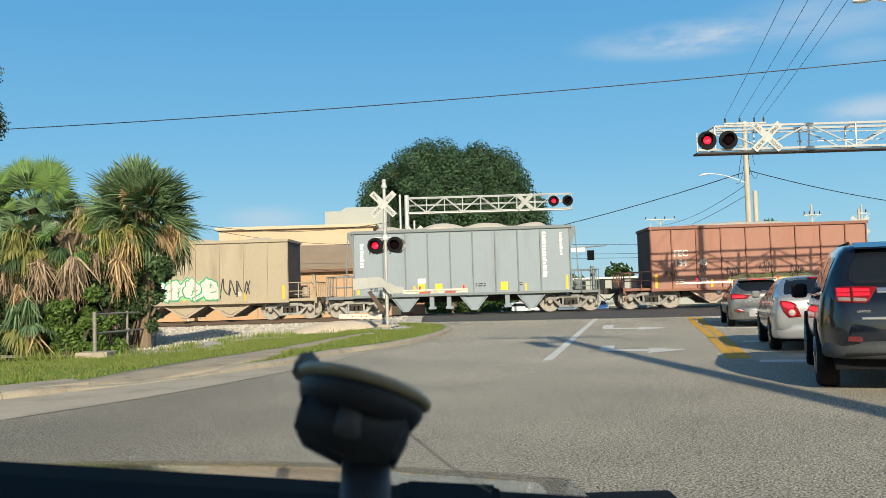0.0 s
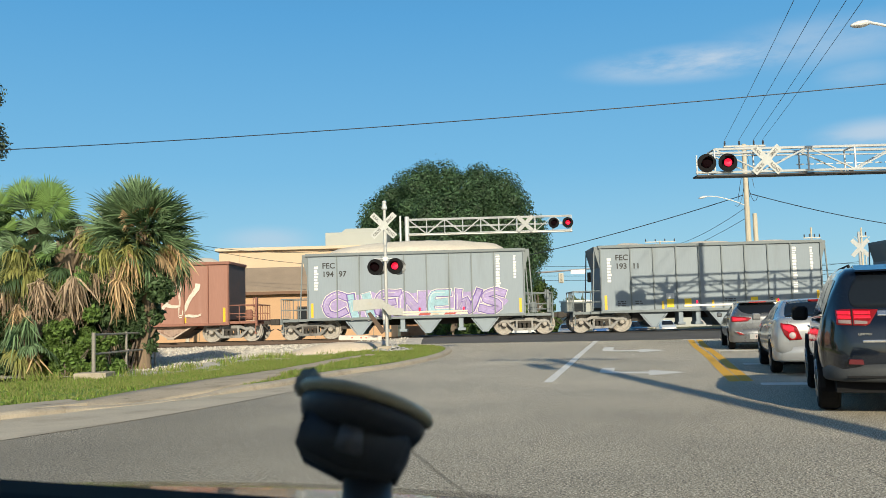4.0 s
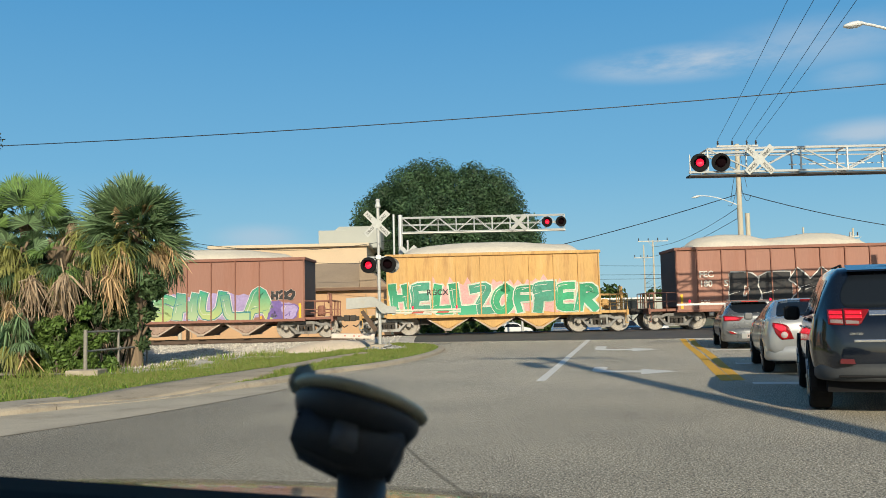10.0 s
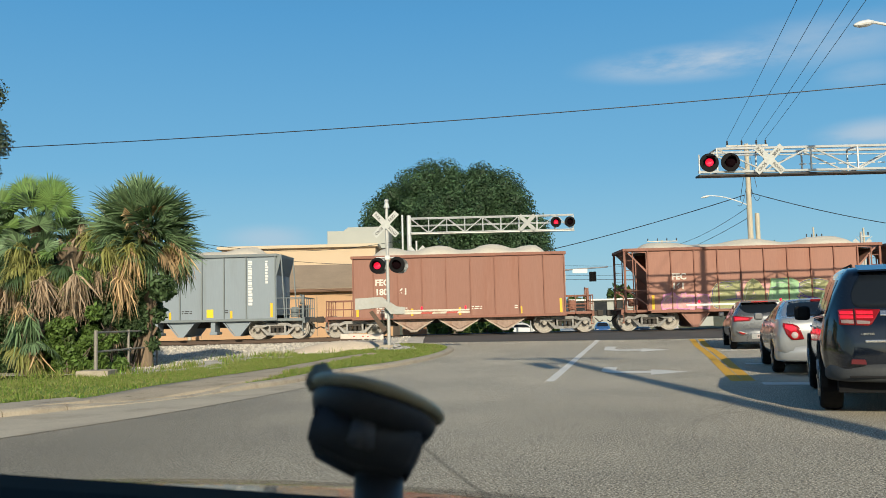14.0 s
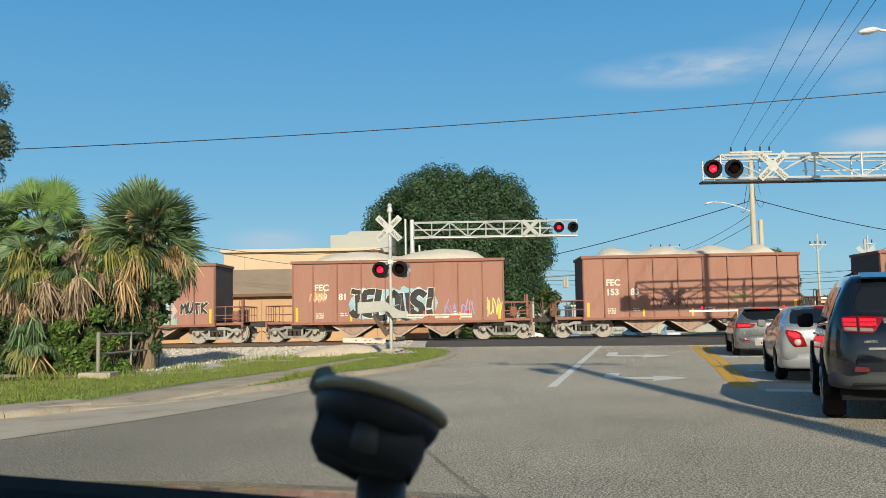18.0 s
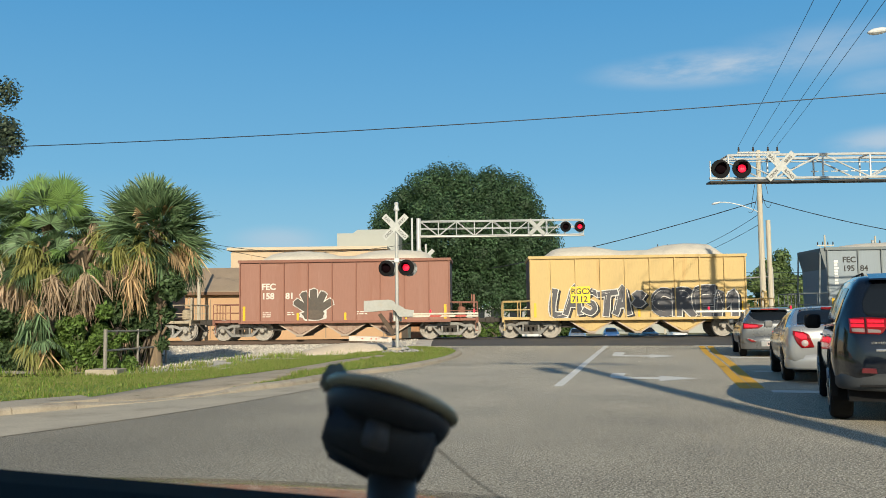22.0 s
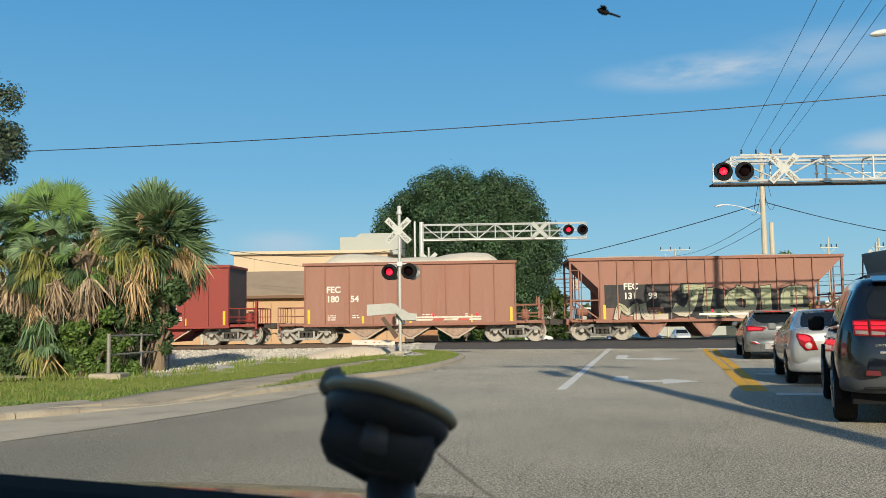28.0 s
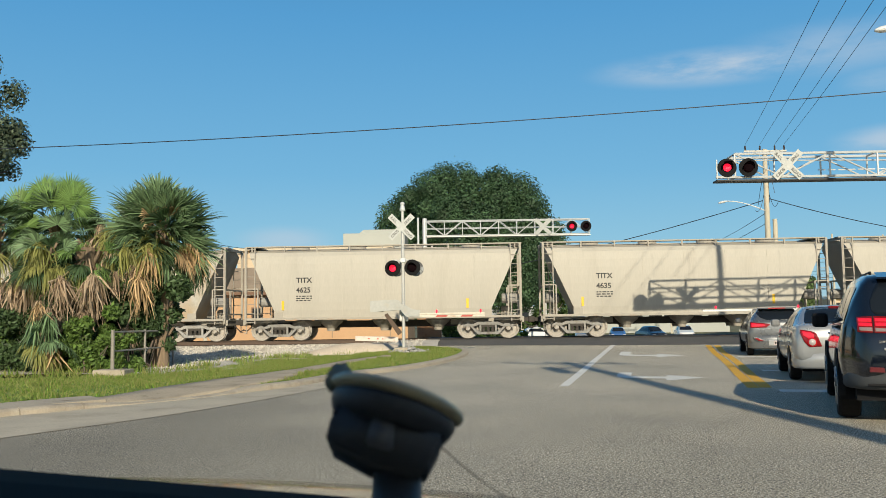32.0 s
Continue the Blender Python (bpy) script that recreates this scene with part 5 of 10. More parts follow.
def end_brace(key, L, top, material, car, at):
    """Corner posts and raking braces under the overhanging slope sheet, with an air tank."""
    h = L / 2
    rows = []
    for y in (-1.38, 1.38):
        rows += [("corner_post", (h - 0.03, y, 0.85), (h - 0.03, y, top), 0.09, True), ("corner_post", (h - 0.5, y, 0.88), (h - 0.5, y, top - 0.45), 0.05, True),
                 ("end_brace", (h - 1.2, y, 0.95), (h - 0.1, y, 1.75), 0.06, True), ("end_brace", (h - 1.2, y, 1.75), (h - 0.05, y, 1.75), 0.05, True)]
    rows.append(("cross_bar", (h - 0.03, -1.38, 1.9), (h - 0.03, 1.38, 1.9), 0.07, True))
    rods((key, "brace"), rows, material, car, at)

    def tank():
        bm = bmesh.new()
        lathe(bm, [(0.16, -0.25), (0.18, -0.2), (0.18, 0.2), (0.16, 0.25)], (h - 0.75, -0.7, 1.25), axis="x", seg=10)
        return bm
    shared((key, "tank"), tank, material, "air_tank", car, at)


def centre_bm(L):
    bm = bmesh.new()
    box(bm, -L / 2, L / 2, -0.19, 0.19, 0.55, 0.86)
    box(bm, -L / 2 + 1.4, -L / 2 + 1.9, -0.9, -0.3, 0.45, 0.8)
    tube(bm, (-L / 2 + 2, 0.5, 0.62), (L / 2 - 2, 0.5, 0.62), 0.04, seg=6)
    return bm


def upright_bars(length, w):
    """Lettering that runs upwards, as bars of its size."""
    bm = bmesh.new()
    rng = random.Random(int(length * 10))
    z = 0
    while z < length:
        q = rng.uniform(0.06, 0.13)
        box(bm, -w / 2, w / 2 * rng.uniform(0.4, 1), -0.006, 0, z, min(length, z + q))
        z += q + 0.03
    return bm


def covered_car(u, paint, word, number, label, seed, patch=False):
    """A covered hopper: rounded sides, sloped ends, end cages and a roof walk."""
    L, top, sill, tx, _, _, _ = SPEC["covered"]
    h = L / 2
    car = thing("hopper_car", label, "hopper car", on_track(u + h), "cars of the freight train")
    key = ("covered", paint.name)

    def shell():
        bm = bmesh.new()
        n = 9
        prof = []
        for k in range(n):
            f = k / (n - 1)
            z = sill + (top - 0.42 - sill) * f
            prof.append((1.36 + 0.10 * math.sin(f * math.pi) ** 0.7, z))
        prof += [(1.25, top - 0.25), (0.75, top - 0.10), (0.0, top - 0.05)]
        full = [(-a, b) for a, b in prof] + [(a, b) for a, b in prof[-2::-1]]
        rings = []
        for x, slope in ((-1, 0), (1, 0)):
            ring = []
            for y, z in full:
                f = (z - sill) / (top - sill)
                e = h - 1.5 + 1.36 * min(1, f * 1.05)
                ring.append(bm.verts.new((x * e, y, z)))
            rings.append(ring)
        m = len(full)
        for k in range(m - 1):
            bm.faces.new((rings[0][k], rings[1][k], rings[1][k + 1], rings[0][k + 1]))
        bm.faces.new(rings[0])
        bm.faces.new(rings[1][::-1])
        bm.faces.new((rings[0][-1], rings[1][-1], rings[1][0], rings[0][0]))
        bmesh.ops.recalc_face_normals(bm, faces=bm.faces[:])
        return bm
    shared((key, "shell"), shell, paint, "body", car, smooth=False)
    for k in range(5):
        x = -h + 2.6 + (L - 5.2) * k / 4
        shared((key, "seam"), lambda: seam_bm(sill, top), paint, "seam", car, pose(x, 0, 0))
    shared((key, "sill"), lambda: sill_bm(L - 0.2, sill, 0.0), CREAM_RIB, "side_sill", car)
    shared((key, "roof"), lambda: roof_walk_bm(L, top), CREAM_RIB, "roof_walk", car)
    for k in range(4):
        shared("hatch", lambda: hatch_bm(), CREAM_RIB, "roof_hatch", car, pose(-3.9 + 2.6 * k, 0, top - 0.06))
    for s in (0, 180):
        end_cage(key, L, top, sill, CREAM_RIB, car, pose(0, 0, 0, 0, 0, s))
        shared((key, "plat"), lambda: platform_bm(L - 2.4, 1.25), CREAM_RIB, "end_platform", car, pose(0, 0, 0, 0, 0, s))
        shared((key, "coupler"), lambda: coupler_bm(L / 2 + 0.5), UNDER, "coupler", car, pose(0, 0, 0, 0, 0, s))
        for y in (-1.42, 1.42):
            shared((key, "ladder"), lambda: ladder_bm(0.75, top - 0.02, 0.4), CREAM_RIB, "ladder", car, pose((h - 0.3) * (1 if s == 0 else -1), y, 0))
    brake_gear(key, L - 2.4, 1.2, CREAM_RIB, car)
    for x in (-2.4, 0, 2.4):
        shared((key, "hop"), lambda: hopper_bm("spout"), CREAM_RIB, "hopper", car, pose(x, 0, sill - 0.1))
    shared((key, "centre"), lambda: centre_bm(L), UNDER, "centre_sill", car)
    for s in (-1, 1):
        truck(car, s * tx, u + h)
    P = lambda x, z: pose(x, -1.475, z, 90)
    if word:
        text_part("reporting_mark", word, 0.32, LETTER_B, car, P(-h + 2.35, 2.55))
        text_part("car_number", number, 0.32, LETTER_B, car, P(-h + 2.35, 2.12))
    for x in (-h + 1.75, h - 2.4):
        shared("tall_stripe", lambda: plate_bm(-0.055, 0.055, 0, 0.5, 0.012), STRIPE, "reflector", car, pose(x, -1.43, sill + 0.35))
    shared(("data", 3, 0.7), lambda: bars_bm(3, 0, 0, 0.7, 0.045, 0.05), LETTER_B, "data_block", car, pose(-h + 2.35, -1.46, 1.98))
    if paint is CREAM_DIRTY:
        def band():
            bm = bmesh.new()
            rng = random.Random(9)
            prev = None
            for k in range(71):
                x = -h + 0.75 + (L - 1.5) * k / 70
                zl = 3.32 + 0.10 * noise.noise((x * 0.9, 3, 1)) + 0.07 * noise.noise((x * 3.1, 5, 1)) + rng.uniform(-0.02, 0.02)
                cur = []
                for z in (zl, (zl + 3.72) / 2, 3.72):
                    f = (z - sill) / (top - 0.42 - sill)
                    cur.append(bm.verts.new((x, -1.366 - 0.10 * max(0.0, math.sin(min(1, f) * math.pi)) ** 0.7, z)))
                if prev:
                    for i in range(2):
                        bm.faces.new((prev[i], cur[i], cur[i + 1], prev[i + 1]))
                prev = cur
            return bm
        shared("roof_band", band, mat("peeled_grey_paint", (0.34, 0.30, 0.255), 0.85, vary=0.15, spots=[((0.46, 0.42, 0.36), 1.2, 0.5, 0.66), ((0.40, 0.28, 0.17), 0.7, 0.55, 0.7)]), "peeled_band", car, label="brown-grey weathered band below the roof")
    if patch:
        shared("owner", lambda: bars_bm(2, 0, 0, 1.6, 0.22, 0.08), GREY_DARK, "lettering_band", car, pose(h - 3.6, -1.485, 2.75), "faded lettering bars")
        shared("owner_mark", lambda: plate_bm(0, 0.6, 0, 0.5), GREY_DARK, "lettering_band", car, pose(h - 4.4, -1.475, 2.25))
        shared("patch", lambda: plate_bm(0, 1.5, 0, 1.25), mat("grey_touch_up", (0.42, 0.40, 0.36), 0.6), "paint_patch", car, pose(-h + 2.0, -1.47, 1.35))
    return car


def seam_bm(sill, top):
    bm = bmesh.new()
    for s in (-1, 1):
        pts = [(1.36 + 0.10 * math.sin(k / 8 * math.pi) ** 0.7, sill + (top - 0.42 - sill) * k / 8) for k in range(9)]
        for (a, b), (c, d) in zip(pts, pts[1:]):
            bar(bm, (0, s * a, b), (0, s * c, d), 0.025)
    return bm


def roof_walk_bm(L, top):
    bm = bmesh.new()
    h = L / 2
    for s in (-1, 1):
        box(bm, -h, h, s * 0.95 - 0.22, s * 0.95 + 0.22, top + 0.0, top + 0.05)
        for k in range(9):
            x = -h + 0.3 + (L - 0.6) * k / 8
            bar(bm, (x, s * 1.15, top - 0.22), (x, s * 1.15, top), 0.06)
    for s in (-1, 1):
        box(bm, s * (h - 0.3) - 0.25, s * (h - 0.3) + 0.25, -1.2, 1.2, top + 0.001, top + 0.048)
    return bm


def hatch_bm():
    bm = bmesh.new()
    lathe(bm, [(0.42, 0), (0.42, 0.10), (0.36, 0.15), (0.0001, 0.17)], seg=16, cap=False)
    return bm


def end_cage(key, L, top, sill, material, car, at):
    """Corner posts, cross bars, raking braces, plates and the air tank at a covered car's end."""
    h = L / 2
    rows = []
    for y in (-1.38, 1.38):
        rows += [("corner_post", (h - 0.08, y, 0.8), (h - 0.08, y, top), 0.10, True), ("end_brace", (h - 0.62, y, 0.9), (h - 0.62, y, 2.3), 0.06, True), ("end_brace", (h - 0.62, y, 2.3), (h - 0.08, y, 2.3), 0.05, True)]
    for z in (sill + 0.2, 2.3, top - 0.05):
        rows.append(("cross_bar", (h - 0.08, -1.38, z), (h - 0.08, 1.38, z), 0.07, True))
    rows.append(("brake_pipe", (h - 0.4, 0.5, 0.9), (h - 0.4, 0.5, 2.4), 0.03, False))
    rods((key, "cage"), rows, material, car, at)
    for y in (-1.38, 1.38):
        def plate():
            bm = bmesh.new()
            box(bm, h - 1.75, h - 1.35, y - 0.02, y + 0.02, sill - 0.05, sill + 0.75)
            return bm
        shared((key, "jack", y), plate, material, "jacking_plate", car, at)

    def tank():
        bm = bmesh.new()
        lathe(bm, [(0.2, -0.35), (0.22, -0.3), (0.22, 0.3), (0.2, 0.35)], (h - 0.55, -0.6, 1.75), axis="x", seg=12)
        return bm
    shared((key, "tank"), tank, TRUCK, "air_tank", car, at)


def petals(car, x, z):
    """A fan of five dark painted petals with pale rims over a rounded foot."""
    rng = random.Random(77)
    me = bpy.data.meshes.new("mural")
    bm = bmesh.new()
    blot(bm, x, z + 0.08, 0.62, 0.3, -0.008, 0, rng, 5, 0.05)
    bm.to_mesh(me)
    bm.free()
    me.materials.append(S_WHITE)
    base = new("mural", me)
    base.parent = car
    base.matrix_basis = pose(0, -HALF_W + 0.075, 0)
    base["label"] = "dark sprayed fan of petals rimmed white"
    for k in range(5):
        a = radians(150 - 30 * k)
        c, s = math.cos(a), math.sin(a)
        bm = bmesh.new()
        line = [(x + c * r, z + 0.15 + s * r * 1.1) for r in (0.15, 0.4, 0.65, 0.82)]
        stroke(bm, finer(line, rng, 0.1, 0.004), 0.42, -0.010 - 0.001 * k, 1, 0.9)
        blot(bm, line[-1][0], line[-1][1], 0.2, 0.2, -0.0105 - 0.001 * k, 1, rng, 3, 0.03)
        stroke(bm, finer(line, rng, 0.1, 0.004), 0.34, -0.017 - 0.001 * k, 0, 0.9)
        blot(bm, line[-1][0], line[-1][1], 0.16, 0.16, -0.0175 - 0.001 * k, 0, rng, 3, 0.03)
        part("petal", bm, [spray("soot", (0.10, 0.085, 0.07)), S_WHITE], base)
    bm = bmesh.new()
    blot(bm, x, z + 0.08, 0.5, 0.22, -0.026, 0, rng, 5, 0.05)
    part("petal_foot", bm, spray("umber", (0.12, 0.095, 0.075)), base)


def fade(name, low, high, z0=0.95, z1=2.05):
    """Spray paint blended from one colour at the foot to another at the top."""
    m = spray(name, high)
    nt = m.node_tree
    b = nt.nodes["Principled BSDF"]
    src = b.inputs["Base Color"].links[0].from_socket
    tc, sp, mr, mx = [nt.nodes.new("ShaderNode" + k) for k in ("TexCoord", "SeparateXYZ", "MapRange", "Mix")]
    mx.data_type = "RGBA"
    mr.inputs["From Min"].default_value, mr.inputs["From Max"].default_value = z0, z1
    nt.links.new(tc.outputs["Object"], sp.inputs[0])
    nt.links.new(sp.outputs["Z"], mr.inputs["Value"])
    nt.links.new(mr.outputs[0], mx.inputs["Factor"])
    mx.inputs["A"].default_value = (*low, 1)
    nt.links.new(src, mx.inputs["B"])
    nt.links.new(mx.outputs["Result"], b.inputs["Base Color"])
    return m


def spray(name, c, rough=0.55):
    return mat("spray_" + name, c, rough + 0.15, vary=0.2, grain=12, big=1.1, spots=((c[0] * 0.75 + 0.05, c[1] * 0.75 + 0.03, c[2] * 0.75 + 0.02), 5.0, 0.5, 0.8))


S_BLACK, S_WHITE, S_GREEN, S_TEAL = spray("black", (0.03, 0.03, 0.032)), spray("white", (0.66, 0.63, 0.58)), spray("green", (0.05, 0.36, 0.17)), spray("teal", (0.05, 0.22, 0.24))
S_PURPLE, S_LILAC, S_YELLOW, S_CYAN = spray("purple", (0.17, 0.11, 0.34)), spray("lilac", (0.38, 0.30, 0.52)), spray("yellow", (0.68, 0.60, 0.22)), spray("cyan", (0.03, 0.52, 0.60))
S_PINK, S_ROSE, S_BLUE, S_OLIVE = spray("pink", (0.72, 0.38, 0.36)), spray("rose", (0.70, 0.28, 0.50)), spray("blue", (0.20, 0.34, 0.55)), spray("olive", (0.36, 0.36, 0.17))
S_SILVER, S_MINT, S_PEACH, S_PALEBLUE = spray("silver", (0.50, 0.50, 0.49)), spray("mint", (0.35, 0.56, 0.30)), spray("peach", (0.70, 0.42, 0.20)), spray("paleblue", (0.32, 0.50, 0.56))

U0 = [-16.1, -3.93, 9.04, 21.9, 34.91, 47.63, 60.39, 73.2, 86.25, 99.2, 110.86, 124.79, 137.84, 150.8, 163.7, 176.3, 189.21, 202.24, 215.25, 228.15, 240.02, 251.7, 265.48, 279.0, 291.71, 304.43, 317.16, 329.93, 342.72, 355.42, 368.2, 380.93, 393.84, 405.61, 419.39, 430.9, 445.03, 457.67, 469.32, 483.2, 494.77, 508.11, 521.18, 534.3, 547.1]
CARS = []
LB, LG = "oxide-red open hopper car heaped with pale stone", "grey open hopper car heaped with pale stone"
BW = ("brown", BROWN, BROWN_DARK, LETTER_W)
GW = ("grey", GREY, GREY_DARK, LETTER_B)


def put(i, kind, word, number, label, heap=(0.42, 2), paint=None, rib=None, ink=None, length=None):
    style, p, r, k = {"A": BW, "B": GW, "C": ("slope", BROWN, BROWN_DARK, LETTER_W), "D": ("cut", BROWN, BROWN_DARK, LETTER_W)}[kind]
    car = hopper_car(style, U0[i], paint or p, rib or r, word, number, ink or k, label, 100 + i, heap, length)
    CARS.append(car)
    return car


def build_train():
    c = put(0, "A", "", None, "tan open hopper car with pale green tag lettering", (0.1, 3), TAN, TAN)
    mural(c, -1.6, 1.6, 0.95, 1.9, [S_MINT, S_WHITE], S_GREEN, 4, 1, back=S_MINT)
    scrawl(c, 1.6, 3.0, 1.0, 1.9, LETTER_B, 4, 2)
    put(1, "B", "FEC", ("195", "79"), LG, (0.22, 4))
    c = put(2, "A", "FEC", ("154", "45"), "oxide-red hopper car with a cream bubble tag", (0.12, 1))
    mural(c, -1.3, 2.3, 0.9, 1.38, [S_YELLOW], spray("bark", (0.16, 0.11, 0.05)), 4, 3, 0.36, word="SWEZ", edge=0.022, back=S_YELLOW, spikes=1)
    for k in range(6):
        scrawl(c, -4.1 + k * 1.35, -3.5 + k * 1.35, 1.25 + 0.2 * (k % 2), 1.75 + 0.2 * (k % 2), LETTER_B, 3, 20 + k, 0.025)
    scrawl(c, 3.8, 4.5, 1.35, 2.1, S_WHITE, 2, 31, 0.07)
    put(3, "B", "FEC", ("195", "96"), LG, (0.14, 2))
    c = put(4, "A", "FEC", ("158", "36"), "oxide-red hopper car with yellow and purple bubble letters", (0.62, 2))
    mural(c, -1.9, 2.5, 0.86, 1.9, [spray("lemon", (0.56, 0.58, 0.24)), spray("violet", (0.22, 0.16, 0.36)), spray("lemon", (0.56, 0.58, 0.24)), spray("violet", (0.22, 0.16, 0.36))], spray("plum", (0.10, 0.06, 0.16)), 4, 5, 0.36, word="SURL", edge=0.03, gloss=S_WHITE)
    c = put(5, "A", "FEC", ("180", "12"), "oxide-red hopper car with tall white brush script", (0.34, 1))
    mural(c, -2.3, 3.7, 1.05, 2.95, [spray("chalk", (0.68, 0.57, 0.47))], S_WHITE, 6, 6, 0.135, lean=0.5, word="FEXZAL", brush=True)
    c = put(6, "B", "FEC", ("194", "97"), "grey hopper car with lilac and blue letters along its foot", (0.42, 1))
    mural(c, -4.1, 3.9, 0.92, 2.05, [S_LILAC, S_PALEBLUE, S_LILAC], S_PURPLE, 7, 7, 0.24, back=S_LILAC, halo=S_WHITE, edge=0.035, word="CHENEWS")
    put(7, "B", "FEC", ("193", "11"), LG, (0.1, 3))
    put(8, "B", "FEC", ("193", "52"), LG, (0.46, 1))
    c = put(9, "A", "FEC", ("152", ""), "oxide-red hopper car with a many-coloured pastel mural", (0.52, 2))
    mural(c, -2.6, 2.6, 0.88, 2.15, [fade("dawn_fade", (0.64, 0.36, 0.32), (0.30, 0.48, 0.56)), fade("dusk_fade", (0.60, 0.56, 0.26), (0.30, 0.34, 0.50)), S_PALEBLUE, S_MINT], S_PURPLE, 4, 9, 0.34, back=S_PEACH, halo=S_PALEBLUE, spikes=16, edge=0.03, word="EARS")
    mural(c, -4.4, -2.4, 0.86, 1.6, [S_PEACH, S_PINK], S_PEACH, 4, 10, 0.3, spikes=8, back=S_PEACH)
    mural(c, 2.2, 4.3, 0.86, 1.7, [S_PEACH, S_LILAC], S_PEACH, 4, 110, 0.25, spikes=9)
    c = put(10, "C", "FEC", ("132", "06"), "oxide-red hopper car with sloped ends and faint chalk marks", (0.24, 2))
    for k, x in enumerate((-0.9, 0.0, 0.95, 1.8, 2.65, 3.35, 4.1)):
        scrawl(c, x, x + 0.26, 1.5 + 0.08 * (k % 2), 1.82, spray("faded_chalk", (0.58, 0.42, 0.36)), 2, 11 + k, 0.02)
    put(11, "B", "FEC", ("192", "66"), LG, (0.45, 2))
    put(12, "B", "FEC", ("193", "48"), LG, (0.42, 3))
    c = put(13, "A", "FEC", ("180", "75"), "oxide-red hopper car with green and lilac letters", (0.4, 1))
    mural(c, -2.15, 3.2, 0.9, 2.05, [fade("mint_fade", (0.46, 0.52, 0.20), (0.05, 0.32, 0.20)), fade("leaf_fade", (0.40, 0.50, 0.28), (0.08, 0.30, 0.22))], S_TEAL, 5, 12, 0.36, back=S_LILAC, halo=S_WHITE, edge=0.03, word="SHULA")
    mural(c, -3.6, -2.5, 0.86, 1.5, [S_LILAC], S_WHITE, 2, 112, 0.3, spikes=4)
    mural(c, 3.0, 4.3, 0.86, 1.6, [S_LILAC, S_PURPLE], S_PURPLE, 2, 113, 0.3, back=S_LILAC)
    mural(c, 3.15, 4.2, 1.72, 2.12, [S_BLACK], S_BLACK, 3, 114, 0.3, word="H2O", edge=0.008, halo=S_WHITE, gloss=S_BLACK)
    c = put(14, "A", "", None, "weathered orange hopper car with large green letters", (0.55, 1), ORANGE_CAR, ORANGE_CAR)
    mural(c, -4.5, 4.5, 0.92, 2.2, [fade("grass_fade", (0.08, 0.42, 0.24), (0.03, 0.26, 0.13)), spray("sea", (0.07, 0.30, 0.20)), S_GREEN], S_WHITE, 10, 14, 0.4, halo=spray("pale_mint", (0.50, 0.62, 0.45)), edge=0.03, word="HELLZOFFER", back=S_PINK, spikes=1)
    text_part("reporting_mark", "RGCX", 0.34, LETTER_B, c, pose(-2.9, SIDE - 0.05, 1.75, 90))
    c = put(15, "A", "FEC", ("180", "53"), "oxide-red hopper car with bold black letters rimmed white", (0.6, 2))
    mural(c, -2.4, 3.2, 0.86, 2.25, [S_BLACK], S_WHITE, 4, 15, 0.4, word="DEXR", edge=0.055, gloss=S_BLACK)
    scrawl(c, 2.6, 3.7, 1.9, 2.6, LETTER_B, 3, 115, 0.02)
    c = put(16, "B", "FEC", ("195", "81"), "grey hopper car with white bubble letters outlined black", (0.28, 4))
    for a, b in ((-4.5, -1.5), (-1.1, 1.5), (1.7, 4.6)):
        mural(c, a, b, 0.92, 1.98, [S_WHITE, S_SILVER], S_BLACK, 6, int(16 + a * 3), 0.4, back=S_WHITE, edge=0.024, word={-4.5: "LOSEZ", -1.1: "EPMUR", 1.7: "MKSEMS"}[a])
    put(17, "B", "FEC", ("194", "58"), LG, (0.4, 1))
    put(18, "B", "FEC", ("195", "95"), LG, (0.36, 3))
    put(19, "A", "FEC", ("180", "61"), LB, (0.4, 4))
    c = put(20, "D", "FEC", ("161", ""), "oxide-red hopper car with olive letters over pink spray", (0.3, 3))
    mural(c, -1.8, 3.2, 0.92, 2.05, [S_OLIVE, S_OLIVE, S_MINT], S_PURPLE, 4, 20, 0.36, back=S_PINK, halo=S_YELLOW, edge=0.022, word="EARS")
    mural(c, -3.9, -1.9, 0.92, 1.6, [S_PINK], S_ROSE, 3, 120, 0.25, back=S_PINK)
    put(21, "C", "FEC", ("132", "10"), "oxide-red hopper car with sloped ends", (0.2, 2), length=12.8)
    put(22, "D", "FEC", ("160", "43"), "oxide-red hopper car with open ladder ends", (0.3, 2))
    c = put(23, "A", "FEC", ("158", ""), "oxide-red hopper car with pale blue letters rimmed pink", (0.38, 1))
    mural(c, -2.3, 2.85, 0.86, 2.1, [fade("mist_fade", (0.34, 0.46, 0.36), (0.34, 0.50, 0.52)), fade("lagoon_fade", (0.20, 0.38, 0.32), (0.24, 0.42, 0.50))], spray("ink_teal", (0.06, 0.13, 0.15)), 5, 23, 0.34, back=S_PINK, halo=S_PALEBLUE, edge=0.03, word="RSAUE")
    mural(c, 3.1, 4.3, 1.3, 1.85, [LETTER_B], LETTER_B, 4, 24, 0.2, word="MUTK", halo=S_WHITE, edge=0.02, gloss=LETTER_B)
    c = put(24, "A", "FEC", ("159", "81"), "oxide-red hopper car with black drop letters on white", (0.38, 2))
    mural(c, -2.1, 1.7, 0.92, 2.35, [S_BLACK], S_WHITE, 5, 25, 0.44, back=S_PALEBLUE, word="JELOUS!", gloss=S_BLACK, edge=0.03)
    scrawl(c, 2.0, 3.4, 1.0, 1.75, S_LILAC, 4, 125, 0.05)
    scrawl(c, -3.9, -3.2, 1.7, 2.2, S_PEACH, 3, 126, 0.05)
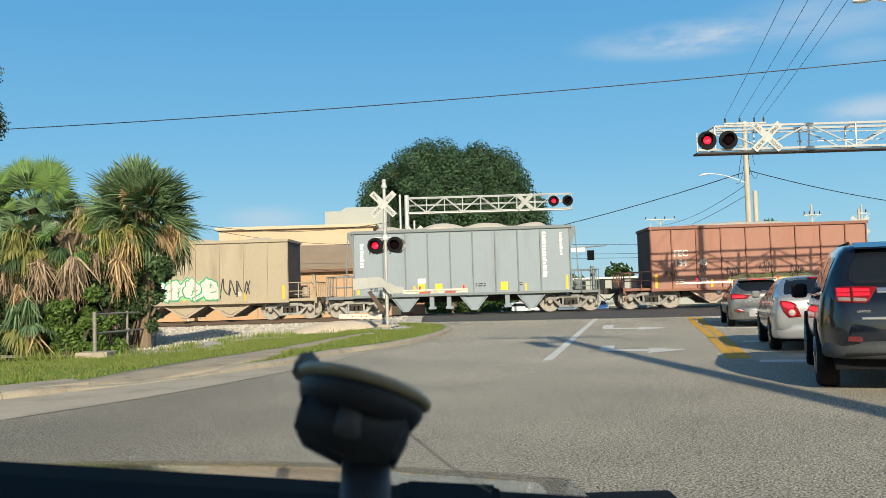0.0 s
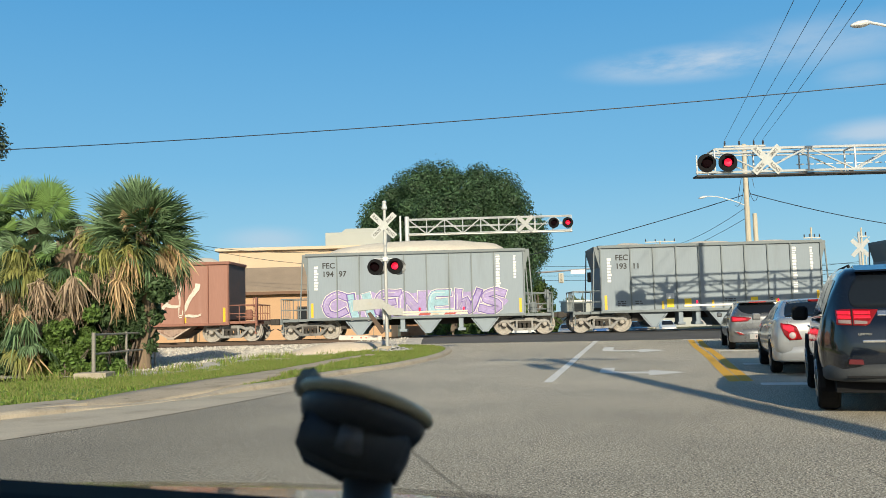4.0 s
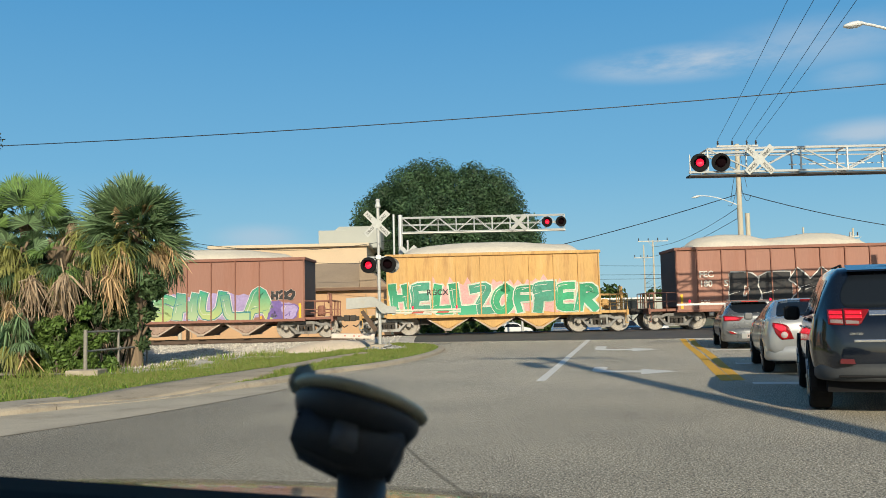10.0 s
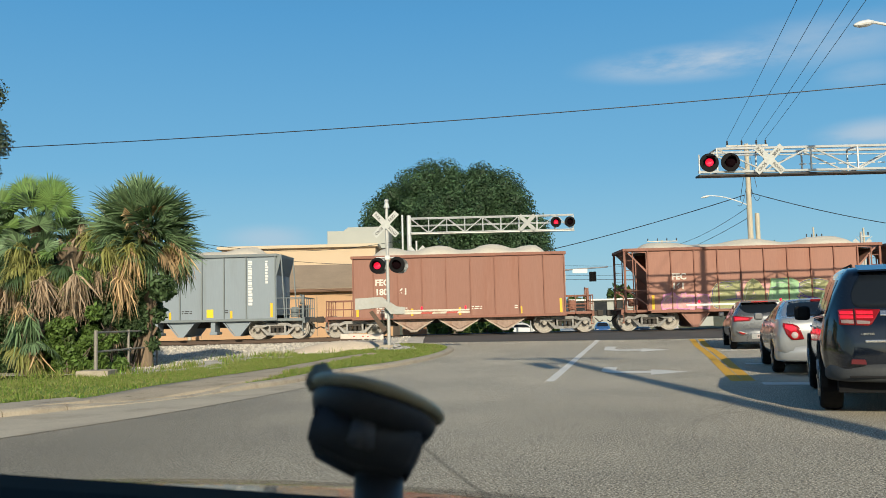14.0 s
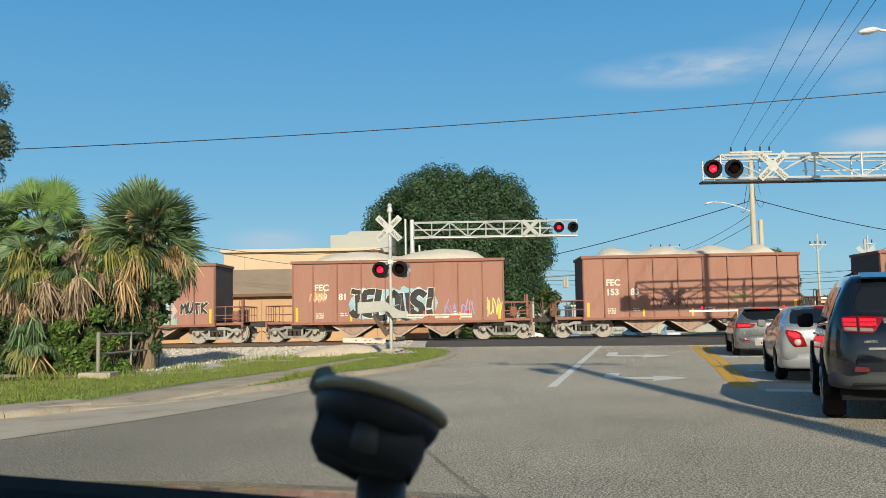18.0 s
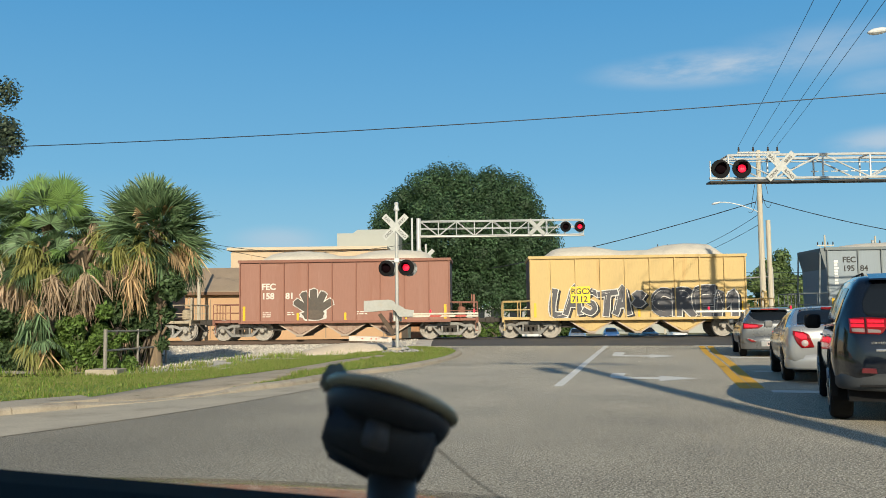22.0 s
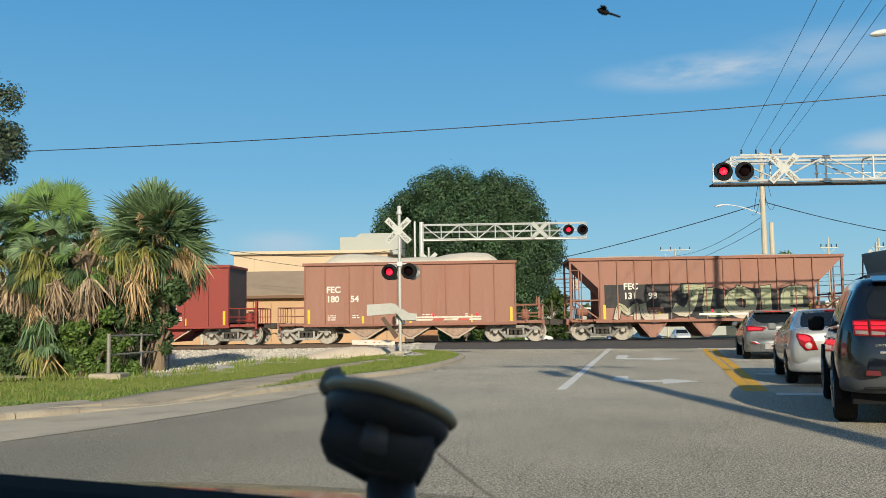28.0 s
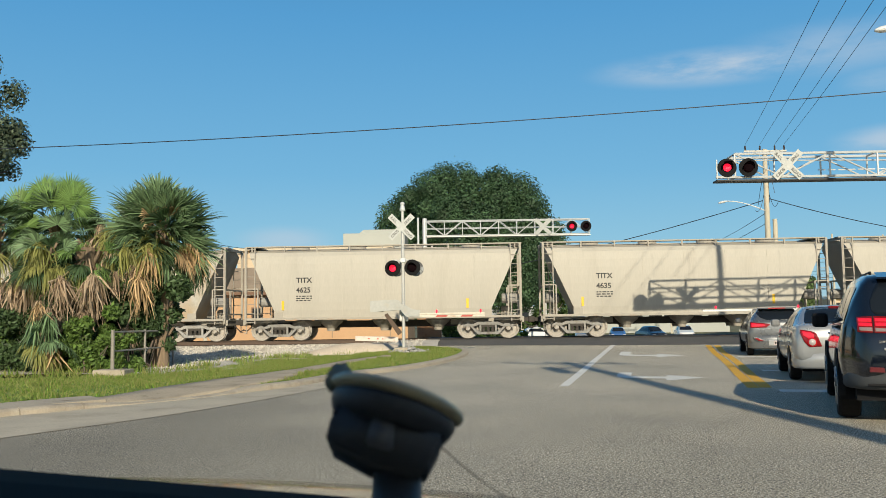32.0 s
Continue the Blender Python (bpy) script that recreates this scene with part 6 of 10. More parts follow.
    scrawl(c, 3.9, 4.5, 1.0, 1.9, S_YELLOW, 3, 127, 0.05)
    c = put(25, "A", "FEC", ("153", "83"), "oxide-red hopper car with a thin dark scrawl", (0.4, 4))
    scrawl(c, -1.7, 0.1, 1.25, 1.8, spray("dull_umber", (0.10, 0.06, 0.05)), 5, 26, 0.035)
    scrawl(c, 1.7, 2.5, 1.5, 1.95, S_OLIVE, 4, 326, 0.03)
    c = put(26, "A", "FEC", ("154", "39"), "oxide-red hopper car with dark teal letters rimmed cream", (0.38, 2))
    mural(c, -1.9, 3.5, 0.9, 1.95, [fade("sea_fade", (0.02, 0.10, 0.13), (0.30, 0.50, 0.46)), fade("reef_fade", (0.03, 0.12, 0.14), (0.16, 0.42, 0.42))], S_BLACK, 6, 27, 0.32, back=S_TEAL, halo=S_YELLOW, edge=0.03, word="HIVER", gloss=S_PALEBLUE)
    mural(c, -1.9, 2.3, 2.1, 2.75, [mat("ghost_paint", (0.36, 0.20, 0.15), 0.8)], mat("ghost_paint", (0.36, 0.20, 0.15)), 5, 28, 0.2, gloss=mat("ghost_paint", (0.36, 0.20, 0.15)))
    c = put(27, "A", "FEC", ("154", "18"), "oxide-red hopper car with large pale pink block letters", (0.25, 2))
    mural(c, -1.6, 2.8, 0.9, 2.3, [spray("shell", (0.66, 0.54, 0.44))], spray("rust_line", (0.22, 0.09, 0.06)), 5, 29, 0.42, word="TABUE", edge=0.034, halo=S_WHITE)
    scrawl(c, 3.1, 3.9, 1.1, 1.7, S_PINK, 4, 130, 0.03)
    scrawl(c, -2.9, -2.2, 1.2, 1.7, S_WHITE, 3, 131, 0.03)
    scrawl(c, -4.5, -3.9, 1.4, 1.9, S_BLUE, 3, 30, 0.04)
    scrawl(c, -4.5, -3.9, 2.0, 2.9, S_YELLOW, 2, 31, 0.06)
    c = put(28, "A", "FEC", ("1414", ""), "tan hopper car with thin black outline lettering", (0.3, 2), TAN, TAN, LETTER_B)
    shared("mark_board", lambda: plate_bm(0, 0.86, 0, 0.86), mat("pale_tan_patch", (0.50, 0.42, 0.31), 0.7, vary=0.1), "number_board", c, pose(-2.77, SIDE - 0.004, 1.28), "paler tan number patch")
    for ob in c.children:
        if ob.name.startswith(("reporting_mark", "car_number")):
            ob.matrix_basis = Matrix.Translation((0.95, 0, -0.43)) @ ob.matrix_basis
    mural(c, -2.0, 0.15, 1.08, 1.68, [TAN], LETTER_B, 6, 32, 0.3, word="SETSKO", edge=0.012, gloss=TAN)
    mural(c, 0.95, 1.75, 1.25, 1.8, [TAN], LETTER_B, 3, 33, 0.26, word="OHL", edge=0.012, gloss=TAN)
    for e in (-1, 1):       # diagonal braces across the end panels
        shared(("brace", e), lambda: rod_bm((e * 4.55, 0, 3.42), (e * 3.75, 0, 2.25), 0.03, True), GREY_DARK, "side_brace", c, pose(0, SIDE - 0.02, 0))
    c = put(29, "A", "FEC", ("158", "81"), "oxide-red hopper car with a grey hand-shaped painting", (0.35, 2))
    petals(c, -1.35, 1.05)
    c = put(30, "A", "", None, "faded yellow hopper car with black letters rimmed white", (0.45, 2), YELLOW_CAR, YELLOW_CAR)
    mural(c, -3.8, 0.4, 0.9, 2.25, [spray("grey", (0.10, 0.10, 0.11))], S_WHITE, 5, 35, 0.34, word="LASTA*", edge=0.04, shade=S_BLACK)
    mural(c, 0.6, 4.2, 0.9, 2.15, [spray("grey", (0.10, 0.10, 0.11))], S_WHITE, 4, 36, 0.36, word="GREM", edge=0.04, shade=S_BLACK)
    shared("number_board", lambda: plate_bm(0, 0.85, 0, 0.72), LABEL_Y, "number_board", c, pose(-2.9, SIDE - 0.045, 1.5))
    text_part("reporting_mark", "RGCX", 0.34, LETTER_B, c, pose(-2.88, SIDE - 0.056, 1.9, 90))
    text_part("car_number", "7112", 0.34, LETTER_B, c, pose(-2.85, SIDE - 0.056, 1.56, 90))
    c = put(31, "B", "FEC", ("195", "84"), "grey hopper car with bright cyan letters", (0.2, 1))
    mural(c, -1.6, 2.3, 0.95, 2.1, [S_CYAN], S_BLACK, 4, 37, 0.44, back=S_CYAN, halo=S_WHITE, edge=0.018, word="SMOU", spikes=1)
    c = put(32, "A", "FEC", ("180", "52"), "oxide-red hopper car with a row of thin black tags", (0.4, 2))
    for k in range(4):
        scrawl(c, -2.1 + 1.15 * k, -1.4 + 1.15 * k, 1.25 + 0.1 * (k % 2), 1.75 + 0.15 * (k % 3), LETTER_B, 3, 300 + k, 0.03)
    c = put(33, "C", "FEC", ("131", ""), "sloped-end hopper car with black letters rimmed white", (0.16, 2))
    mural(c, -2.2, 3.6, 0.9, 2.15, [spray("grey", (0.10, 0.10, 0.11))], S_WHITE, 5, 38, 0.4, word="UTSMK", edge=0.035, shade=S_BLACK)
    c = put(34, "B", "", None, "grey hopper car with silver outlined letters", (0.14, 2))
    mural(c, -2.2, 3.4, 0.95, 2.1, [spray("dull_silver", (0.36, 0.38, 0.39))], S_BLACK, 5, 39, 0.34, edge=0.014, halo=S_SILVER, word="MENUS")
    put(35, "C", "FEC", ("132", "24"), "oxide-red hopper car with sloped ends", (0.26, 1))
    c = put(36, "A", "FEC", ("155", "27"), "dark red hopper car with pale pink letters outlined black", (0.2, 1), RED_CAR, RED_CAR)
    mural(c, -2.6, 2.2, 0.92, 2.25, [spray("blush", (0.72, 0.52, 0.46)), S_PINK], S_BLACK, 5, 41, 0.4, back=S_PALEBLUE, halo=S_WHITE, edge=0.04)
    put(37, "A", "FEC", ("180", "54"), LB, (0.42, 2))
    c = put(38, "C", "FEC", ("131", "98"), "sloped-end hopper car with olive block letters on black", (0.1, 2))
    shared("black_patch", lambda: plate_bm(0, 2.9, 0, 1.0, 0.004), S_BLACK, "painted_patch", c, pose(-4.35, SIDE + 0.004, 1.4), "black paint patch behind the number")
    mural(c, -1.8, 4.3, 0.92, 2.15, [S_BLACK], S_BLACK, 6, 42, 0.7, back=S_BLACK, gloss=S_BLACK)
    olive = fade("olive_fade", (0.56, 0.46, 0.38), (0.36, 0.37, 0.23), 0.9, 1.5)
    mural(c, -3.9, -1.8, 0.9, 1.55, [olive], S_BLACK, 2, 45, 0.4, word="ML", edge=0.04, gloss=S_BLACK).matrix_basis = pose(0, -HALF_W + 0.042, 0)
    mural(c, -1.35, 4.25, 0.95, 2.25, [olive, spray("moss", (0.33, 0.35, 0.21))], S_BLACK, 5, 43, 0.36, word="JLOIE", edge=0.045, gloss=S_BLACK).matrix_basis = pose(0, -HALF_W + 0.04, 0)
    c = put(39, "B", "FEC", ("195", "48"), "grey hopper car with pink letters and yellow bursts", (0.3, 2))
    mural(c, -2.65, 2.5, 0.95, 2.0, [fade("rose_fade", (0.42, 0.12, 0.25), (0.70, 0.42, 0.55)), fade("orchid_fade", (0.46, 0.15, 0.28), (0.66, 0.36, 0.50))], spray("dark_plum", (0.07, 0.03, 0.05)), 6, 44, 0.4, back=S_YELLOW, spikes=11, edge=0.036, halo=S_PINK, word="JELOUS")
    sky = spray("sky", (0.07, 0.24, 0.44))
    mural(c, -3.85, -3.0, 1.32, 1.85, [sky], sky, 3, 46, 0.24, word="KTD", halo=spray("sky_pale", (0.50, 0.62, 0.66)), edge=0.016, gloss=sky)
    mural(c, 2.6, 3.65, 1.35, 1.85, [sky], sky, 3, 47, 0.24, word="TOP", halo=spray("sky_pale", (0.50, 0.62, 0.66)), edge=0.016, gloss=sky)
    for k, (i, p, w, nmb, pt) in enumerate(((40, CREAM_DIRTY, "", "", False), (41, CREAM_DIRTY, "", "", True), (42, CREAM, "TITX", "4625", False), (43, CREAM, "TITX", "4635", False), (44, CREAM, "TITX", "4630", False))):
        CARS.append(covered_car(U0[i], p, w, nmb, "rust-streaked cream covered hopper car" if k < 2 else "cream covered hopper car with sloped ends", 200 + i, pt))


build_train()


# ---- crossing signals ----
LENS_COVERS = []       # added covers (shutter, side): 0 lights in the first half of the cycle, 1 in the second


def signal_light(parent, at, side):
    """A round red flasher: black backing disc, hood, lens and an added shutter that hides the glow."""
    bm = bmesh.new()
    lathe(bm, [(0.0001, 0.02), (0.30, 0.02), (0.305, 0.0), (0.30, -0.02), (0.16, -0.03), (0.16, 0.0)], axis="y", seg=28, cap=False)
    lathe(bm, [(0.15, 0.02), (0.13, 0.16), (0.0001, 0.18)], axis="y", seg=16, cap=False)
    b = part("backing_disc", bm, BLACK, parent, at=at)
    bm = bmesh.new()
    pts = []
    for k in range(17):
        a = radians(-20 + 220 * k / 16)
        pts.append((math.cos(a), math.sin(a)))
    ins, outs = [], []
    for c, s in pts:
        reach = -0.30 * (0.45 + 0.55 * max(0, s))
        outs.append((bm.verts.new((0.165 * c, 0, 0.165 * s)), bm.verts.new((0.175 * c, reach, 0.175 * s))))
    for (a, b1), (c, d) in zip(outs, outs[1:]):
        bm.faces.new((a, b1, d, c))
    bmesh.ops.solidify(bm, geom=bm.faces[:], thickness=0.006)
    part("hood", bm, BLACK, b)
    bm = bmesh.new()
    lathe(bm, [(0.132, -0.03), (0.11, -0.055), (0.06, -0.068), (0.0001, -0.072)], axis="y", seg=20, cap=False)
    part("lens", bm, LIT, b, "glowing red lens")
    # made-up cover: the lens always glows, this hides it to look switched off
    bm = bmesh.new()
    lathe(bm, [(0.156, -0.004), (0.12, -0.028), (0.06, -0.04), (0.0001, -0.044), (0.06, -0.030), (0.12, -0.018), (0.150, 0.004)], (0, 0, -0.158), axis="y", seg=20, cap=False)
    s = part("shutter", bm, DARKLENS, b, "added dark red cover that hides the lit lens", at=pose(0, -0.085, 0.158))
    LENS_COVERS.append((s, side))
    return b


def crossbuck(parent, at, words=True, size=1.22, back=False):
    """Two crossed white blades with the warning words."""
    mid = None
    for k, (ang, w) in enumerate(((45, "RAIL  ROAD"), (-45, "CROS  SING"))):
        bm = bmesh.new()
        box(bm, -size / 2, size / 2, -0.004 - 0.006 * k, 0.004 - 0.006 * k, -0.115, 0.115, 0.003)
        m = at @ pose(0, 0, 0, 0, ang, 0)
        bl = part("blade", bm, mat("sign_back", (0.30, 0.31, 0.30), 0.5, 0.2, vary=0.12, grain=8) if back else mat("sign_white", (0.47, 0.48, 0.46), 0.5, vary=0.12, grain=8), parent, "grey back of a crossbuck blade" if back else "white reflective crossbuck blade", at=m)
        if words:
            a, b = w.split()
            for word, x in ((a, -0.54), (b, 0.17)):
                text_part("lettering", word, 0.14, mat("faded_black_ink", (0.17, 0.17, 0.165), 0.6, vary=0.2), bl, pose(x, -0.0145 - 0.006 * k, -0.05, 90), 1.0)


def near_signal():
    s = thing("crossing_signal", "galvanised crossing mast with crossbuck, red flashers and gate", "railway signal", pose(-1.944, 29.7, 0.215) @ Matrix.Scale(0.9, 4))
    z0 = -0.095
    bm = bmesh.new()
    tube(bm, (0, 0, 0), (0, 0, 5.35 + z0), 0.065, 0.06, 14)
    part("mast", bm, GALV, s, smooth=False)
    bm = bmesh.new()
    lathe(bm, [(0.10, 0), (0.11, 0.05), (0.09, 0.12), (0.07, 0.2), (0.085, 0.28), (0.06, 0.33)], (0, 0, 5.3 + z0), seg=12)
    part("bell", bm, WHITEMETAL, s, "pale cast bell on the mast top")
    crossbuck(s, pose(-0.04, -0.10, 4.68 + z0))
    bm = bmesh.new()
    tube(bm, (-0.42, 0, 3.42 + z0), (0.42, 0, 3.42 + z0), 0.03, seg=8)
    for x in (-0.37, 0.37):
        tube(bm, (x, 0.0, 3.42 + z0), (x, 0.0, 3.3 + z0), 0.04, seg=8)
    box(bm, -0.1, 0.1, -0.09, 0.09, 3.33 + z0, 3.5 + z0, 0.02)
    part("crossarm", bm, WHITEMETAL, s)
    signal_light(s, pose(-0.38, -0.12, 3.12 + z0, 0, 0, -6), 0)
    signal_light(s, pose(0.36, -0.12, 3.14 + z0, 0, 0, -6), 1)
    for x in (-0.28, 0.47):      # the pair that faces the far side of the tracks
        bm = bmesh.new()
        lathe(bm, [(0.0001, 0.14), (0.10, 0.14), (0.15, 0.20), (0.16, 0.30), (0.29, 0.31), (0.295, 0.33), (0.29, 0.345), (0.0001, 0.345)], (x, 0, 3.12 + z0), axis="y", seg=24, cap=False)
        part("rear_lamp", bm, mat("weathered_lamp_back", (0.30, 0.31, 0.32), 0.6, 0.1, vary=0.2, spots=((0.06, 0.06, 0.06), 4.0, 0.45, 0.6)), s, "grey back of the far-facing lamp")
    bm = bmesh.new()
    box(bm, -0.16, 0.16, 0.08, 0.36, 1.12 + z0, 1.55 + z0, 0.03)
    drive = part("gate_drive", bm, GALV, s, "grey gate mechanism box")
    bm = bmesh.new()
    prism(bm, [(-0.72, 1.38 + z0), (-0.60, 1.44 + z0), (-0.06, 0.72 + z0), (-0.20, 0.60 + z0)], "y", -0.12, 0.04)
    part("brace", bm, mat("rusty_brace", (0.11, 0.075, 0.055), 0.85, vary=0.25), drive, "rusty brown brace plate")
    GATE_W = mat("gate_white", (0.42, 0.415, 0.39), 0.5, vary=0.1, grain=12, spots=((0.4, 0.36, 0.3), 3.0, 0.55, 0.8))
    for y, xo in ((-0.30, 0.0), (0.36, 0.06)):
        bm = bmesh.new()
        prism(bm, [(-1.22 + xo, 1.60), (-1.22 + xo, 2.02), (-0.30 + xo, 2.06), (0.30, 1.70), (0.62, 1.66), (0.62, 1.42), (0.10, 1.42), (-0.10, 1.68)], "y", y - 0.02, y + 0.02)
        part("counterweight_arm", bm, GATE_W, s, "white painted counterweight plate", at=pose(0, 0, -0.12 + z0))
    bm = bmesh.new()
    box(bm, -1.2, -0.75, -0.28, 0.34, 1.5 + z0, 1.85 + z0, 0.02)
    part("counterweight", bm, GATE_W, s)
    bm = bmesh.new()
    box(bm, 0.25, 3.05, -0.06, 0.0, 1.27 + z0, 1.345 + z0, 0.01)
    box(bm, 0.25, 3.05, -0.03, 0.03, 1.365 + z0, 1.43 + z0, 0.01)
    arm = part("gate_arm", bm, mat("gate_cream", (0.66, 0.60, 0.50), 0.6, vary=0.12, grain=9, spots=((0.50, 0.36, 0.25), 3.0, 0.55, 0.75)), s, "lowered white gate arm with red bands")
    RED = mat("gate_red", (0.46, 0.07, 0.05), 0.45, vary=0.1)
    for x in (1.2, 2.15):
        bm = bmesh.new()
        prism(bm, [(x, 1.272 + z0), (x + 0.42, 1.272 + z0), (x + 0.48, 1.343 + z0), (x + 0.06, 1.343 + z0)], "y", -0.065, -0.058)
        part("red_band", bm, RED, arm)
    for x in (1.25, 2.9):
        bm = bmesh.new()
        lathe(bm, [(0.02, 1.42), (0.035, 1.45), (0.035, 1.52), (0.015, 1.55)], (x, -0.03, z0), seg=10)
        part("arm_lamp", bm, LIT, arm, "small lit red lamp")
    bm = bmesh.new()
    box(bm, -0.35, 0.35, -0.35, 0.35, -0.35, 0.06, 0.03)
    part("footing", bm, CONCRETE, s)


def truss(bm, x0, x1, z0, z1, y, n, r):
    """A flat lattice girder in the x-z plane."""
    tube(bm, (x0, y, z1), (x1, y, z1), r, seg=6)
    tube(bm, (x0, y, z0), (x1, y, z0), r, seg=6)
    for k in range(n + 1):
        x = x0 + (x1 - x0) * k / n
        tube(bm, (x, y, z0), (x, y, z1), r * 0.7, seg=6)
        if k < n:
            xn = x0 + (x1 - x0) * (k + 1) / n
            a, b = (z0, z1) if k % 2 else (z1, z0)
            tube(bm, (x, y, a), (xn, y, b), r * 0.6, seg=6)


def far_signal():
    gz = ground_z(-2.1, 50)
    s = thing("cantilever_signal", "white lattice cantilever with crossbucks and red flashers beyond the track", "railway signal", pose(-2.1, 50.0, gz))
    z = -gz
    for x, top in ((-0.28, 6.95), (0.10, 6.9)):
        bm = bmesh.new()
        tube(bm, (x, 0, 0), (x, 0, top + z), 0.13 if x > 0 else 0.06, seg=12)
        part("post", bm, WHITEMETAL, s)
    for y in (-0.25, 0.25):
        bm = bmesh.new()
        truss(bm, 0.2, 9.5, 5.88 + z, 6.72 + z, y, 9, 0.035)
        tube(bm, (0.2, y, 6.3 + z), (9.5, y, 6.3 + z), 0.02, seg=5)
        part("truss", bm, WHITEMETAL, s)
    bm = bmesh.new()
    box(bm, 0.2, 9.55, -0.24, 0.24, 5.80 + z, 5.84 + z)
    part("walkway", bm, GALV, s)
    crossbuck(s, pose(6.85, -0.32, 6.3 + z), words=False, back=True)
    signal_light(s, pose(8.48, -0.35, 6.3 + z), 0)
    signal_light(s, pose(9.28, -0.35, 6.3 + z), 1)
    bm = bmesh.new()
    tube(bm, (0.52, -0.5, 0), (0.52, -0.5, 5.4 + z), 0.06, seg=10)
    part("mast", bm, GALV, s)
    crossbuck(s, pose(0.52, -0.6, 4.62 + z), words=False)
    bm = bmesh.new()
    box(bm, 0.2, 0.85, -0.6, -0.58, 3.55 + z, 3.75 + z)
    part("sign_plate", bm, WHITE, s)
    bm = bmesh.new()
    tube(bm, (0.1, -0.5, 3.25 + z), (0.95, -0.5, 3.25 + z), 0.03, seg=6)
    part("crossarm", bm, GALV, s)
    signal_light(s, pose(0.08, -0.62, 2.98 + z), 0)
    signal_light(s, pose(0.88, -0.62, 2.98 + z), 1)
    bm = bmesh.new()
    box(bm, -0.35, 1.0, -0.9, 0.4, 0.0, 1.35, 0.02)
    part("equipment_box", bm, mat("rusty_box", (0.42, 0.22, 0.11), 0.8, spots=((0.3, 0.12, 0.05), 4, 0.5, 0.7)), s, "rust-stained equipment box")


def near_gantry():
    s = thing("overhead_signal_gantry", "white lattice signal gantry over the road with red flashers", "railway signal", pose(8.4, 28.5, 0))
    for y in (0.0, 0.75):
        bm = bmesh.new()
        truss(bm, 0.62, 11.4, 5.68, 6.45, y, 7, 0.045)
        part("truss", bm, WHITEMETAL, s)
    bm = bmesh.new()
    for k in range(8):
        x = 0.62 + 10.78 * k / 7
        tube(bm, (x, 0, 6.45), (x, 0.75, 6.45), 0.03, seg=6)
        tube(bm, (x, 0, 5.68), (x, 0.75, 5.68), 0.03, seg=6)
    part("cross_ties", bm, WHITEMETAL, s)
    bm = bmesh.new()
    box(bm, 0.0, 11.4, -0.05, 0.42, 5.55, 5.61, 0.008)
    part("walkway", bm, mat("walkway_grating", (0.035, 0.035, 0.037), 0.6, 0.2, vary=0.2), s, "dark steel walkway grating")
    bm = bmesh.new()
    tube(bm, (0.0, -0.1, 5.62), (0.0, -0.1, 6.25), 0.025, seg=6)
    tube(bm, (-0.04, -0.1, 5.68), (0.62, -0.1, 5.68), 0.05, seg=6)
    tube(bm, (0.62, 0.05, 6.25), (11.4, 0.6, 6.2), 0.022, seg=6)
    part("lamp_bracket", bm, WHITEMETAL, s)
    bm = bmesh.new()
    for k in range(24):
        x = 3.6 + k * 0.33
        tube(bm, (x, 0.72, 6.0), (x + 0.24, 0.72, 6.0), 0.02, seg=5)
    part("conduit", bm, WHITE, s, "pale conduit along the girder")
    crossbuck(s, pose(2.3, -0.09, 6.06))
    signal_light(s, pose(0.31, -0.16, 5.98, 0, 0, -6), 0)
    signal_light(s, pose(1.00, -0.16, 5.98, 0, 0, -6), 1)
    bm = bmesh.new()
    tube(bm, (11.4, 0.375, 0), (11.4, 0.375, 7.1), 0.17, 0.15, 14)
    part("post", bm, WHITEMETAL, s)
    # its gate comes in from the post side, lowered
    bm = bmesh.new()
    box(bm, -0.72, 10.9, -0.45, -0.40, 1.325, 1.39, 0.01)
    arm = part("gate_arm", bm, WHITE, s, "lowered white gate arm with red bands")
    for k in range(6):
        bm = bmesh.new()
        x = 1.6 + 1.6 * k
        prism(bm, [(x, 1.327), (x + 0.42, 1.327), (x + 0.48, 1.388), (x + 0.06, 1.388)], "y", -0.456, -0.449)
        part("red_band", bm, MATS["gate_red"], arm)
    for x in (-0.3, 2.3, 5.2):
        bm = bmesh.new()
        lathe(bm, [(0.02, 1.42), (0.032, 1.435), (0.032, 1.485), (0.012, 1.51)], (x, -0.43, 0), seg=10)
        part("arm_lamp", bm, LIT, arm, "small lit red lamp")
    bm = bmesh.new()
    box(bm, 10.7, 11.2, -0.6, 0.1, 0.0, 1.6, 0.03)
    part("gate_drive", bm, GALV, s)


def far_mast():
    x, y = 21.94, 46.0
    s = thing("crossing_signal", "galvanised mast with a white crossbuck beyond the track", "railway signal", pose(x, y, ground_z(x, y)))
    bm = bmesh.new()
    tube(bm, (0, 0, 0), (0, 0, 4.9), 0.065, 0.06, 10)
    part("mast", bm, GALV, s)
    crossbuck(s, pose(0, -0.1, 4.17 - ground_z(x, y)), words=False)
    for k, dx in enumerate((-0.38, 0.38)):
        signal_light(s, pose(dx, -0.12, 2.8), k)
    bm = bmesh.new()
    tube(bm, (-0.42, 0, 3.08), (0.42, 0, 3.08), 0.03, seg=6)
    part("crossarm", bm, GALV, s)


near_signal()
far_mast()
far_signal()
near_gantry()


# ---- poles, lamps and wires ----
INSUL = mat("dark_insulator", (0.06, 0.05, 0.045), 0.35, vary=0.1)
LAMPGREY = mat("lamp_housing", (0.72, 0.72, 0.70), 0.4, 0.0, vary=0.08)


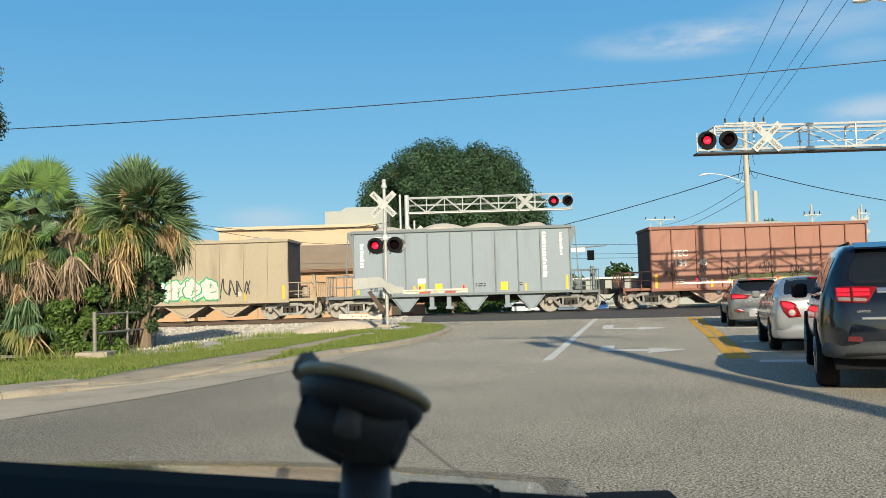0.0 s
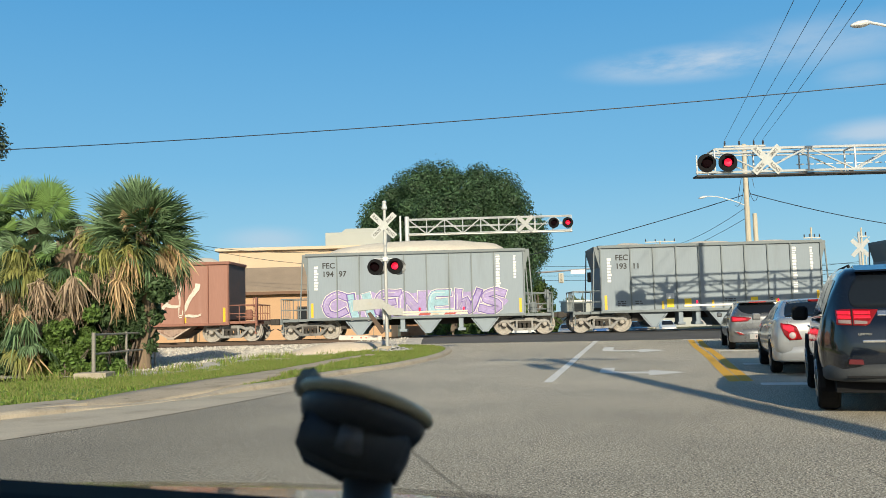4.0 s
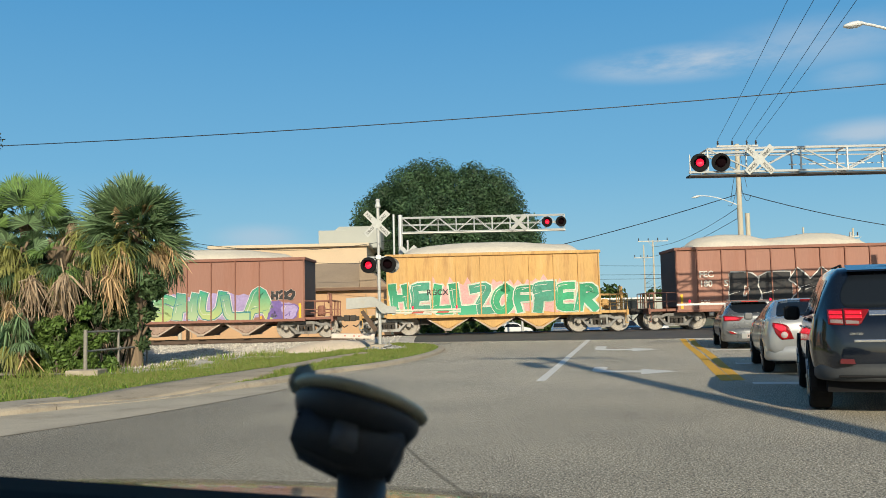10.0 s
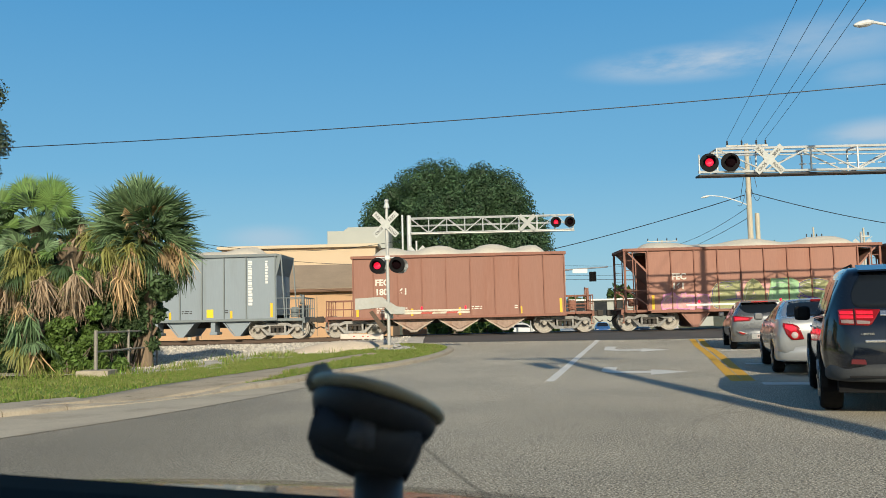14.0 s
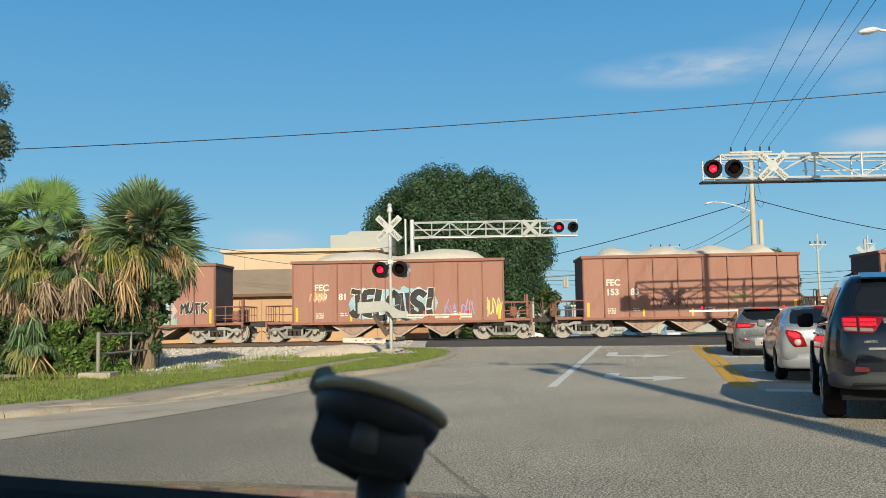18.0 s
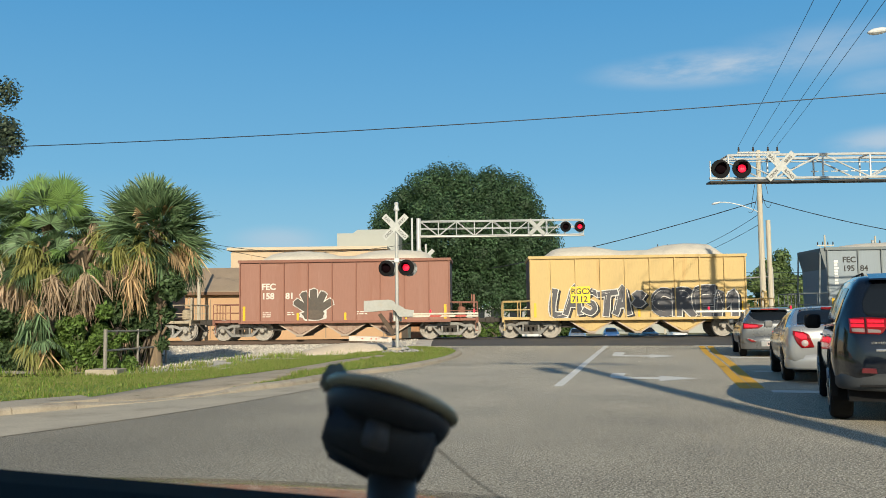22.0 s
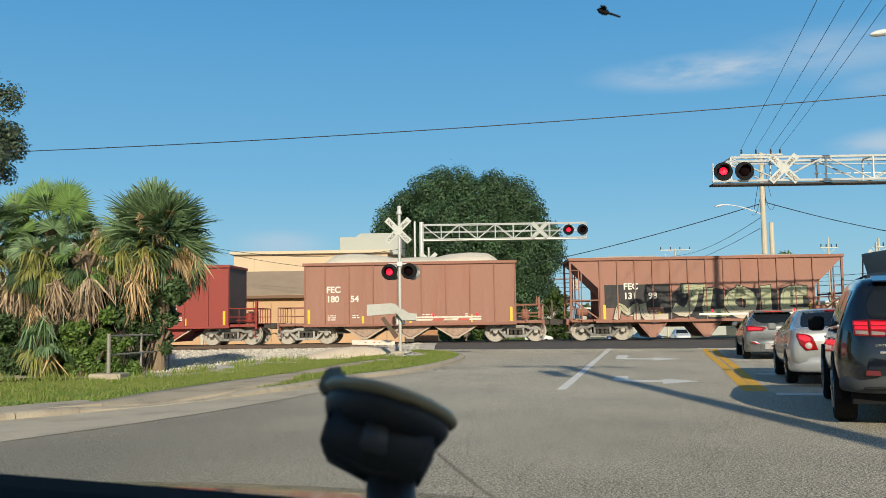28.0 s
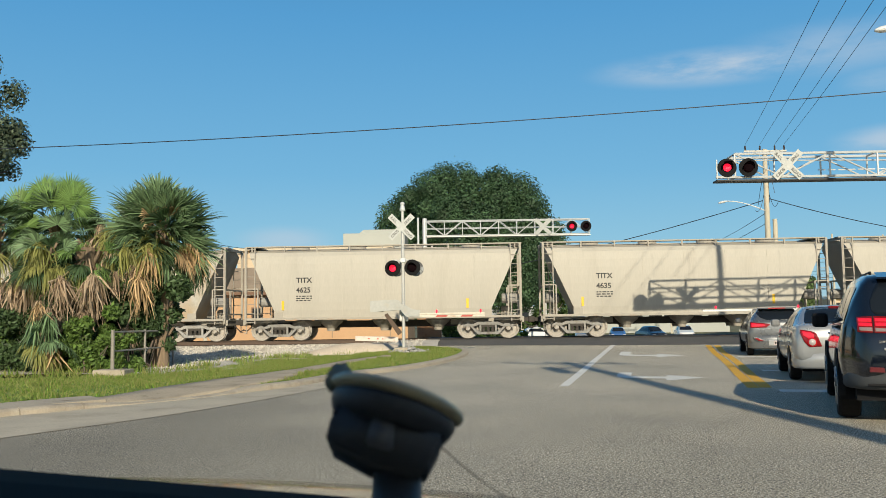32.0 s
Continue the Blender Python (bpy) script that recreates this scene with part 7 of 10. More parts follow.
def utility_pole(x, y, h, r, label, arm=1.45, arm_z=None, lamp=None, pins=4, stub=None, material=None, turn=0, can=False, pin_at=None):
    p = thing("utility_pole", label, "utility pole", pose(x, y, level(x, y) - 0.05))
    bm = bmesh.new()
    tube(bm, (0, 0, ground_z(x, y) - level(x, y)), (0, 0, h), r, r * 0.68, 12)
    part("pole", bm, material or WOODPOLE, p)
    if arm:
        az = arm_z or h - 0.15
        bm = bmesh.new()
        box(bm, -arm, arm, -0.16, -0.06, az - 0.06, az + 0.06, 0.01)
        bar(bm, (-0.7, -0.1, az), (0, -0.05, az - 0.7), 0.04)
        bar(bm, (0.7, -0.1, az), (0, -0.05, az - 0.7), 0.04)
        ca = part("crossarm", bm, mat("pale_crossarm", (0.55, 0.53, 0.48), 0.7, vary=0.12), p, at=pose(0, 0, 0, 0, 0, turn))
        for k in range(pins):
            bm = bmesh.new()
            lathe(bm, [(0.03, 0), (0.07, 0.05), (0.05, 0.10), (0.08, 0.15), (0.05, 0.2), (0.07, 0.27), (0.03, 0.33)], (pin_at[k] if pin_at else -arm + 0.1 + (2 * arm - 0.2) * k / max(1, pins - 1), -0.11, az + 0.06), seg=8)
            part("insulator", bm, INSUL, ca)
    if lamp:
        lx, ly, lz0, lz1 = lamp
        bm = bmesh.new()
        hose(bm, [Vector((lx * k / 8, ly * k / 8, lz0 + (lz1 - lz0) * math.sin(k / 8 * math.pi / 2))) for k in range(9)], 0.035, 8)
        a = part("lamp_arm", bm, LAMPGREY, p)
        bm = bmesh.new()
        lathe(bm, [(0.04, 0), (0.09, 0.06), (0.14, 0.22), (0.13, 0.42), (0.07, 0.58), (0.01, 0.63)], seg=12)
        bmesh.ops.scale(bm, vec=(1, 0.6, 1), verts=bm.verts[:])
        d = (Vector((lx, ly, 0)).normalized() + Vector((0, 0, -0.22))).normalized()
        part("lamp_head", bm, LAMPGREY, a, "grey cobra-head street lamp", at=Matrix.Translation((lx, ly, lz1)) @ d.to_track_quat("Z", "X").to_matrix().to_4x4() @ pose(0, 0, 0, 0, 0, 90))
    if can:
        bm = bmesh.new()
        lathe(bm, [(0.05, -0.45), (0.22, -0.42), (0.24, 0.36), (0.18, 0.44), (0.05, 0.46)], (-0.85, -0.1, h - 1.35), seg=14)
        tr = part("transformer", bm, LAMPGREY, p, "grey drum transformer")
        bm = bmesh.new()
        bar(bm, (-0.85, -0.1, h - 1.2), (0, -0.05, h - 0.85), 0.10)
        part("bracket", bm, LAMPGREY, tr)
    if stub:
        bm = bmesh.new()
        tube(bm, (stub[0], 0.3, ground_z(x, y) - level(x, y)), (stub[0], 0.3, stub[1]), r * 0.8, r * 0.7, 10)
        part("stub_pole", bm, material or WOODPOLE, p)
    return p


SPAN = (-1.35, -0.35, 0.66, 1.3)      # the four conductors along a crossarm
utility_pole(21.05, 60, 12.5, 0.22, "tall pale utility pole with crossarm and street lamp", lamp=(-2.7, 0, 8.2, 8.95), stub=(0.62, 7.7), pin_at=SPAN)
utility_pole(12.78, 21.5, 11.5, 0.18, "tall utility pole with a street lamp over the road", arm=0, lamp=(-2.42, -1.0, 7.6, 8.02))
utility_pole(5.85, -7.6, 13.65, 0.27, "tall timber utility pole with a crossarm", arm=1.85, turn=-18, can=True, pin_at=SPAN)
utility_pole(27.4, 110, 9.8, 0.13, "distant utility pole with a pale crossarm", arm=1.9)
utility_pole(30.5, 128, 10.5, 0.13, "distant utility pole with crossarm", arm=1.5, arm_z=8.6)
utility_pole(38.9, 92, 9.4, 0.13, "distant utility pole with side brackets", arm=0.9, arm_z=8.3)
utility_pole(38.4, 80, 8.2, 0.12, "short distant utility pole", arm=0.45, arm_z=7.4, pins=2)
WIRE = mat("black_wire", (0.018, 0.024, 0.034), 0.5, vary=0.1)


def wire(a, b, sag, r=0.012, n=24, label="thin black overhead cable"):
    bm = bmesh.new()
    a, b = Vector(a), Vector(b)
    hose(bm, [a.lerp(b, k / n) + Vector((0, 0, -4 * sag * (k / n) * (1 - k / n))) for k in range(n + 1)], r, 5)
    tagged(part("overhead_wire", bm, WIRE), label, "cable")


wire((12.78, 21.5, 6.84), (-34, 27.5, 6.86), 0.55, 0.013)
for dx in SPAN:
    wire((21.05 + dx * 1.0, 59.9, 12.75), (5.85 + dx * 1.0, -7.7, 13.85), 0.5, 0.012)
utility_pole(-15.2, 52, 6.2, 0.12, "short utility pole behind the palms", arm=0)
wire((-15.2, 52, 5.9), (-2.38, 50, 5.5), 0.6, 0.016)
wire((-15.2, 52, 5.8), (-2.38, 50, 4.2), 0.5, 0.014)
wire((20.9, 60, 9.4), (20.2, 59.8, 8.2), 0.5, 0.016, 10)
wire((21.2, 60, 9.6), (22.0, 60.4, 8.9), 0.7, 0.016, 10)
wire((21.2, 60, 12.2), (21.6, 59.9, 9.4), 0.2, 0.016, 10)
wire((20.8, 60, 8.9), (-2.0, 72, 4.4), 0.5, 0.03)
wire((21.3, 60, 9.0), (48, 66, 5.8), 0.9, 0.03)
wire((20.9, 60, 8.0), (27.4, 110, 8.9), 0.6, 0.02)
wire((21.1, 60, 7.4), (30.5, 128, 8.6), 0.6, 0.02)
for z in (4.2, 4.8, 5.5):
    wire((30.5, 128, z), (38.4, 80, z - 0.6 + 0.25 * (z - 4.8)), 0.2, 0.018)
    wire((30.5, 128, z), (27.4, 110, z + 0.2 + 0.3 * (z - 4.8)), 0.1, 0.018)
wire((21.05, 60, 11.0), (20.6, 60.4, 8.6), -0.3, 0.018, 8)
wire((21.2, 60, 10.6), (21.4, 60.4, 8.8), -0.4, 0.018, 8)


far_arm = thing("traffic_signal_mast", "distant dark signal arm with two hanging traffic lights", "traffic signal", pose(32.2, 89, 0))
bm = bmesh.new()
tube(bm, (0, 0, ground_z(32.2, 89)), (0, 0, 5.9), 0.14, 0.11, 10)
part("pole", bm, GALV, far_arm)
bm = bmesh.new()
tube(bm, (0, 0, 4.95), (-5.2, 0, 4.65), 0.09, 0.06, 8)
part("arm", bm, mat("dull_steel", (0.25, 0.24, 0.25), 0.5, 0.3, vary=0.1), far_arm)
for x, turn, paint in ((-4.95, 0, mat("dark_green_housing", (0.03, 0.05, 0.04), 0.6)), (-3.9, 78, mat("pale_housing", (0.50, 0.47, 0.40), 0.6))):
    bm = bmesh.new()
    box(bm, -0.2, 0.2, -0.12, 0.12, -0.62, 0.5, 0.03)
    hs = part("signal_head", bm, paint, far_arm, at=pose(x, -0.05, 3.85, 0, 0, turn))
    bm = bmesh.new()
    tube(bm, (0, 0, 0.45), (0, 0, 0.78), 0.03, seg=6)
    part("hanger", bm, GALV, hs)
    for k in range(3):
        bm = bmesh.new()
        lathe(bm, [(0.12, -0.12), (0.13, -0.3), (0.115, -0.3), (0.1, -0.13)], (0, 0, -0.41 + 0.34 * k), axis="y", seg=12, cap=False)
        part("visor", bm, BLACK if not turn else paint, hs)
arm = thing("traffic_signal_mast", "distant grey steel pole with long signal arm and white sign", "traffic signal", pose(8.6, 89, 0))
bm = bmesh.new()
tube(bm, (0, 0, ground_z(8.6, 89)), (0, 0, 6.0), 0.13, 0.11, 10)
part("pole", bm, GALV, arm)
bm = bmesh.new()
tube(bm, (0, 0, 5.15), (8.0, 0, 5.55), 0.10, 0.06, 8)
part("arm", bm, mat("dull_steel", (0.25, 0.24, 0.25), 0.5, 0.3, vary=0.1), arm)
bm = bmesh.new()
box(bm, 4.35, 5.85, -0.14, -0.11, 4.98, 5.40, 0.01)
part("name_sign", bm, WHITE, arm, "white sign board seen too far to read")
for x, wide, paint in ((3.4, 0.28, mat("pale_housing", (0.50, 0.47, 0.40), 0.6)), (6.25, 0.20, BLACK), (6.6, 0.20, BLACK)):
    bm = bmesh.new()
    box(bm, x - wide, x + wide - 0.06, -0.14, 0.12, 4.10, 5.10, 0.03)
    hs = part("signal_head", bm, paint, arm)
    for k in range(3):
        bm = bmesh.new()
        lathe(bm, [(0.11, -0.14), (0.12, -0.30), (0.105, -0.30), (0.09, -0.15)], (x - 0.03, 0, 4.27 + 0.33 * k), axis="y", seg=10, cap=False)
        part("visor", bm, paint, hs)
utility_pole(45, 93, 6.2, 0.1, "distant steel pole holding a span wire", arm=0, material=GALV)
wire((8.6, 89, 5.9), (45, 93, 5.5), 0.2, 0.02)
wire((8.6, 89, 4.9), (45, 93, 4.9), 0.25, 0.02)
wire((8.6, 89, 4.45), (45, 93, 4.5), 0.25, 0.02)


# ---- buildings beyond the track ----
PEACH = mat("peach_stucco", (0.62, 0.48, 0.33), 0.9, vary=0.07, grain=16, big=0.5, bump=0.01)
ORANGE = mat("orange_stucco", (0.56, 0.35, 0.20), 0.9, vary=0.08, grain=14, big=0.4, bump=0.01)
CREAMWALL = mat("cream_stucco", (0.42, 0.43, 0.395), 0.9, vary=0.05)
SHINGLE = mat("brown_roof_felt", (0.33, 0.25, 0.175), 0.95, vary=0.12, grain=12)


def front_building():
    b = thing("low_building", "long orange stucco building with a tan hipped roof", "building", pose(-14.2, 54.5, 0))
    bm = bmesh.new()
    box(bm, -20, 10.9, 0, 8, -0.5, 2.85)
    part("wall", bm, ORANGE, b)
    bm = bmesh.new()
    prism(bm, [(-0.35, 2.83), (-0.35, 2.99), (3.2, 4.65), (5.2, 4.65), (8.35, 2.99), (8.35, 2.83)], "x", -20.3, 9.4)
    part("roof", bm, SHINGLE, b, "tan-brown pitched roof")
    bm = bmesh.new()
    prism(bm, [(9.4, 2.83), (11.2, 2.83), (11.2, 2.97), (9.4, 4.6)], "y", 0.2, 7.8)
    part("roof_hip", bm, SHINGLE, b)
    bm = bmesh.new()
    box(bm, -20.3, 11.1, -0.42, -0.36, 2.77, 2.95)
    part("fascia", bm, mat("dark_fascia", (0.18, 0.10, 0.06), 0.7), b)
    for k in range(7):
        bm = bmesh.new()
        box(bm, -0.35, 0.35, -0.025, 0.0, 0.9, 2.0, 0.01)
        w = part("window", bm, mat("brown_frame", (0.2, 0.12, 0.07), 0.6), b, at=pose(-18 + 3.9 * k, 0, 0))
        bm = bmesh.new()
        box(bm, -0.28, 0.28, -0.032, -0.026, 0.97, 1.93)
        part("pane", bm, mat("dark_pane", (0.03, 0.035, 0.04), 0.08), w)
    for k in range(9):
        bm = bmesh.new()
        box(bm, -0.03, 0.03, -0.012, -0.002, 0.05, 2.5)
        part("joint_strip", bm, SHINGLE, b, at=pose(-19 + 3.6 * k, 0, 0))


def rear_building():
    b = thing("large_building", "peach stucco commercial building with a cornice and a cream upper block", "building", pose(-10.5, 62, 0))
    bm = bmesh.new()
    box(bm, -5.3, 5.6, 0, 14, -1.2, 6.1)
    part("wall", bm, PEACH, b)
    bm = bmesh.new()
    box(bm, -5.6, 5.8, -0.3, 14.2, 6.1, 6.32, 0.02)
    part("cornice", bm, mat("pale_cornice", (0.62, 0.52, 0.38), 0.8, vary=0.06), b, "pale projecting cornice")
    bm = bmesh.new()
    box(bm, -5.35, -3.9, -0.06, 0.0, 3.0, 5.98)
    part("pilaster", bm, PEACH, b)
    bm = bmesh.new()
    box(bm, 1.8, 6.4, 3.0, 11, 6.2, 7.55, 0.02)
    part("upper_block", bm, CREAMWALL, b, "cream plant room on the roof")
    bm = bmesh.new()
    prism(bm, [(2.9, 7.55), (6.3, 7.55), (6.0, 7.85), (3.3, 7.85)], "y", 3.4, 10)
    part("block_cap", bm, CREAMWALL, b)


front_building()
rear_building()


def far_shop(x, y, w, h, paint, label):
    b = thing("distant_shop", label, "building", pose(x, y, 0))
    bm = bmesh.new()
    box(bm, -w / 2, w / 2, 0, 8, -1.7, h)
    part("wall", bm, paint, b)
    bm = bmesh.new()
    box(bm, -w / 2 - 0.2, w / 2 + 0.2, -0.5, 8.2, h, h + 0.25)
    part("roof_edge", bm, WHITE, b)
    for k in range(int(w / 3)):
        bm = bmesh.new()
        box(bm, -1.0, 1.0, -0.05, 0, 0.3, 2.4)
        part("shop_window", bm, MATS["dark_pane"], b, at=pose(-w / 2 + 1.8 + 3 * k, 0, 0))


far_shop(30, 135, 22, 2.6, CREAMWALL, "distant low cream shop row")
far_shop(62, 120, 24, 2.9, PEACH, "distant low peach shop row")
far_shop(9, 140, 14, 2.4, mat("grey_wall", (0.35, 0.36, 0.37), 0.85), "distant low grey store front")


# ---- plants ----
def leaf_cloud(name, blobs, n, size, material, parent, seed, long=1.6, shell=0.55, label="", squash=1.0, face=0.5):
    """Many small leaf blades set round the outer part of rounded clumps."""
    rs = np.random.RandomState(seed)
    c = np.array([b[:3] for b in blobs], float)
    r = np.array([b[3] for b in blobs], float)
    pick = rs.choice(len(blobs), n, p=r ** 2 / (r ** 2).sum())
    d = rs.normal(size=(n, 3))
    d /= np.linalg.norm(d, axis=1)[:, None]
    rad = r[pick] * (1 - shell * rs.rand(n) ** 1.6) * (1 + 0.08 * rs.normal(size=n))
    p = c[pick] + d * rad[:, None] * np.array([1, 1, squash])
    nrm = d * face + rs.normal(size=(n, 3)) * (0.35 / max(0.5, face) * 1.0) + np.array([0, 0, 0.25])
    nrm /= np.linalg.norm(nrm, axis=1)[:, None]
    t = np.cross(nrm, rs.normal(size=(n, 3)))
    t /= np.linalg.norm(t, axis=1)[:, None]
    b = np.cross(nrm, t)
    s = size * rs.uniform(0.6, 1.4, n)[:, None]
    v = np.stack([p - t * s * long / 2, p + b * s * 0.5, p + t * s * long / 2 + nrm * s * 0.15, p - b * s * 0.5], 1).reshape(-1, 3)
    me = bpy.data.meshes.new(name)
    me.from_pydata(v.tolist(), [], np.arange(4 * n).reshape(n, 4).tolist())
    me.materials.append(material)
    ob = new(name, me)
    if parent:
        ob.parent = parent
    if label:
        ob["label"] = label
    return ob


OAK = leafmat("oak_leaves", (0.062, 0.115, 0.052), 0.45, clump_shade=0.38)
GREY_LEAF = leafmat("grey_green_leaves", (0.085, 0.115, 0.07), 0.55)
SHRUB = leafmat("shrub_leaves", (0.125, 0.20, 0.045), 0.5)
VINE = leafmat("vine_leaves", (0.070, 0.115, 0.045), 0.5)
FAR_LEAF = leafmat("far_leaves", (0.06, 0.10, 0.025), 0.4)
BARK = mat("grey_bark", (0.14, 0.11, 0.085), 0.95, vary=0.25, grain=10, bump=0.03)


def tree(x, y, trunk_h, trunk_r, clumps, n, leaf, material, label, seed, core=True):
    t = thing("tree", label, "tree", pose(x, y, level(x, y) - 0.05))
    rng = random.Random(seed)
    bm = bmesh.new()
    prev, pr = Vector((0, 0, ground_z(x, y) - level(x, y))), trunk_r
    for k in range(4):
        q = Vector((rng.uniform(-0.1, 0.1), rng.uniform(-0.1, 0.1), trunk_h * (k + 1) / 4))
        tube(bm, prev, q, pr, pr * 0.88, 10)
        prev, pr = q, pr * 0.88
    part("trunk", bm, BARK, t)
    for a in clumps[:9]:
        bm = bmesh.new()
        end = Vector(a[:3])
        mid = prev.lerp(end, 0.5) + Vector((rng.uniform(-0.4, 0.4), rng.uniform(-0.4, 0.4), 0.3))
        tube(bm, prev - Vector((0, 0, 0.2)), mid, pr * 0.6, pr * 0.4, 7)
        tube(bm, mid, end, pr * 0.4, pr * 0.12, 6)
        part("limb", bm, BARK, t)
    leaf_cloud("crown", clumps, n, leaf, material, t, seed, label="dense dark green crown", face=1.0)
    return t


def dome(rx, ry, z0, z1, n, r, seed):
    """Clump centres filling a dome."""
    rng = random.Random(seed)
    out = []
    for k in range(n):
        a, f = rng.uniform(0, 2 * math.pi), rng.random() ** 0.5
        zf = rng.random()
        w = math.sqrt(max(0.0, 1 - zf ** 3.2))
        out.append((rx * f * w * math.cos(a), ry * f * w * math.sin(a), z0 + (z1 - z0) * zf, r * rng.uniform(0.75, 1.2)))
    return out


def shell(rx, ry, z0, zc, z1, n, r, seed):
    """Clump centres on a rounded crown's skin, with gaps and a few that stand out, and a filled inside."""
    rng = random.Random(seed)
    out = []
    for k in range(n):
        a = 2 * math.pi * ((k * 0.6180339) % 1)
        zf = -1 + 2 * (k + 0.5) / n
        w = (1 - abs(zf) ** 2.3) ** 0.5 if zf > 0 else 1 - 0.34 * abs(zf) ** 1.4
        bulge = 1 + 0.10 * noise.noise((3 * math.cos(a), 3 * math.sin(a), 2 * zf + seed)) + rng.uniform(-0.07, 0.05)
        z = zc + (z1 - zc) * zf * bulge if zf > 0 else zc + (zc - z0) * zf
        out.append((rx * w * bulge * math.cos(a), ry * w * bulge * math.sin(a), z, r * rng.uniform(0.6, 1.25)))
    for k in range(n // 6):
        out.append((rx * rng.uniform(-0.6, 0.6), ry * rng.uniform(-0.6, 0.6), rng.uniform(z0, z1 - 2.5), r * 1.6))
    return out


big = shell(7.25, 5.9, 2.6, 6.4, 13.3, 135, 1.4, 4)
tree(0.6, 75, 3.2, 0.55, big, 260000, 0.12, OAK, "large rounded dark green oak beyond the track", 5)
tree(-22.8, 40, 7.0, 0.3, dome(2.4, 2.4, 8.1, 13.6, 58, 0.68, 8), 15000, 0.105, GREY_LEAF, "tall leafy tree rising behind the palms", 9)
tree(41.5, 112, 2.0, 0.25, dome(3.0, 2.0, 2.2, 7.0, 16, 1.1, 10), 6000, 0.28, FAR_LEAF, "small distant green tree", 11)
tree(38.3, 104, 2.5, 0.2, dome(3.0, 2.4, 2.0, 7.9, 26, 0.95, 12), 11000, 0.22, leafmat("light_green_leaves", (0.15, 0.215, 0.075), 0.5), "distant light green tree behind the pole", 13)
tree(12.0, 112, 1.5, 0.2, dome(2.6, 2.0, 1.0, 4.8, 12, 0.9, 14), 4000, 0.25, FAR_LEAF, "small distant green tree", 15)
woods = []
rng = random.Random(3)
for k in range(90):
    woods.append((rng.uniform(-140, 190), rng.uniform(165, 215), rng.uniform(0.5, 3.8), rng.uniform(1.5, 3.2)))
hedge = [(rng.uniform(-3, 15), rng.uniform(110, 114), rng.uniform(-1.3, 0.5), rng.uniform(0.7, 1.2)) for k in range(40)]
tagged(leaf_cloud("hedge", hedge, 9000, 0.3, FAR_LEAF, None, 18), "dark hedge beyond the far road", "hedge", kind="stuff")
tagged(leaf_cloud("far_woods", woods, 22000, 0.7, FAR_LEAF, None, 17), "low line of distant green trees", "woods", kind="stuff")

PALM_LEAF = leafmat("palm_leaf", (0.155, 0.235, 0.115), 0.55, 0.38, 0.2)
PALM_BRIGHT = leafmat("palm_leaf_bright", (0.21, 0.33, 0.10), 0.3, 0.42, 0.35)
# inner fronds: shade put into a darker copy of the leaf colour
PALM_SHADED = leafmat("palm_leaf_shaded", (0.06, 0.10, 0.045), 0.4, 0.45, 0.2)
PALM_YELLOW = leafmat("palm_leaf_yellowing", (0.29, 0.29, 0.09), 0.35, 0.55, 0.3)
PALM_DEAD = leafmat("palm_leaf_dead", (0.42, 0.315, 0.215), 0.6, 0.8, 0.15)
PALM_TAN = leafmat("palm_leaf_tan", (0.50, 0.345, 0.185), 0.5, 0.75, 0.15)
BOOTS = mat("palm_trunk_boots", (0.20, 0.145, 0.095), 0.95, vary=0.3, grain=9, bump=0.04, streak=True)


def strip(V, F, pts, w):
    """A narrow blade along points, each with its half width, spread along w."""
    i0 = len(V)
    for p, ww in pts:
        V.append(tuple(p - w * ww))
        V.append(tuple(p + w * ww))
    for k in range(len(pts) - 1):
        a = i0 + 2 * k
        F.append((a, a + 1, a + 3, a + 2))


def pleated_fan(V, F, base, hub, facing, up, radius, spread_deg, blades, rng):
    """A broad fan leaf: pleats joined to half their length, then free tapering tips."""
    f = Vector(facing).normalized()
    u = (Vector(up) - f * Vector(up).dot(f)).normalized()
    r = u.cross(f)
    strip(V, F, [(base, 0.022), (base.lerp(hub, 0.5), 0.018), (hub, 0.014)], r)
    step = radians(spread_deg) / blades
    at = lambda a, rr, lift: hub + (u * math.cos(a) + r * math.sin(a)) * rr + f * lift - Vector((0, 0, 0.10 * (rr / radius) ** 2 * radius))
    for k in range(blades):
        a = -radians(spread_deg) / 2 + step * (k + 0.5)
        R = radius * (0.72 + 0.28 * math.cos(a * 0.5)) * rng.uniform(0.9, 1.08)
        bow = 0.12 * radius * abs(math.sin(a))
        i = len(V)
        V += [tuple(hub), tuple(at(a - step / 2, R * 0.56, bow * 0.5 - 0.012)), tuple(at(a, R * 0.6, bow * 0.5 + 0.014)), tuple(at(a + step / 2, R * 0.56, bow * 0.5 - 0.012)), tuple(at(a + rng.uniform(-0.3, 0.3) * step, R, bow - 0.03) - Vector((0, 0, rng.uniform(0.0, 0.09) * radius)))]
        F += [(i, i + 1, i + 2), (i, i + 2, i + 3), (i + 1, i + 4, i + 2), (i + 2, i + 4, i + 3)]


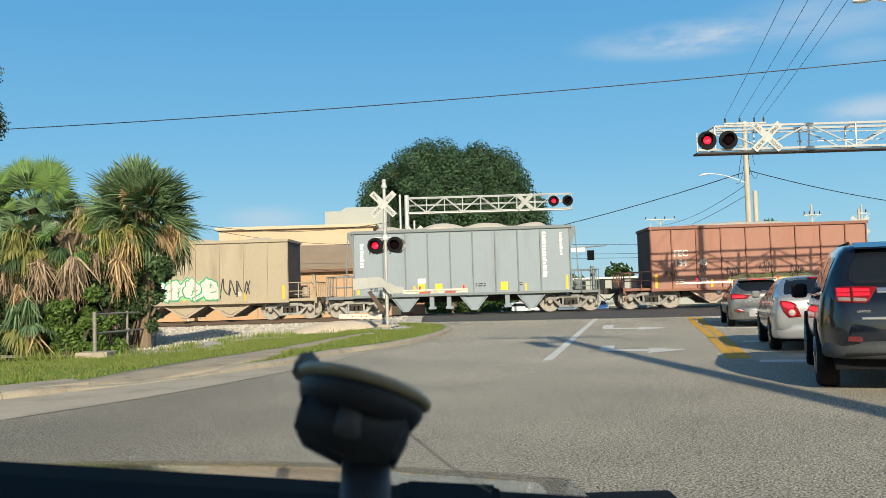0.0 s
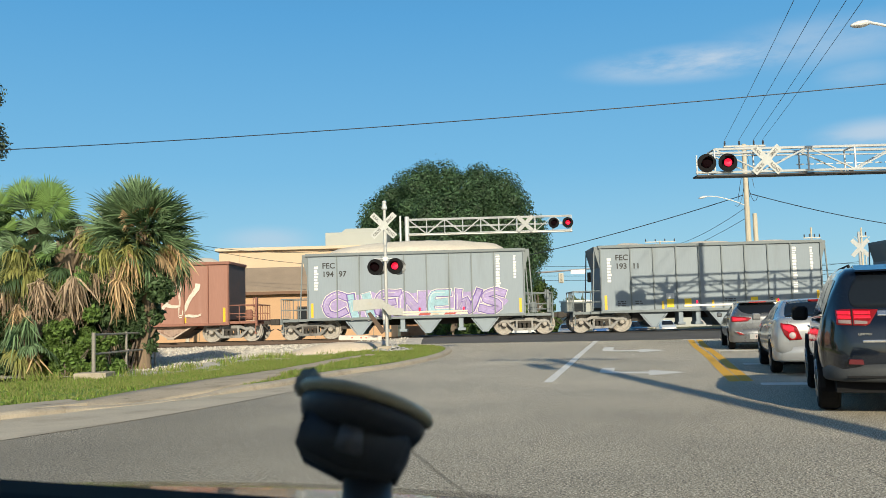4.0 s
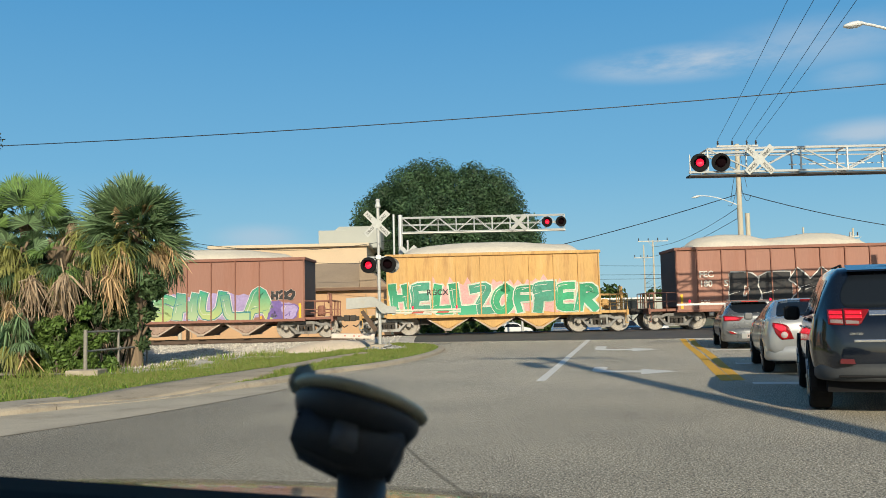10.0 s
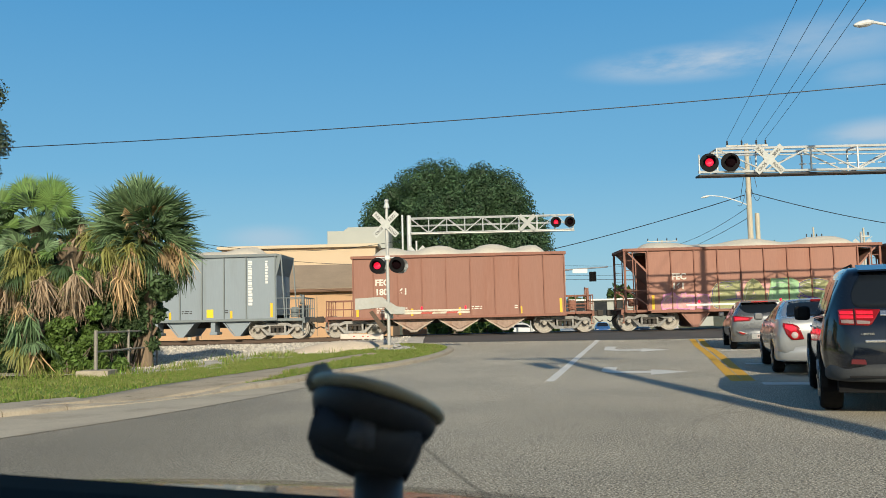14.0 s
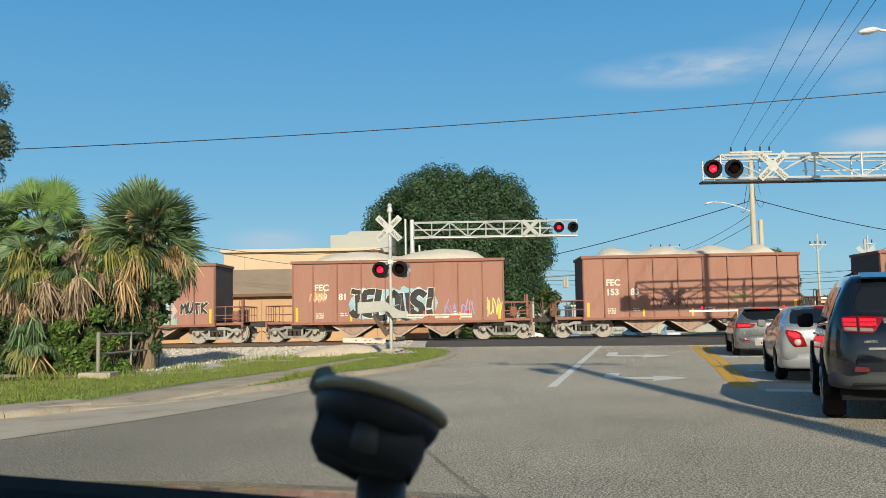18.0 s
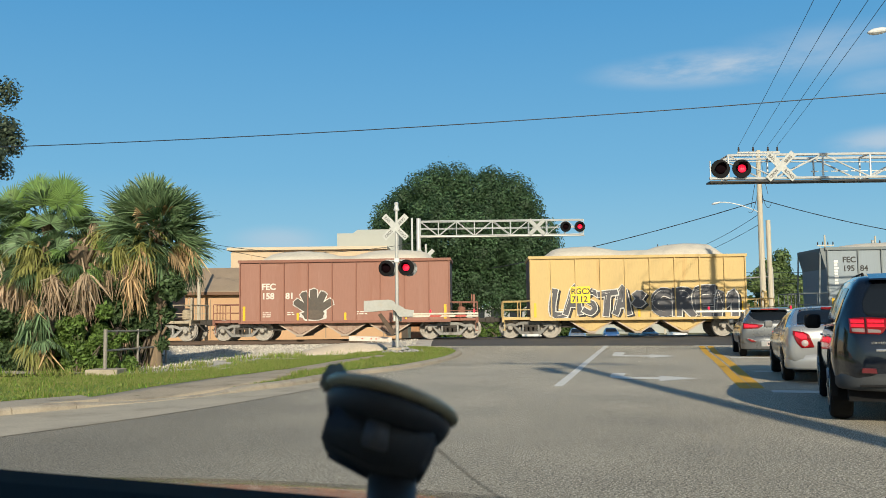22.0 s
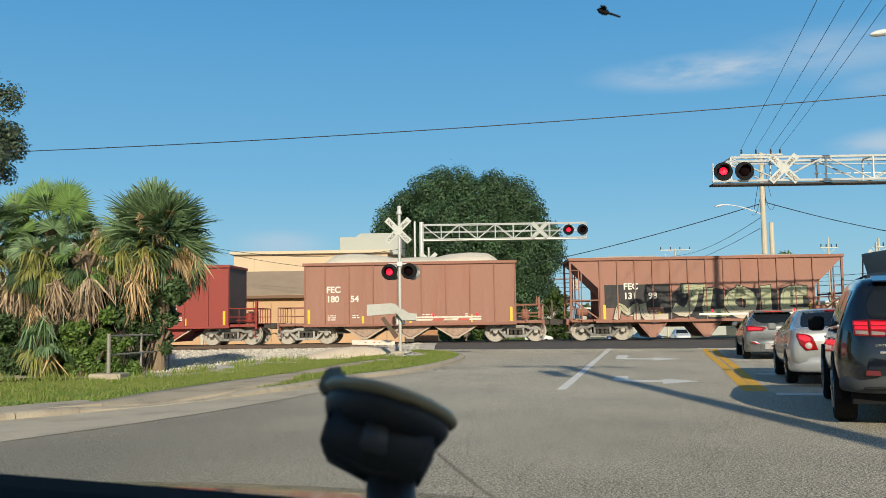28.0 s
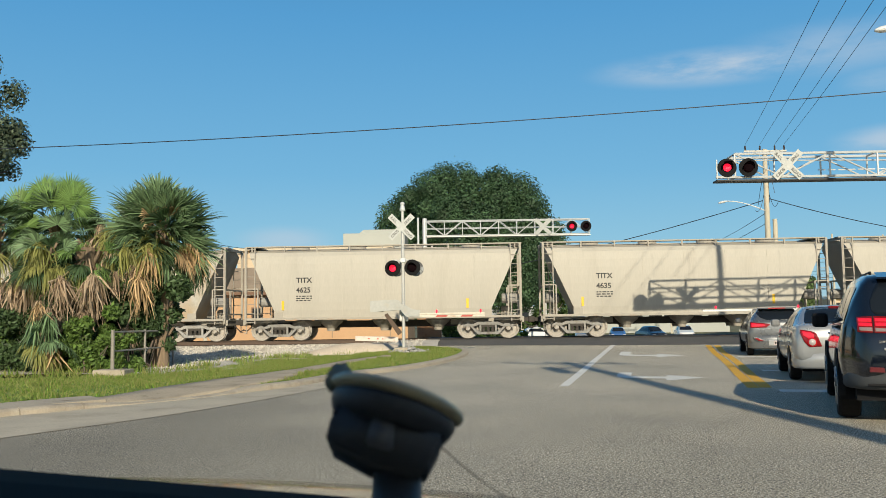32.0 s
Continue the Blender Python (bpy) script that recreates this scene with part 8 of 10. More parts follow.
def hanging_frond(V, F, top, length, width, blades, rng):
    """A dead frond folded down against the trunk: blades that hang in a ragged brush."""
    lean = Vector((rng.uniform(-0.12, 0.12), rng.uniform(-0.05, 0.05), 0)) * length
    for k in range(blades):
        a, r = rng.uniform(0, 6.283), width / 2 * rng.uniform(0.02, 1) ** 0.6
        o = Vector((math.cos(a) * r, math.sin(a) * r * 0.7, 0))
        ln = length * rng.choice((rng.uniform(0.3, 0.7), rng.uniform(0.7, 1.12)))
        side = Vector((rng.uniform(-1, 1), rng.uniform(-1, 1), rng.uniform(-0.3, 0.3))).normalized()
        wob = Vector((rng.gauss(0, 0.09), rng.gauss(0, 0.09), 0))
        p0 = top + Vector((rng.gauss(0, 0.04), rng.gauss(0, 0.04), rng.uniform(-0.12, 0.08)))
        strip(V, F, [(p0, 0.010), (p0 + o * rng.uniform(0.4, 1.0) + wob * 0.4 + lean * 0.2 + Vector((0, 0, -rng.uniform(0.12, 0.3) * ln)), 0.020), (p0 + o + wob + lean * 0.6 + Vector((0, 0, -0.62 * ln)), 0.015), (p0 + o * rng.uniform(0.6, 1.2) + wob * 1.8 + lean + Vector((0, 0, -ln)), 0.003)], side)


def fan_frond(V, F, base, direction, length, droop, rng, spread_deg=150, blades=26, width=0.045, fold=0.25):
    """Adds one fan-shaped palm leaf: a stalk, then blades that part and bend down at their tips."""
    d = Vector(direction).normalized()
    side = d.cross(Vector((0, 0, 1)))
    if side.length < 0.1:
        side = Vector((1, 0, 0))
    side.normalize()
    up = side.cross(d).normalized()
    roll = radians(rng.gauss(0, 38))
    side, up = side * math.cos(roll) + up * math.sin(roll), up * math.cos(roll) - side * math.sin(roll)
    stalk = length * 0.42

    tip = base + d * stalk + Vector((0, 0, -droop * 0.15 * stalk))
    strip(V, F, [(base, 0.025), (base.lerp(tip, 0.5), 0.018), (tip, 0.014)], side)
    bl = length * 0.62
    for k in range(blades):
        a = radians(-spread_deg / 2 + spread_deg * k / (blades - 1) + rng.uniform(-3, 3))
        dd = (d * math.cos(a) + side * math.sin(a) + up * fold * abs(math.sin(a))).normalized()
        w = up.cross(dd).normalized() + up * rng.uniform(-0.6, 0.6)
        ln = bl * (0.75 + 0.25 * math.cos(a)) * rng.uniform(0.85, 1.1)
        p1 = tip + dd * ln * 0.45 + Vector((0, 0, -droop * 0.06 * ln))
        p2 = tip + dd * ln * 0.78 + Vector((0, 0, -droop * 0.25 * ln))
        p3 = tip + dd * ln * 0.98 + Vector((0, 0, -droop * 0.58 * ln))
        strip(V, F, [(tip, width * 0.35), (p1, width * 0.62), (p2, width * 0.42), (p3, 0.004)], w)


def palm(x, y, h, length, seed, label, stars=(), fans=(), brooms=(), lean=(0, 0)):
    """stars: sprays of fronds (kind, count, lowest, highest, droop, length, from and to heading); fans: broad single leaves; brooms: dry hanging ones."""
    p = thing("cabbage_palm", label, "palm tree", pose(x, y, ground_z(x, y) - 0.05), "cabbage palms by the road")
    rng = random.Random(seed)
    bm = bmesh.new()
    prev, pr = Vector((0, 0, 0)), 0.24
    for k in range(8):
        q = Vector((lean[0] * (k + 1) / 8, lean[1] * (k + 1) / 8, h * (k + 1) / 8))
        tube(bm, prev, q, pr, 0.2, 12)
        prev, pr = q, 0.2
    trunk = part("trunk", bm, BOOTS, p, "fibrous brown trunk")
    bm = bmesh.new()
    for k in range(70):      # old leaf bases
        z = h * rng.uniform(0.15, 1.0)
        a = rng.uniform(0, 2 * math.pi)
        c = Vector((lean[0] * z / h + 0.18 * math.cos(a), lean[1] * z / h + 0.18 * math.sin(a), z))
        bar(bm, c, c + Vector((0.14 * math.cos(a), 0.14 * math.sin(a), 0.26)), 0.06)
    part("leaf_base_fibre", bm, BOOTS, trunk)["kind"] = "stuff"
    top = Vector((lean[0], lean[1], h))
    kinds = {"green": (PALM_LEAF, "fan-shaped green fronds"), "bright": (PALM_BRIGHT, "broad bright green fan fronds"), "inner": (PALM_SHADED, "dark green fronds with shade in the leaf colour"), "yellow": (PALM_YELLOW, "yellowing drooping fronds"), "dead": (PALM_DEAD, "hanging dry grey-brown fronds"), "tan": (PALM_TAN, "hanging dry orange-tan fronds")}
    made = {k: ([], []) for k in kinds}
    for kind, cnt, lo, hi, dr, ln, a0, a1 in stars:
        V, F = made[kind]
        for k in range(cnt):
            az = radians(a0 + (a1 - a0) * ((k * 0.618034 + rng.uniform(-0.04, 0.04)) % 1))
            el = radians(rng.uniform(lo, hi))
            d = (math.cos(az) * math.cos(el), math.sin(az) * math.cos(el), math.sin(el))
            b = top + Vector((0, 0, -0.1 if el > 0 else -0.25)) + Vector(d) * 0.1
            dry = kind in ("dead", "tan")
            fan_frond(V, F, b, d, length * ln * rng.uniform(0.85, 1.12), dr, rng, 80 if dry else 150, 30, 0.05 if dry else 0.034, 0.1 if dry else 0.3)
    for kind, dx, dy, z, radius, spread_deg, fx, fz in fans:
        V, F = made[kind]
        pleated_fan(V, F, top + Vector((0, 0, -0.15)), Vector((dx, dy, z)), (fx, -1, fz), (dx * 0.6, 0, 1), radius, spread_deg, int(spread_deg / 6.5), rng)
    for kind, dx, dy, z, ln, w in brooms:
        V, F = made[kind]
        hanging_frond(V, F, Vector((dx, dy, z)), ln, w, int(95 * w * ln + 25), rng)
        strip(V, F, [(top + Vector((0, 0, -0.2)), 0.02), (Vector((dx, dy, z)), 0.016)], Vector((1, 0, 0)))
    for kind, (V, F) in made.items():
        if V:
            me = bpy.data.meshes.new(kind + "_fronds")
            me.from_pydata(V, [], F)
            me.materials.append(kinds[kind][0])
            ob = new(kind + "_fronds", me)
            ob.parent = p
            ob["label"] = kinds[kind][1]
    return p


palm(-8.2, 23.9, 3.85, 1.5, 1, "cabbage palm with a full dark green crown and dry hanging fronds",
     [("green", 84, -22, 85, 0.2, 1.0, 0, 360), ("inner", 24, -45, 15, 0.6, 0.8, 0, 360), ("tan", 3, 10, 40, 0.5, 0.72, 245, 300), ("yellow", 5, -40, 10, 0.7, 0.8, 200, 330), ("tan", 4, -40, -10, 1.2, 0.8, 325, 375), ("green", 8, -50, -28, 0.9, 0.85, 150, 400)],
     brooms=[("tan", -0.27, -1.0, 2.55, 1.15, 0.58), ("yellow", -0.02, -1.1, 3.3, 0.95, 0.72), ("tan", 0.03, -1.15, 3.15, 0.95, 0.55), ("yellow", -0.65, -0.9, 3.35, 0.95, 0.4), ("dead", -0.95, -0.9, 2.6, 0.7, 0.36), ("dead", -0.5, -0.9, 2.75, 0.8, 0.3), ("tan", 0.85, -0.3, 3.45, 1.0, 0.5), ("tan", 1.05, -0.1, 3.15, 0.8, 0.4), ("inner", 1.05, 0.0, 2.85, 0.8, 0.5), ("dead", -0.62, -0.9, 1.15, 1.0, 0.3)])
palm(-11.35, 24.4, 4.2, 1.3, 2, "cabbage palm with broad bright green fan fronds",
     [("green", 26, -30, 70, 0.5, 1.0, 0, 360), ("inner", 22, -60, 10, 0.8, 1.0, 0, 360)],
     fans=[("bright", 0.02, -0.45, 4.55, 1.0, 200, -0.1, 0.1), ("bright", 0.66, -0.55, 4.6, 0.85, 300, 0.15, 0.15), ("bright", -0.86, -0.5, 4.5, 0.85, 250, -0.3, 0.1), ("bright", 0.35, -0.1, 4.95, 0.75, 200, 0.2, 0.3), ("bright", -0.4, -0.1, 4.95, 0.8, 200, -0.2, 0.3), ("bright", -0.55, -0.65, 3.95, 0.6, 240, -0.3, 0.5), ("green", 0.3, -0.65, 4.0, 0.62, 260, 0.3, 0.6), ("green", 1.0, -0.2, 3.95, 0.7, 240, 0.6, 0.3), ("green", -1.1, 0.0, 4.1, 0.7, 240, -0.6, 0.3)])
palm(-9.95, 23.2, 3.3, 1.0, 3, "low cabbage palm with drooping yellow-green fronds",
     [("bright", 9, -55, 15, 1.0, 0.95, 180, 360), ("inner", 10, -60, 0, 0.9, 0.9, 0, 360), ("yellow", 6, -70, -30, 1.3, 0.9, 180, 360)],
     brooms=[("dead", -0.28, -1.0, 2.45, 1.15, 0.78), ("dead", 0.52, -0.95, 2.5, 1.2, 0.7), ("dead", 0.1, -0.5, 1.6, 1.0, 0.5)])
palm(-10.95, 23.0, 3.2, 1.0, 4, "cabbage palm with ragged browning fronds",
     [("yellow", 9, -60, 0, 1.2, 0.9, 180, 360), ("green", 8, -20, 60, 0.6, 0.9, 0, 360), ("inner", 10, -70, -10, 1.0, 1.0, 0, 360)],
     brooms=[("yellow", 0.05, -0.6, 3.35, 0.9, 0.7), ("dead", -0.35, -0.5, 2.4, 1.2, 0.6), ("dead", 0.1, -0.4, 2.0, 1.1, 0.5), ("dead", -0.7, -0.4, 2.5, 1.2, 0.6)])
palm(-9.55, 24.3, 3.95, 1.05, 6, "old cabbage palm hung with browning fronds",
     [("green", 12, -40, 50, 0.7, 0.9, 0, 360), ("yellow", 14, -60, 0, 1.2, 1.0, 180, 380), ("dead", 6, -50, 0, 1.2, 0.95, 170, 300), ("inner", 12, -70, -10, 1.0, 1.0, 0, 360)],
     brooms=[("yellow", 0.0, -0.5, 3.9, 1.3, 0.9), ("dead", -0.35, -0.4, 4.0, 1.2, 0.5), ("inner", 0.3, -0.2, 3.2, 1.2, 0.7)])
palm(-10.2, 21.5, 1.2, 0.72, 5, "young cabbage palm with drooping narrow fronds near the ground", [("green", 7, -40, 50, 1.3, 1.0, 0, 360), ("yellow", 5, -70, 0, 1.3, 0.9, 180, 360)], brooms=[("green", 0.15, -0.3, 1.5, 1.15, 0.42), ("green", -0.2, -0.3, 1.35, 1.0, 0.4), ("tan", 0.25, -0.3, 0.65, 0.55, 0.3), ("tan", -0.1, -0.3, 1.75, 0.5, 0.25)])
palm(-12.9, 23.9, 4.0, 1.2, 8, "cabbage palm with dense green fronds at the edge of the group", [("green", 26, -30, 80, 0.5, 1.0, 0, 360), ("yellow", 8, -60, -20, 1.1, 0.9, 0, 360)], brooms=[("dead", 0.2, -0.4, 2.6, 1.2, 0.7)])


def bush(x, y, blobs, n, size, seed, label, material=SHRUB):
    b = thing("shrub", label, "shrub", pose(x, y, ground_z(x, y) + 0.05))
    rng = random.Random(seed)
    bm = bmesh.new()
    for k in range(9):
        c = rng.choice(blobs)
        tube(bm, (rng.uniform(-0.2, 0.2), rng.uniform(-0.2, 0.2), -0.05), (c[0], c[1], c[2] + 0.2), 0.03, 0.008, 5)
    part("stem_tangle", bm, BARK, b)["kind"] = "stuff"
    loose = []
    for c in blobs:
        for k in range(4):
            loose.append((c[0] + rng.gauss(0, 0.6) * c[3], c[1] + rng.gauss(0, 0.45) * c[3], max(0.1, c[2] + rng.gauss(0, 0.55) * c[3]), c[3] * rng.uniform(0.25, 0.7)))
    leaf_cloud("foliage", loose, n, size, material, b, seed, 2.0, 0.85, label="loose small green leaves")


bush(-9.35, 21.8, [(0, 0, 0.42, 0.5), (0.55, 0, 0.45, 0.45), (-0.5, 0, 0.45, 0.42), (-0.2, 0.1, 0.95, 0.42), (0.3, 0.2, 0.9, 0.4), (-0.65, 0.1, 0.75, 0.34), (0.85, 0.2, 0.7, 0.3)], 11000, 0.062, 21, "dense green shrub below the palms")
bush(-9.2, 23.6, [(0, 0, 0.5, 0.5), (0.5, 0.2, 0.9, 0.5), (-0.4, 0.3, 1.0, 0.5), (0.2, 0.5, 1.4, 0.45), (-0.9, 0.1, 0.6, 0.5)], 10000, 0.07, 22, "leafy dark shrub beside the handrail", VINE)
bush(-8.5, 23.5, [(0.3, 0.9, 0.5, 0.4), (0.3, 0.4, 1.1, 0.5), (-0.3, 0, 1.2, 0.5), (0.35, 0, 1.75, 0.5), (-0.5, 0, 1.8, 0.5), (-0.1, 0.1, 2.2, 0.45), (-1.0, 0, 1.5, 0.4), (0.4, 0.2, 1.3, 0.4)], 11000, 0.075, 43, "tall dark vine-covered shrub by the palm trunk", VINE)
bush(-11.0, 22.6, [(0, 0, 0.4, 0.6), (0.7, 0, 0.5, 0.5), (-0.8, 0, 0.5, 0.6), (0.2, 0.1, 1.1, 0.55), (-0.6, 0.1, 1.2, 0.5), (0.9, 0.2, 1.0, 0.4), (0.3, 0.3, 1.7, 0.4)], 13000, 0.065, 27, "dark tangled undergrowth at the foot of the palms", VINE)
bush(-9.6, 24.4, [(0, 0, 0.7, 0.7), (0.3, 0, 1.5, 0.6), (-0.6, 0, 1.3, 0.7), (0.4, 0, 2.1, 0.5), (-1.4, 0.2, 1.2, 0.8), (-2.4, 0.2, 1.3, 0.8)], 16000, 0.06, 24, "dark undergrowth between the palms", OAK)
# dark leaf mass added at the back so shaded gaps between fronds look dark
bush(-11.6, 25.3, [(0, 0, 1.0, 0.9), (1.0, 0, 1.3, 0.9), (-1.2, 0, 1.2, 1.0), (0.4, 0.1, 2.3, 0.9), (-0.8, 0.1, 2.4, 0.9), (1.6, 0, 2.2, 0.8), (2.4, 0, 1.6, 0.8), (0.9, 0.2, 3.0, 0.7), (-2.0, 0, 1.8, 1.0)], 26000, 0.075, 26, "tall dark undergrowth behind the palms, darkening the shaded gaps", OAK)
bush(-13.2, 22.0, [(0, 0, 0.6, 0.7), (0.8, 0, 0.7, 0.6), (-0.9, 0, 0.8, 0.8), (0.2, 0, 1.3, 0.6), (-1.8, 0.3, 1.0, 1.0)], 10000, 0.07, 25, "dense green shrub below the palms")
for k, (x, y) in enumerate(((2.2, 46.5), (-0.2, 47.5))):
    bush(x, y, [(0, 0, 0.25, 0.35), (0.5, 0.1, 0.2, 0.3), (-0.5, 0.1, 0.3, 0.35), (1.0, 0, 0.15, 0.25)], 1500, 0.09, 30 + k, "low green bush beyond the track")

# grass on the verge: blades in one sheet, longer in tufts
rs = np.random.RandomState(7)
V, F = [], []
for _ in range(120000):
    i = rs.randint(10, NK - 1)
    fr = rs.rand()
    f = rs.rand() ** 0.9
    a = kerb_line[i].lerp(kerb_line[min(NK - 1, i + 1)], fr) + outward(kerb_line, i) * 0.2
    b = back_line[i].lerp(back_line[min(NK - 1, i + 1)], fr)
    q = a.lerp(b, f)
    tuft = noise.noise((q.x * 1.6, q.y * 1.6, 5))
    if on_path(q.x, q.y) or (i < CUT[0] and (q - kerb_line[i]).length < 0.66):
        continue
    hgt = 0.03 + 0.04 * rs.rand() + max(0, tuft - 0.05) * 0.13 + (0.06 * rs.rand() if f > 0.88 else 0)
    z = verge_z(q.x, q.y, f) - 0.01
    an, lean = rs.rand() * 6.283, rs.rand(2) * 0.12 - 0.06
    w = 0.009 + 0.008 * rs.rand()
    dx, dy = math.cos(an) * w, math.sin(an) * w
    k = len(V)
    V += [(q.x - dx, q.y - dy, z), (q.x + dx, q.y + dy, z), (q.x + lean[0] + dx * 0.2, q.y + lean[1] + dy * 0.2, z + hgt)]
    F.append((k, k + 1, k + 2))
for _ in range(4200):        # weeds on the gravel edge
    i = rs.randint(35, NK - 1)
    b = back_line[i]
    q = b + Vector((rs.normal() * 0.5 - 0.2, rs.normal() * 0.6 + 0.4, 0))
    if noise.noise((q.x * 0.9, q.y * 0.9, 9)) < 0.02:
        continue
    z = ground_z(q.x, q.y) + 0.03
    hgt = 0.05 + 0.2 * rs.rand() ** 2
    an, lean = rs.rand() * 6.283, rs.rand(2) * 0.2 - 0.1
    dx, dy = math.cos(an) * 0.016, math.sin(an) * 0.016
    k = len(V)
    V += [(q.x - dx, q.y - dy, z), (q.x + dx, q.y + dy, z), (q.x + lean[0], q.y + lean[1], z + hgt)]
    F.append((k, k + 1, k + 2))
me = bpy.data.meshes.new("grass")
me.from_pydata(V, [], F)
me.materials.append(leafmat("grass_blades", (0.25, 0.43, 0.05), 0.38, 0.6, 0.35, (0.36, 0.34, 0.12)))
tagged(new("grass", me), "uneven sunlit green grass with dry blades", "grass", kind="stuff")

# loose stones over the gravel
V, F = [], []
for _ in range(14000):
    x, y = rs.uniform(-13, -1.5), rs.uniform(30, 37.4)
    if rs.rand() < 0.35:
        x, y = rs.uniform(-14, -7), rs.uniform(23, 37)
    if ((x + 3.45) / 1.6) ** 2 + ((y - 33.75) / 0.9) ** 2 < 1 and rs.rand() < 0.9:
        continue
    if y > 37.2 + SLOPE * x or x > -1.2 - max(0, 31.5 - y) * 0.5:
        continue
    z = ground_z(x, y) + 0.03 + 0.20 * math.exp(-((x + 3.6) ** 2 / 6 + (y - 34.6) ** 2 / 2.2))
    s = rs.uniform(0.018, 0.05)
    k = len(V)
    pts = rs.normal(size=(4, 3)) * s * 0.35
    base = [(1, 0, -.4), (-.6, .9, -.4), (-.6, -.9, -.4), (0, 0, .9)]
    V += [(x + b[0] * s + p[0], y + b[1] * s + p[1], z + b[2] * s + p[2]) for b, p in zip(base, pts)]
    F += [(k, k + 2, k + 1), (k, k + 1, k + 3), (k + 1, k + 2, k + 3), (k + 2, k, k + 3)]
me = bpy.data.meshes.new("stones")
me.from_pydata(V, [], F)
me.materials.append(leafmat("stone_chips", (0.50, 0.46, 0.40), 0.35, 0.9, 0.0))
tagged(new("loose_stones", me), "loose pale ballast stones", "stones", kind="stuff")

# a low heap of sand beside the mast, with broken grey rubble
SAND = mat("pale_sand", (0.60, 0.50, 0.39), 0.95, vary=0.12, grain=14, big=1.2, bump=0.02, spots=((0.44, 0.37, 0.29), 2.5, 0.55, 0.8))
bm = bmesh.new()
rings = []
for j in range(9):
    f = j / 8
    ring = []
    for k in range(28):
        a = 2 * math.pi * k / 28
        r = f * (1 + 0.14 * noise.noise((math.cos(a) * 1.4, math.sin(a) * 1.4, 2)))
        x, y = -3.9 + 2.2 * r * math.cos(a), 32.2 + 0.8 * r * math.sin(a)
        ring.append(bm.verts.new((x, y, ground_z(x, y) + 0.04 + 0.40 * (1 - f * f) ** 1.3 + 0.03 * noise.noise((x * 2, y * 2, 7)) - 0.08 * (f > 0.99))))
    rings.append(ring)
for p, q in zip(rings, rings[1:]):
    for k in range(28):
        bm.faces.new((p[k], p[(k + 1) % 28], q[(k + 1) % 28], q[k]))
bmesh.ops.recalc_face_normals(bm, faces=bm.faces[:])
tagged(part("sand_heap", bm, SAND, smooth=True), "low heap of pale sandy soil beside the signal mast", "sand", kind="stuff")
V, F = [], []
for _ in range(230):
    a, r = rs.rand() * 6.283, 0.75 * rs.rand() ** 0.7
    x, y = -1.70 + r * math.cos(a), 29.5 + 0.6 * r * math.sin(a)
    s = rs.uniform(0.03, 0.10)
    z = ground_z(x, y) + 0.03 + 0.24 * (1 - r) * rs.rand() ** 0.5
    k = len(V)
    p = rs.normal(size=(6, 3)) * s * 0.25
    V += [(x + b[0] * s + q[0], y + b[1] * s + q[1], z + b[2] * s + q[2]) for b, q in zip([(1, 0, 0), (-1, 0, 0), (0, 1, 0), (0, -1, 0), (0, 0, .8), (0, 0, -.6)], p)]
    F += [(k + i, k + j, k + h) for i, j, h in ((0, 2, 4), (2, 1, 4), (1, 3, 4), (3, 0, 4), (2, 0, 5), (1, 2, 5), (3, 1, 5), (0, 3, 5))]
me = bpy.data.meshes.new("rubble")
me.from_pydata(V, [], F)
me.materials.append(leafmat("grey_rubble", (0.36, 0.35, 0.33), 0.35, 0.9, 0.0))
tagged(new("rubble", me), "broken grey rubble round the mast foot", "rubble", kind="stuff")

# ---- small things by the track ----
RAILPIPE = mat("weathered_pipe", (0.30, 0.275, 0.235), 0.7, 0.2, vary=0.2, grain=12)
fence = thing("handrail_fence", "old galvanised pipe handrail with three posts", "railing", pose(-8.18, 20.5, 0.1))
for k, (y, r) in enumerate(((0, 0.045), (2.05, 0.03), (4.2, 0.03))):
    bm = bmesh.new()
    tube(bm, (0.02 * k, y, -0.1), (0.02 * k, y, 0.98 - 0.02 * k), r, seg=10)
    part("post", bm, RAILPIPE, fence)
for z in (0.93, 0.48):
    bm = bmesh.new()
    tube(bm, (0, 0, z), (0.04, 4.2, z - 0.03), 0.024, seg=8)
    part("rail", bm, RAILPIPE, fence)
bm = bmesh.new()
box(bm, -0.35, 0.4, -0.3, 0.3, -0.12, 0.06, 0.02)
part("footing", bm, CONCRETE, fence)
board = thing("fallen_board", "white board with faded red marks lying on the gravel", "board", pose(-3.35, 34.9, 0.42, 0, 2, 4))
bm = bmesh.new()
box(bm, -0.85, 0.85, -0.16, 0.16, -0.08, 0.11, 0.012)
part("plank", bm, mat("faded_board", (0.66, 0.58, 0.50), 0.7, vary=0.12, spots=((0.55, 0.36, 0.28), 4.0, 0.58, 0.72)), board)
for x in (-0.35, 0.0, 0.2):
    bm = bmesh.new()
    box(bm, x, x + 0.07, -0.166, -0.161, 0.0, 0.04)
    part("red_mark", bm, MATS["gate_red"], board)


# ---- cars ----
def catmull(rows, n):
    """Smooth rows between given ones."""
    out = []
    m = len(rows)
    for i in range(m - 1):
        a, b, c, d = rows[max(0, i - 1)], rows[i], rows[i + 1], rows[min(m - 1, i + 2)]
        for k in range(n):
            t = k / n
            out.append([0.5 * (2 * q + (r - p) * t + (2 * p - 5 * q + 4 * r - s) * t * t + (3 * q - p - 3 * r + s) * t ** 3) for p, q, r, s in zip(a, b, c, d)])
    out.append(list(rows[-1]))
    return out


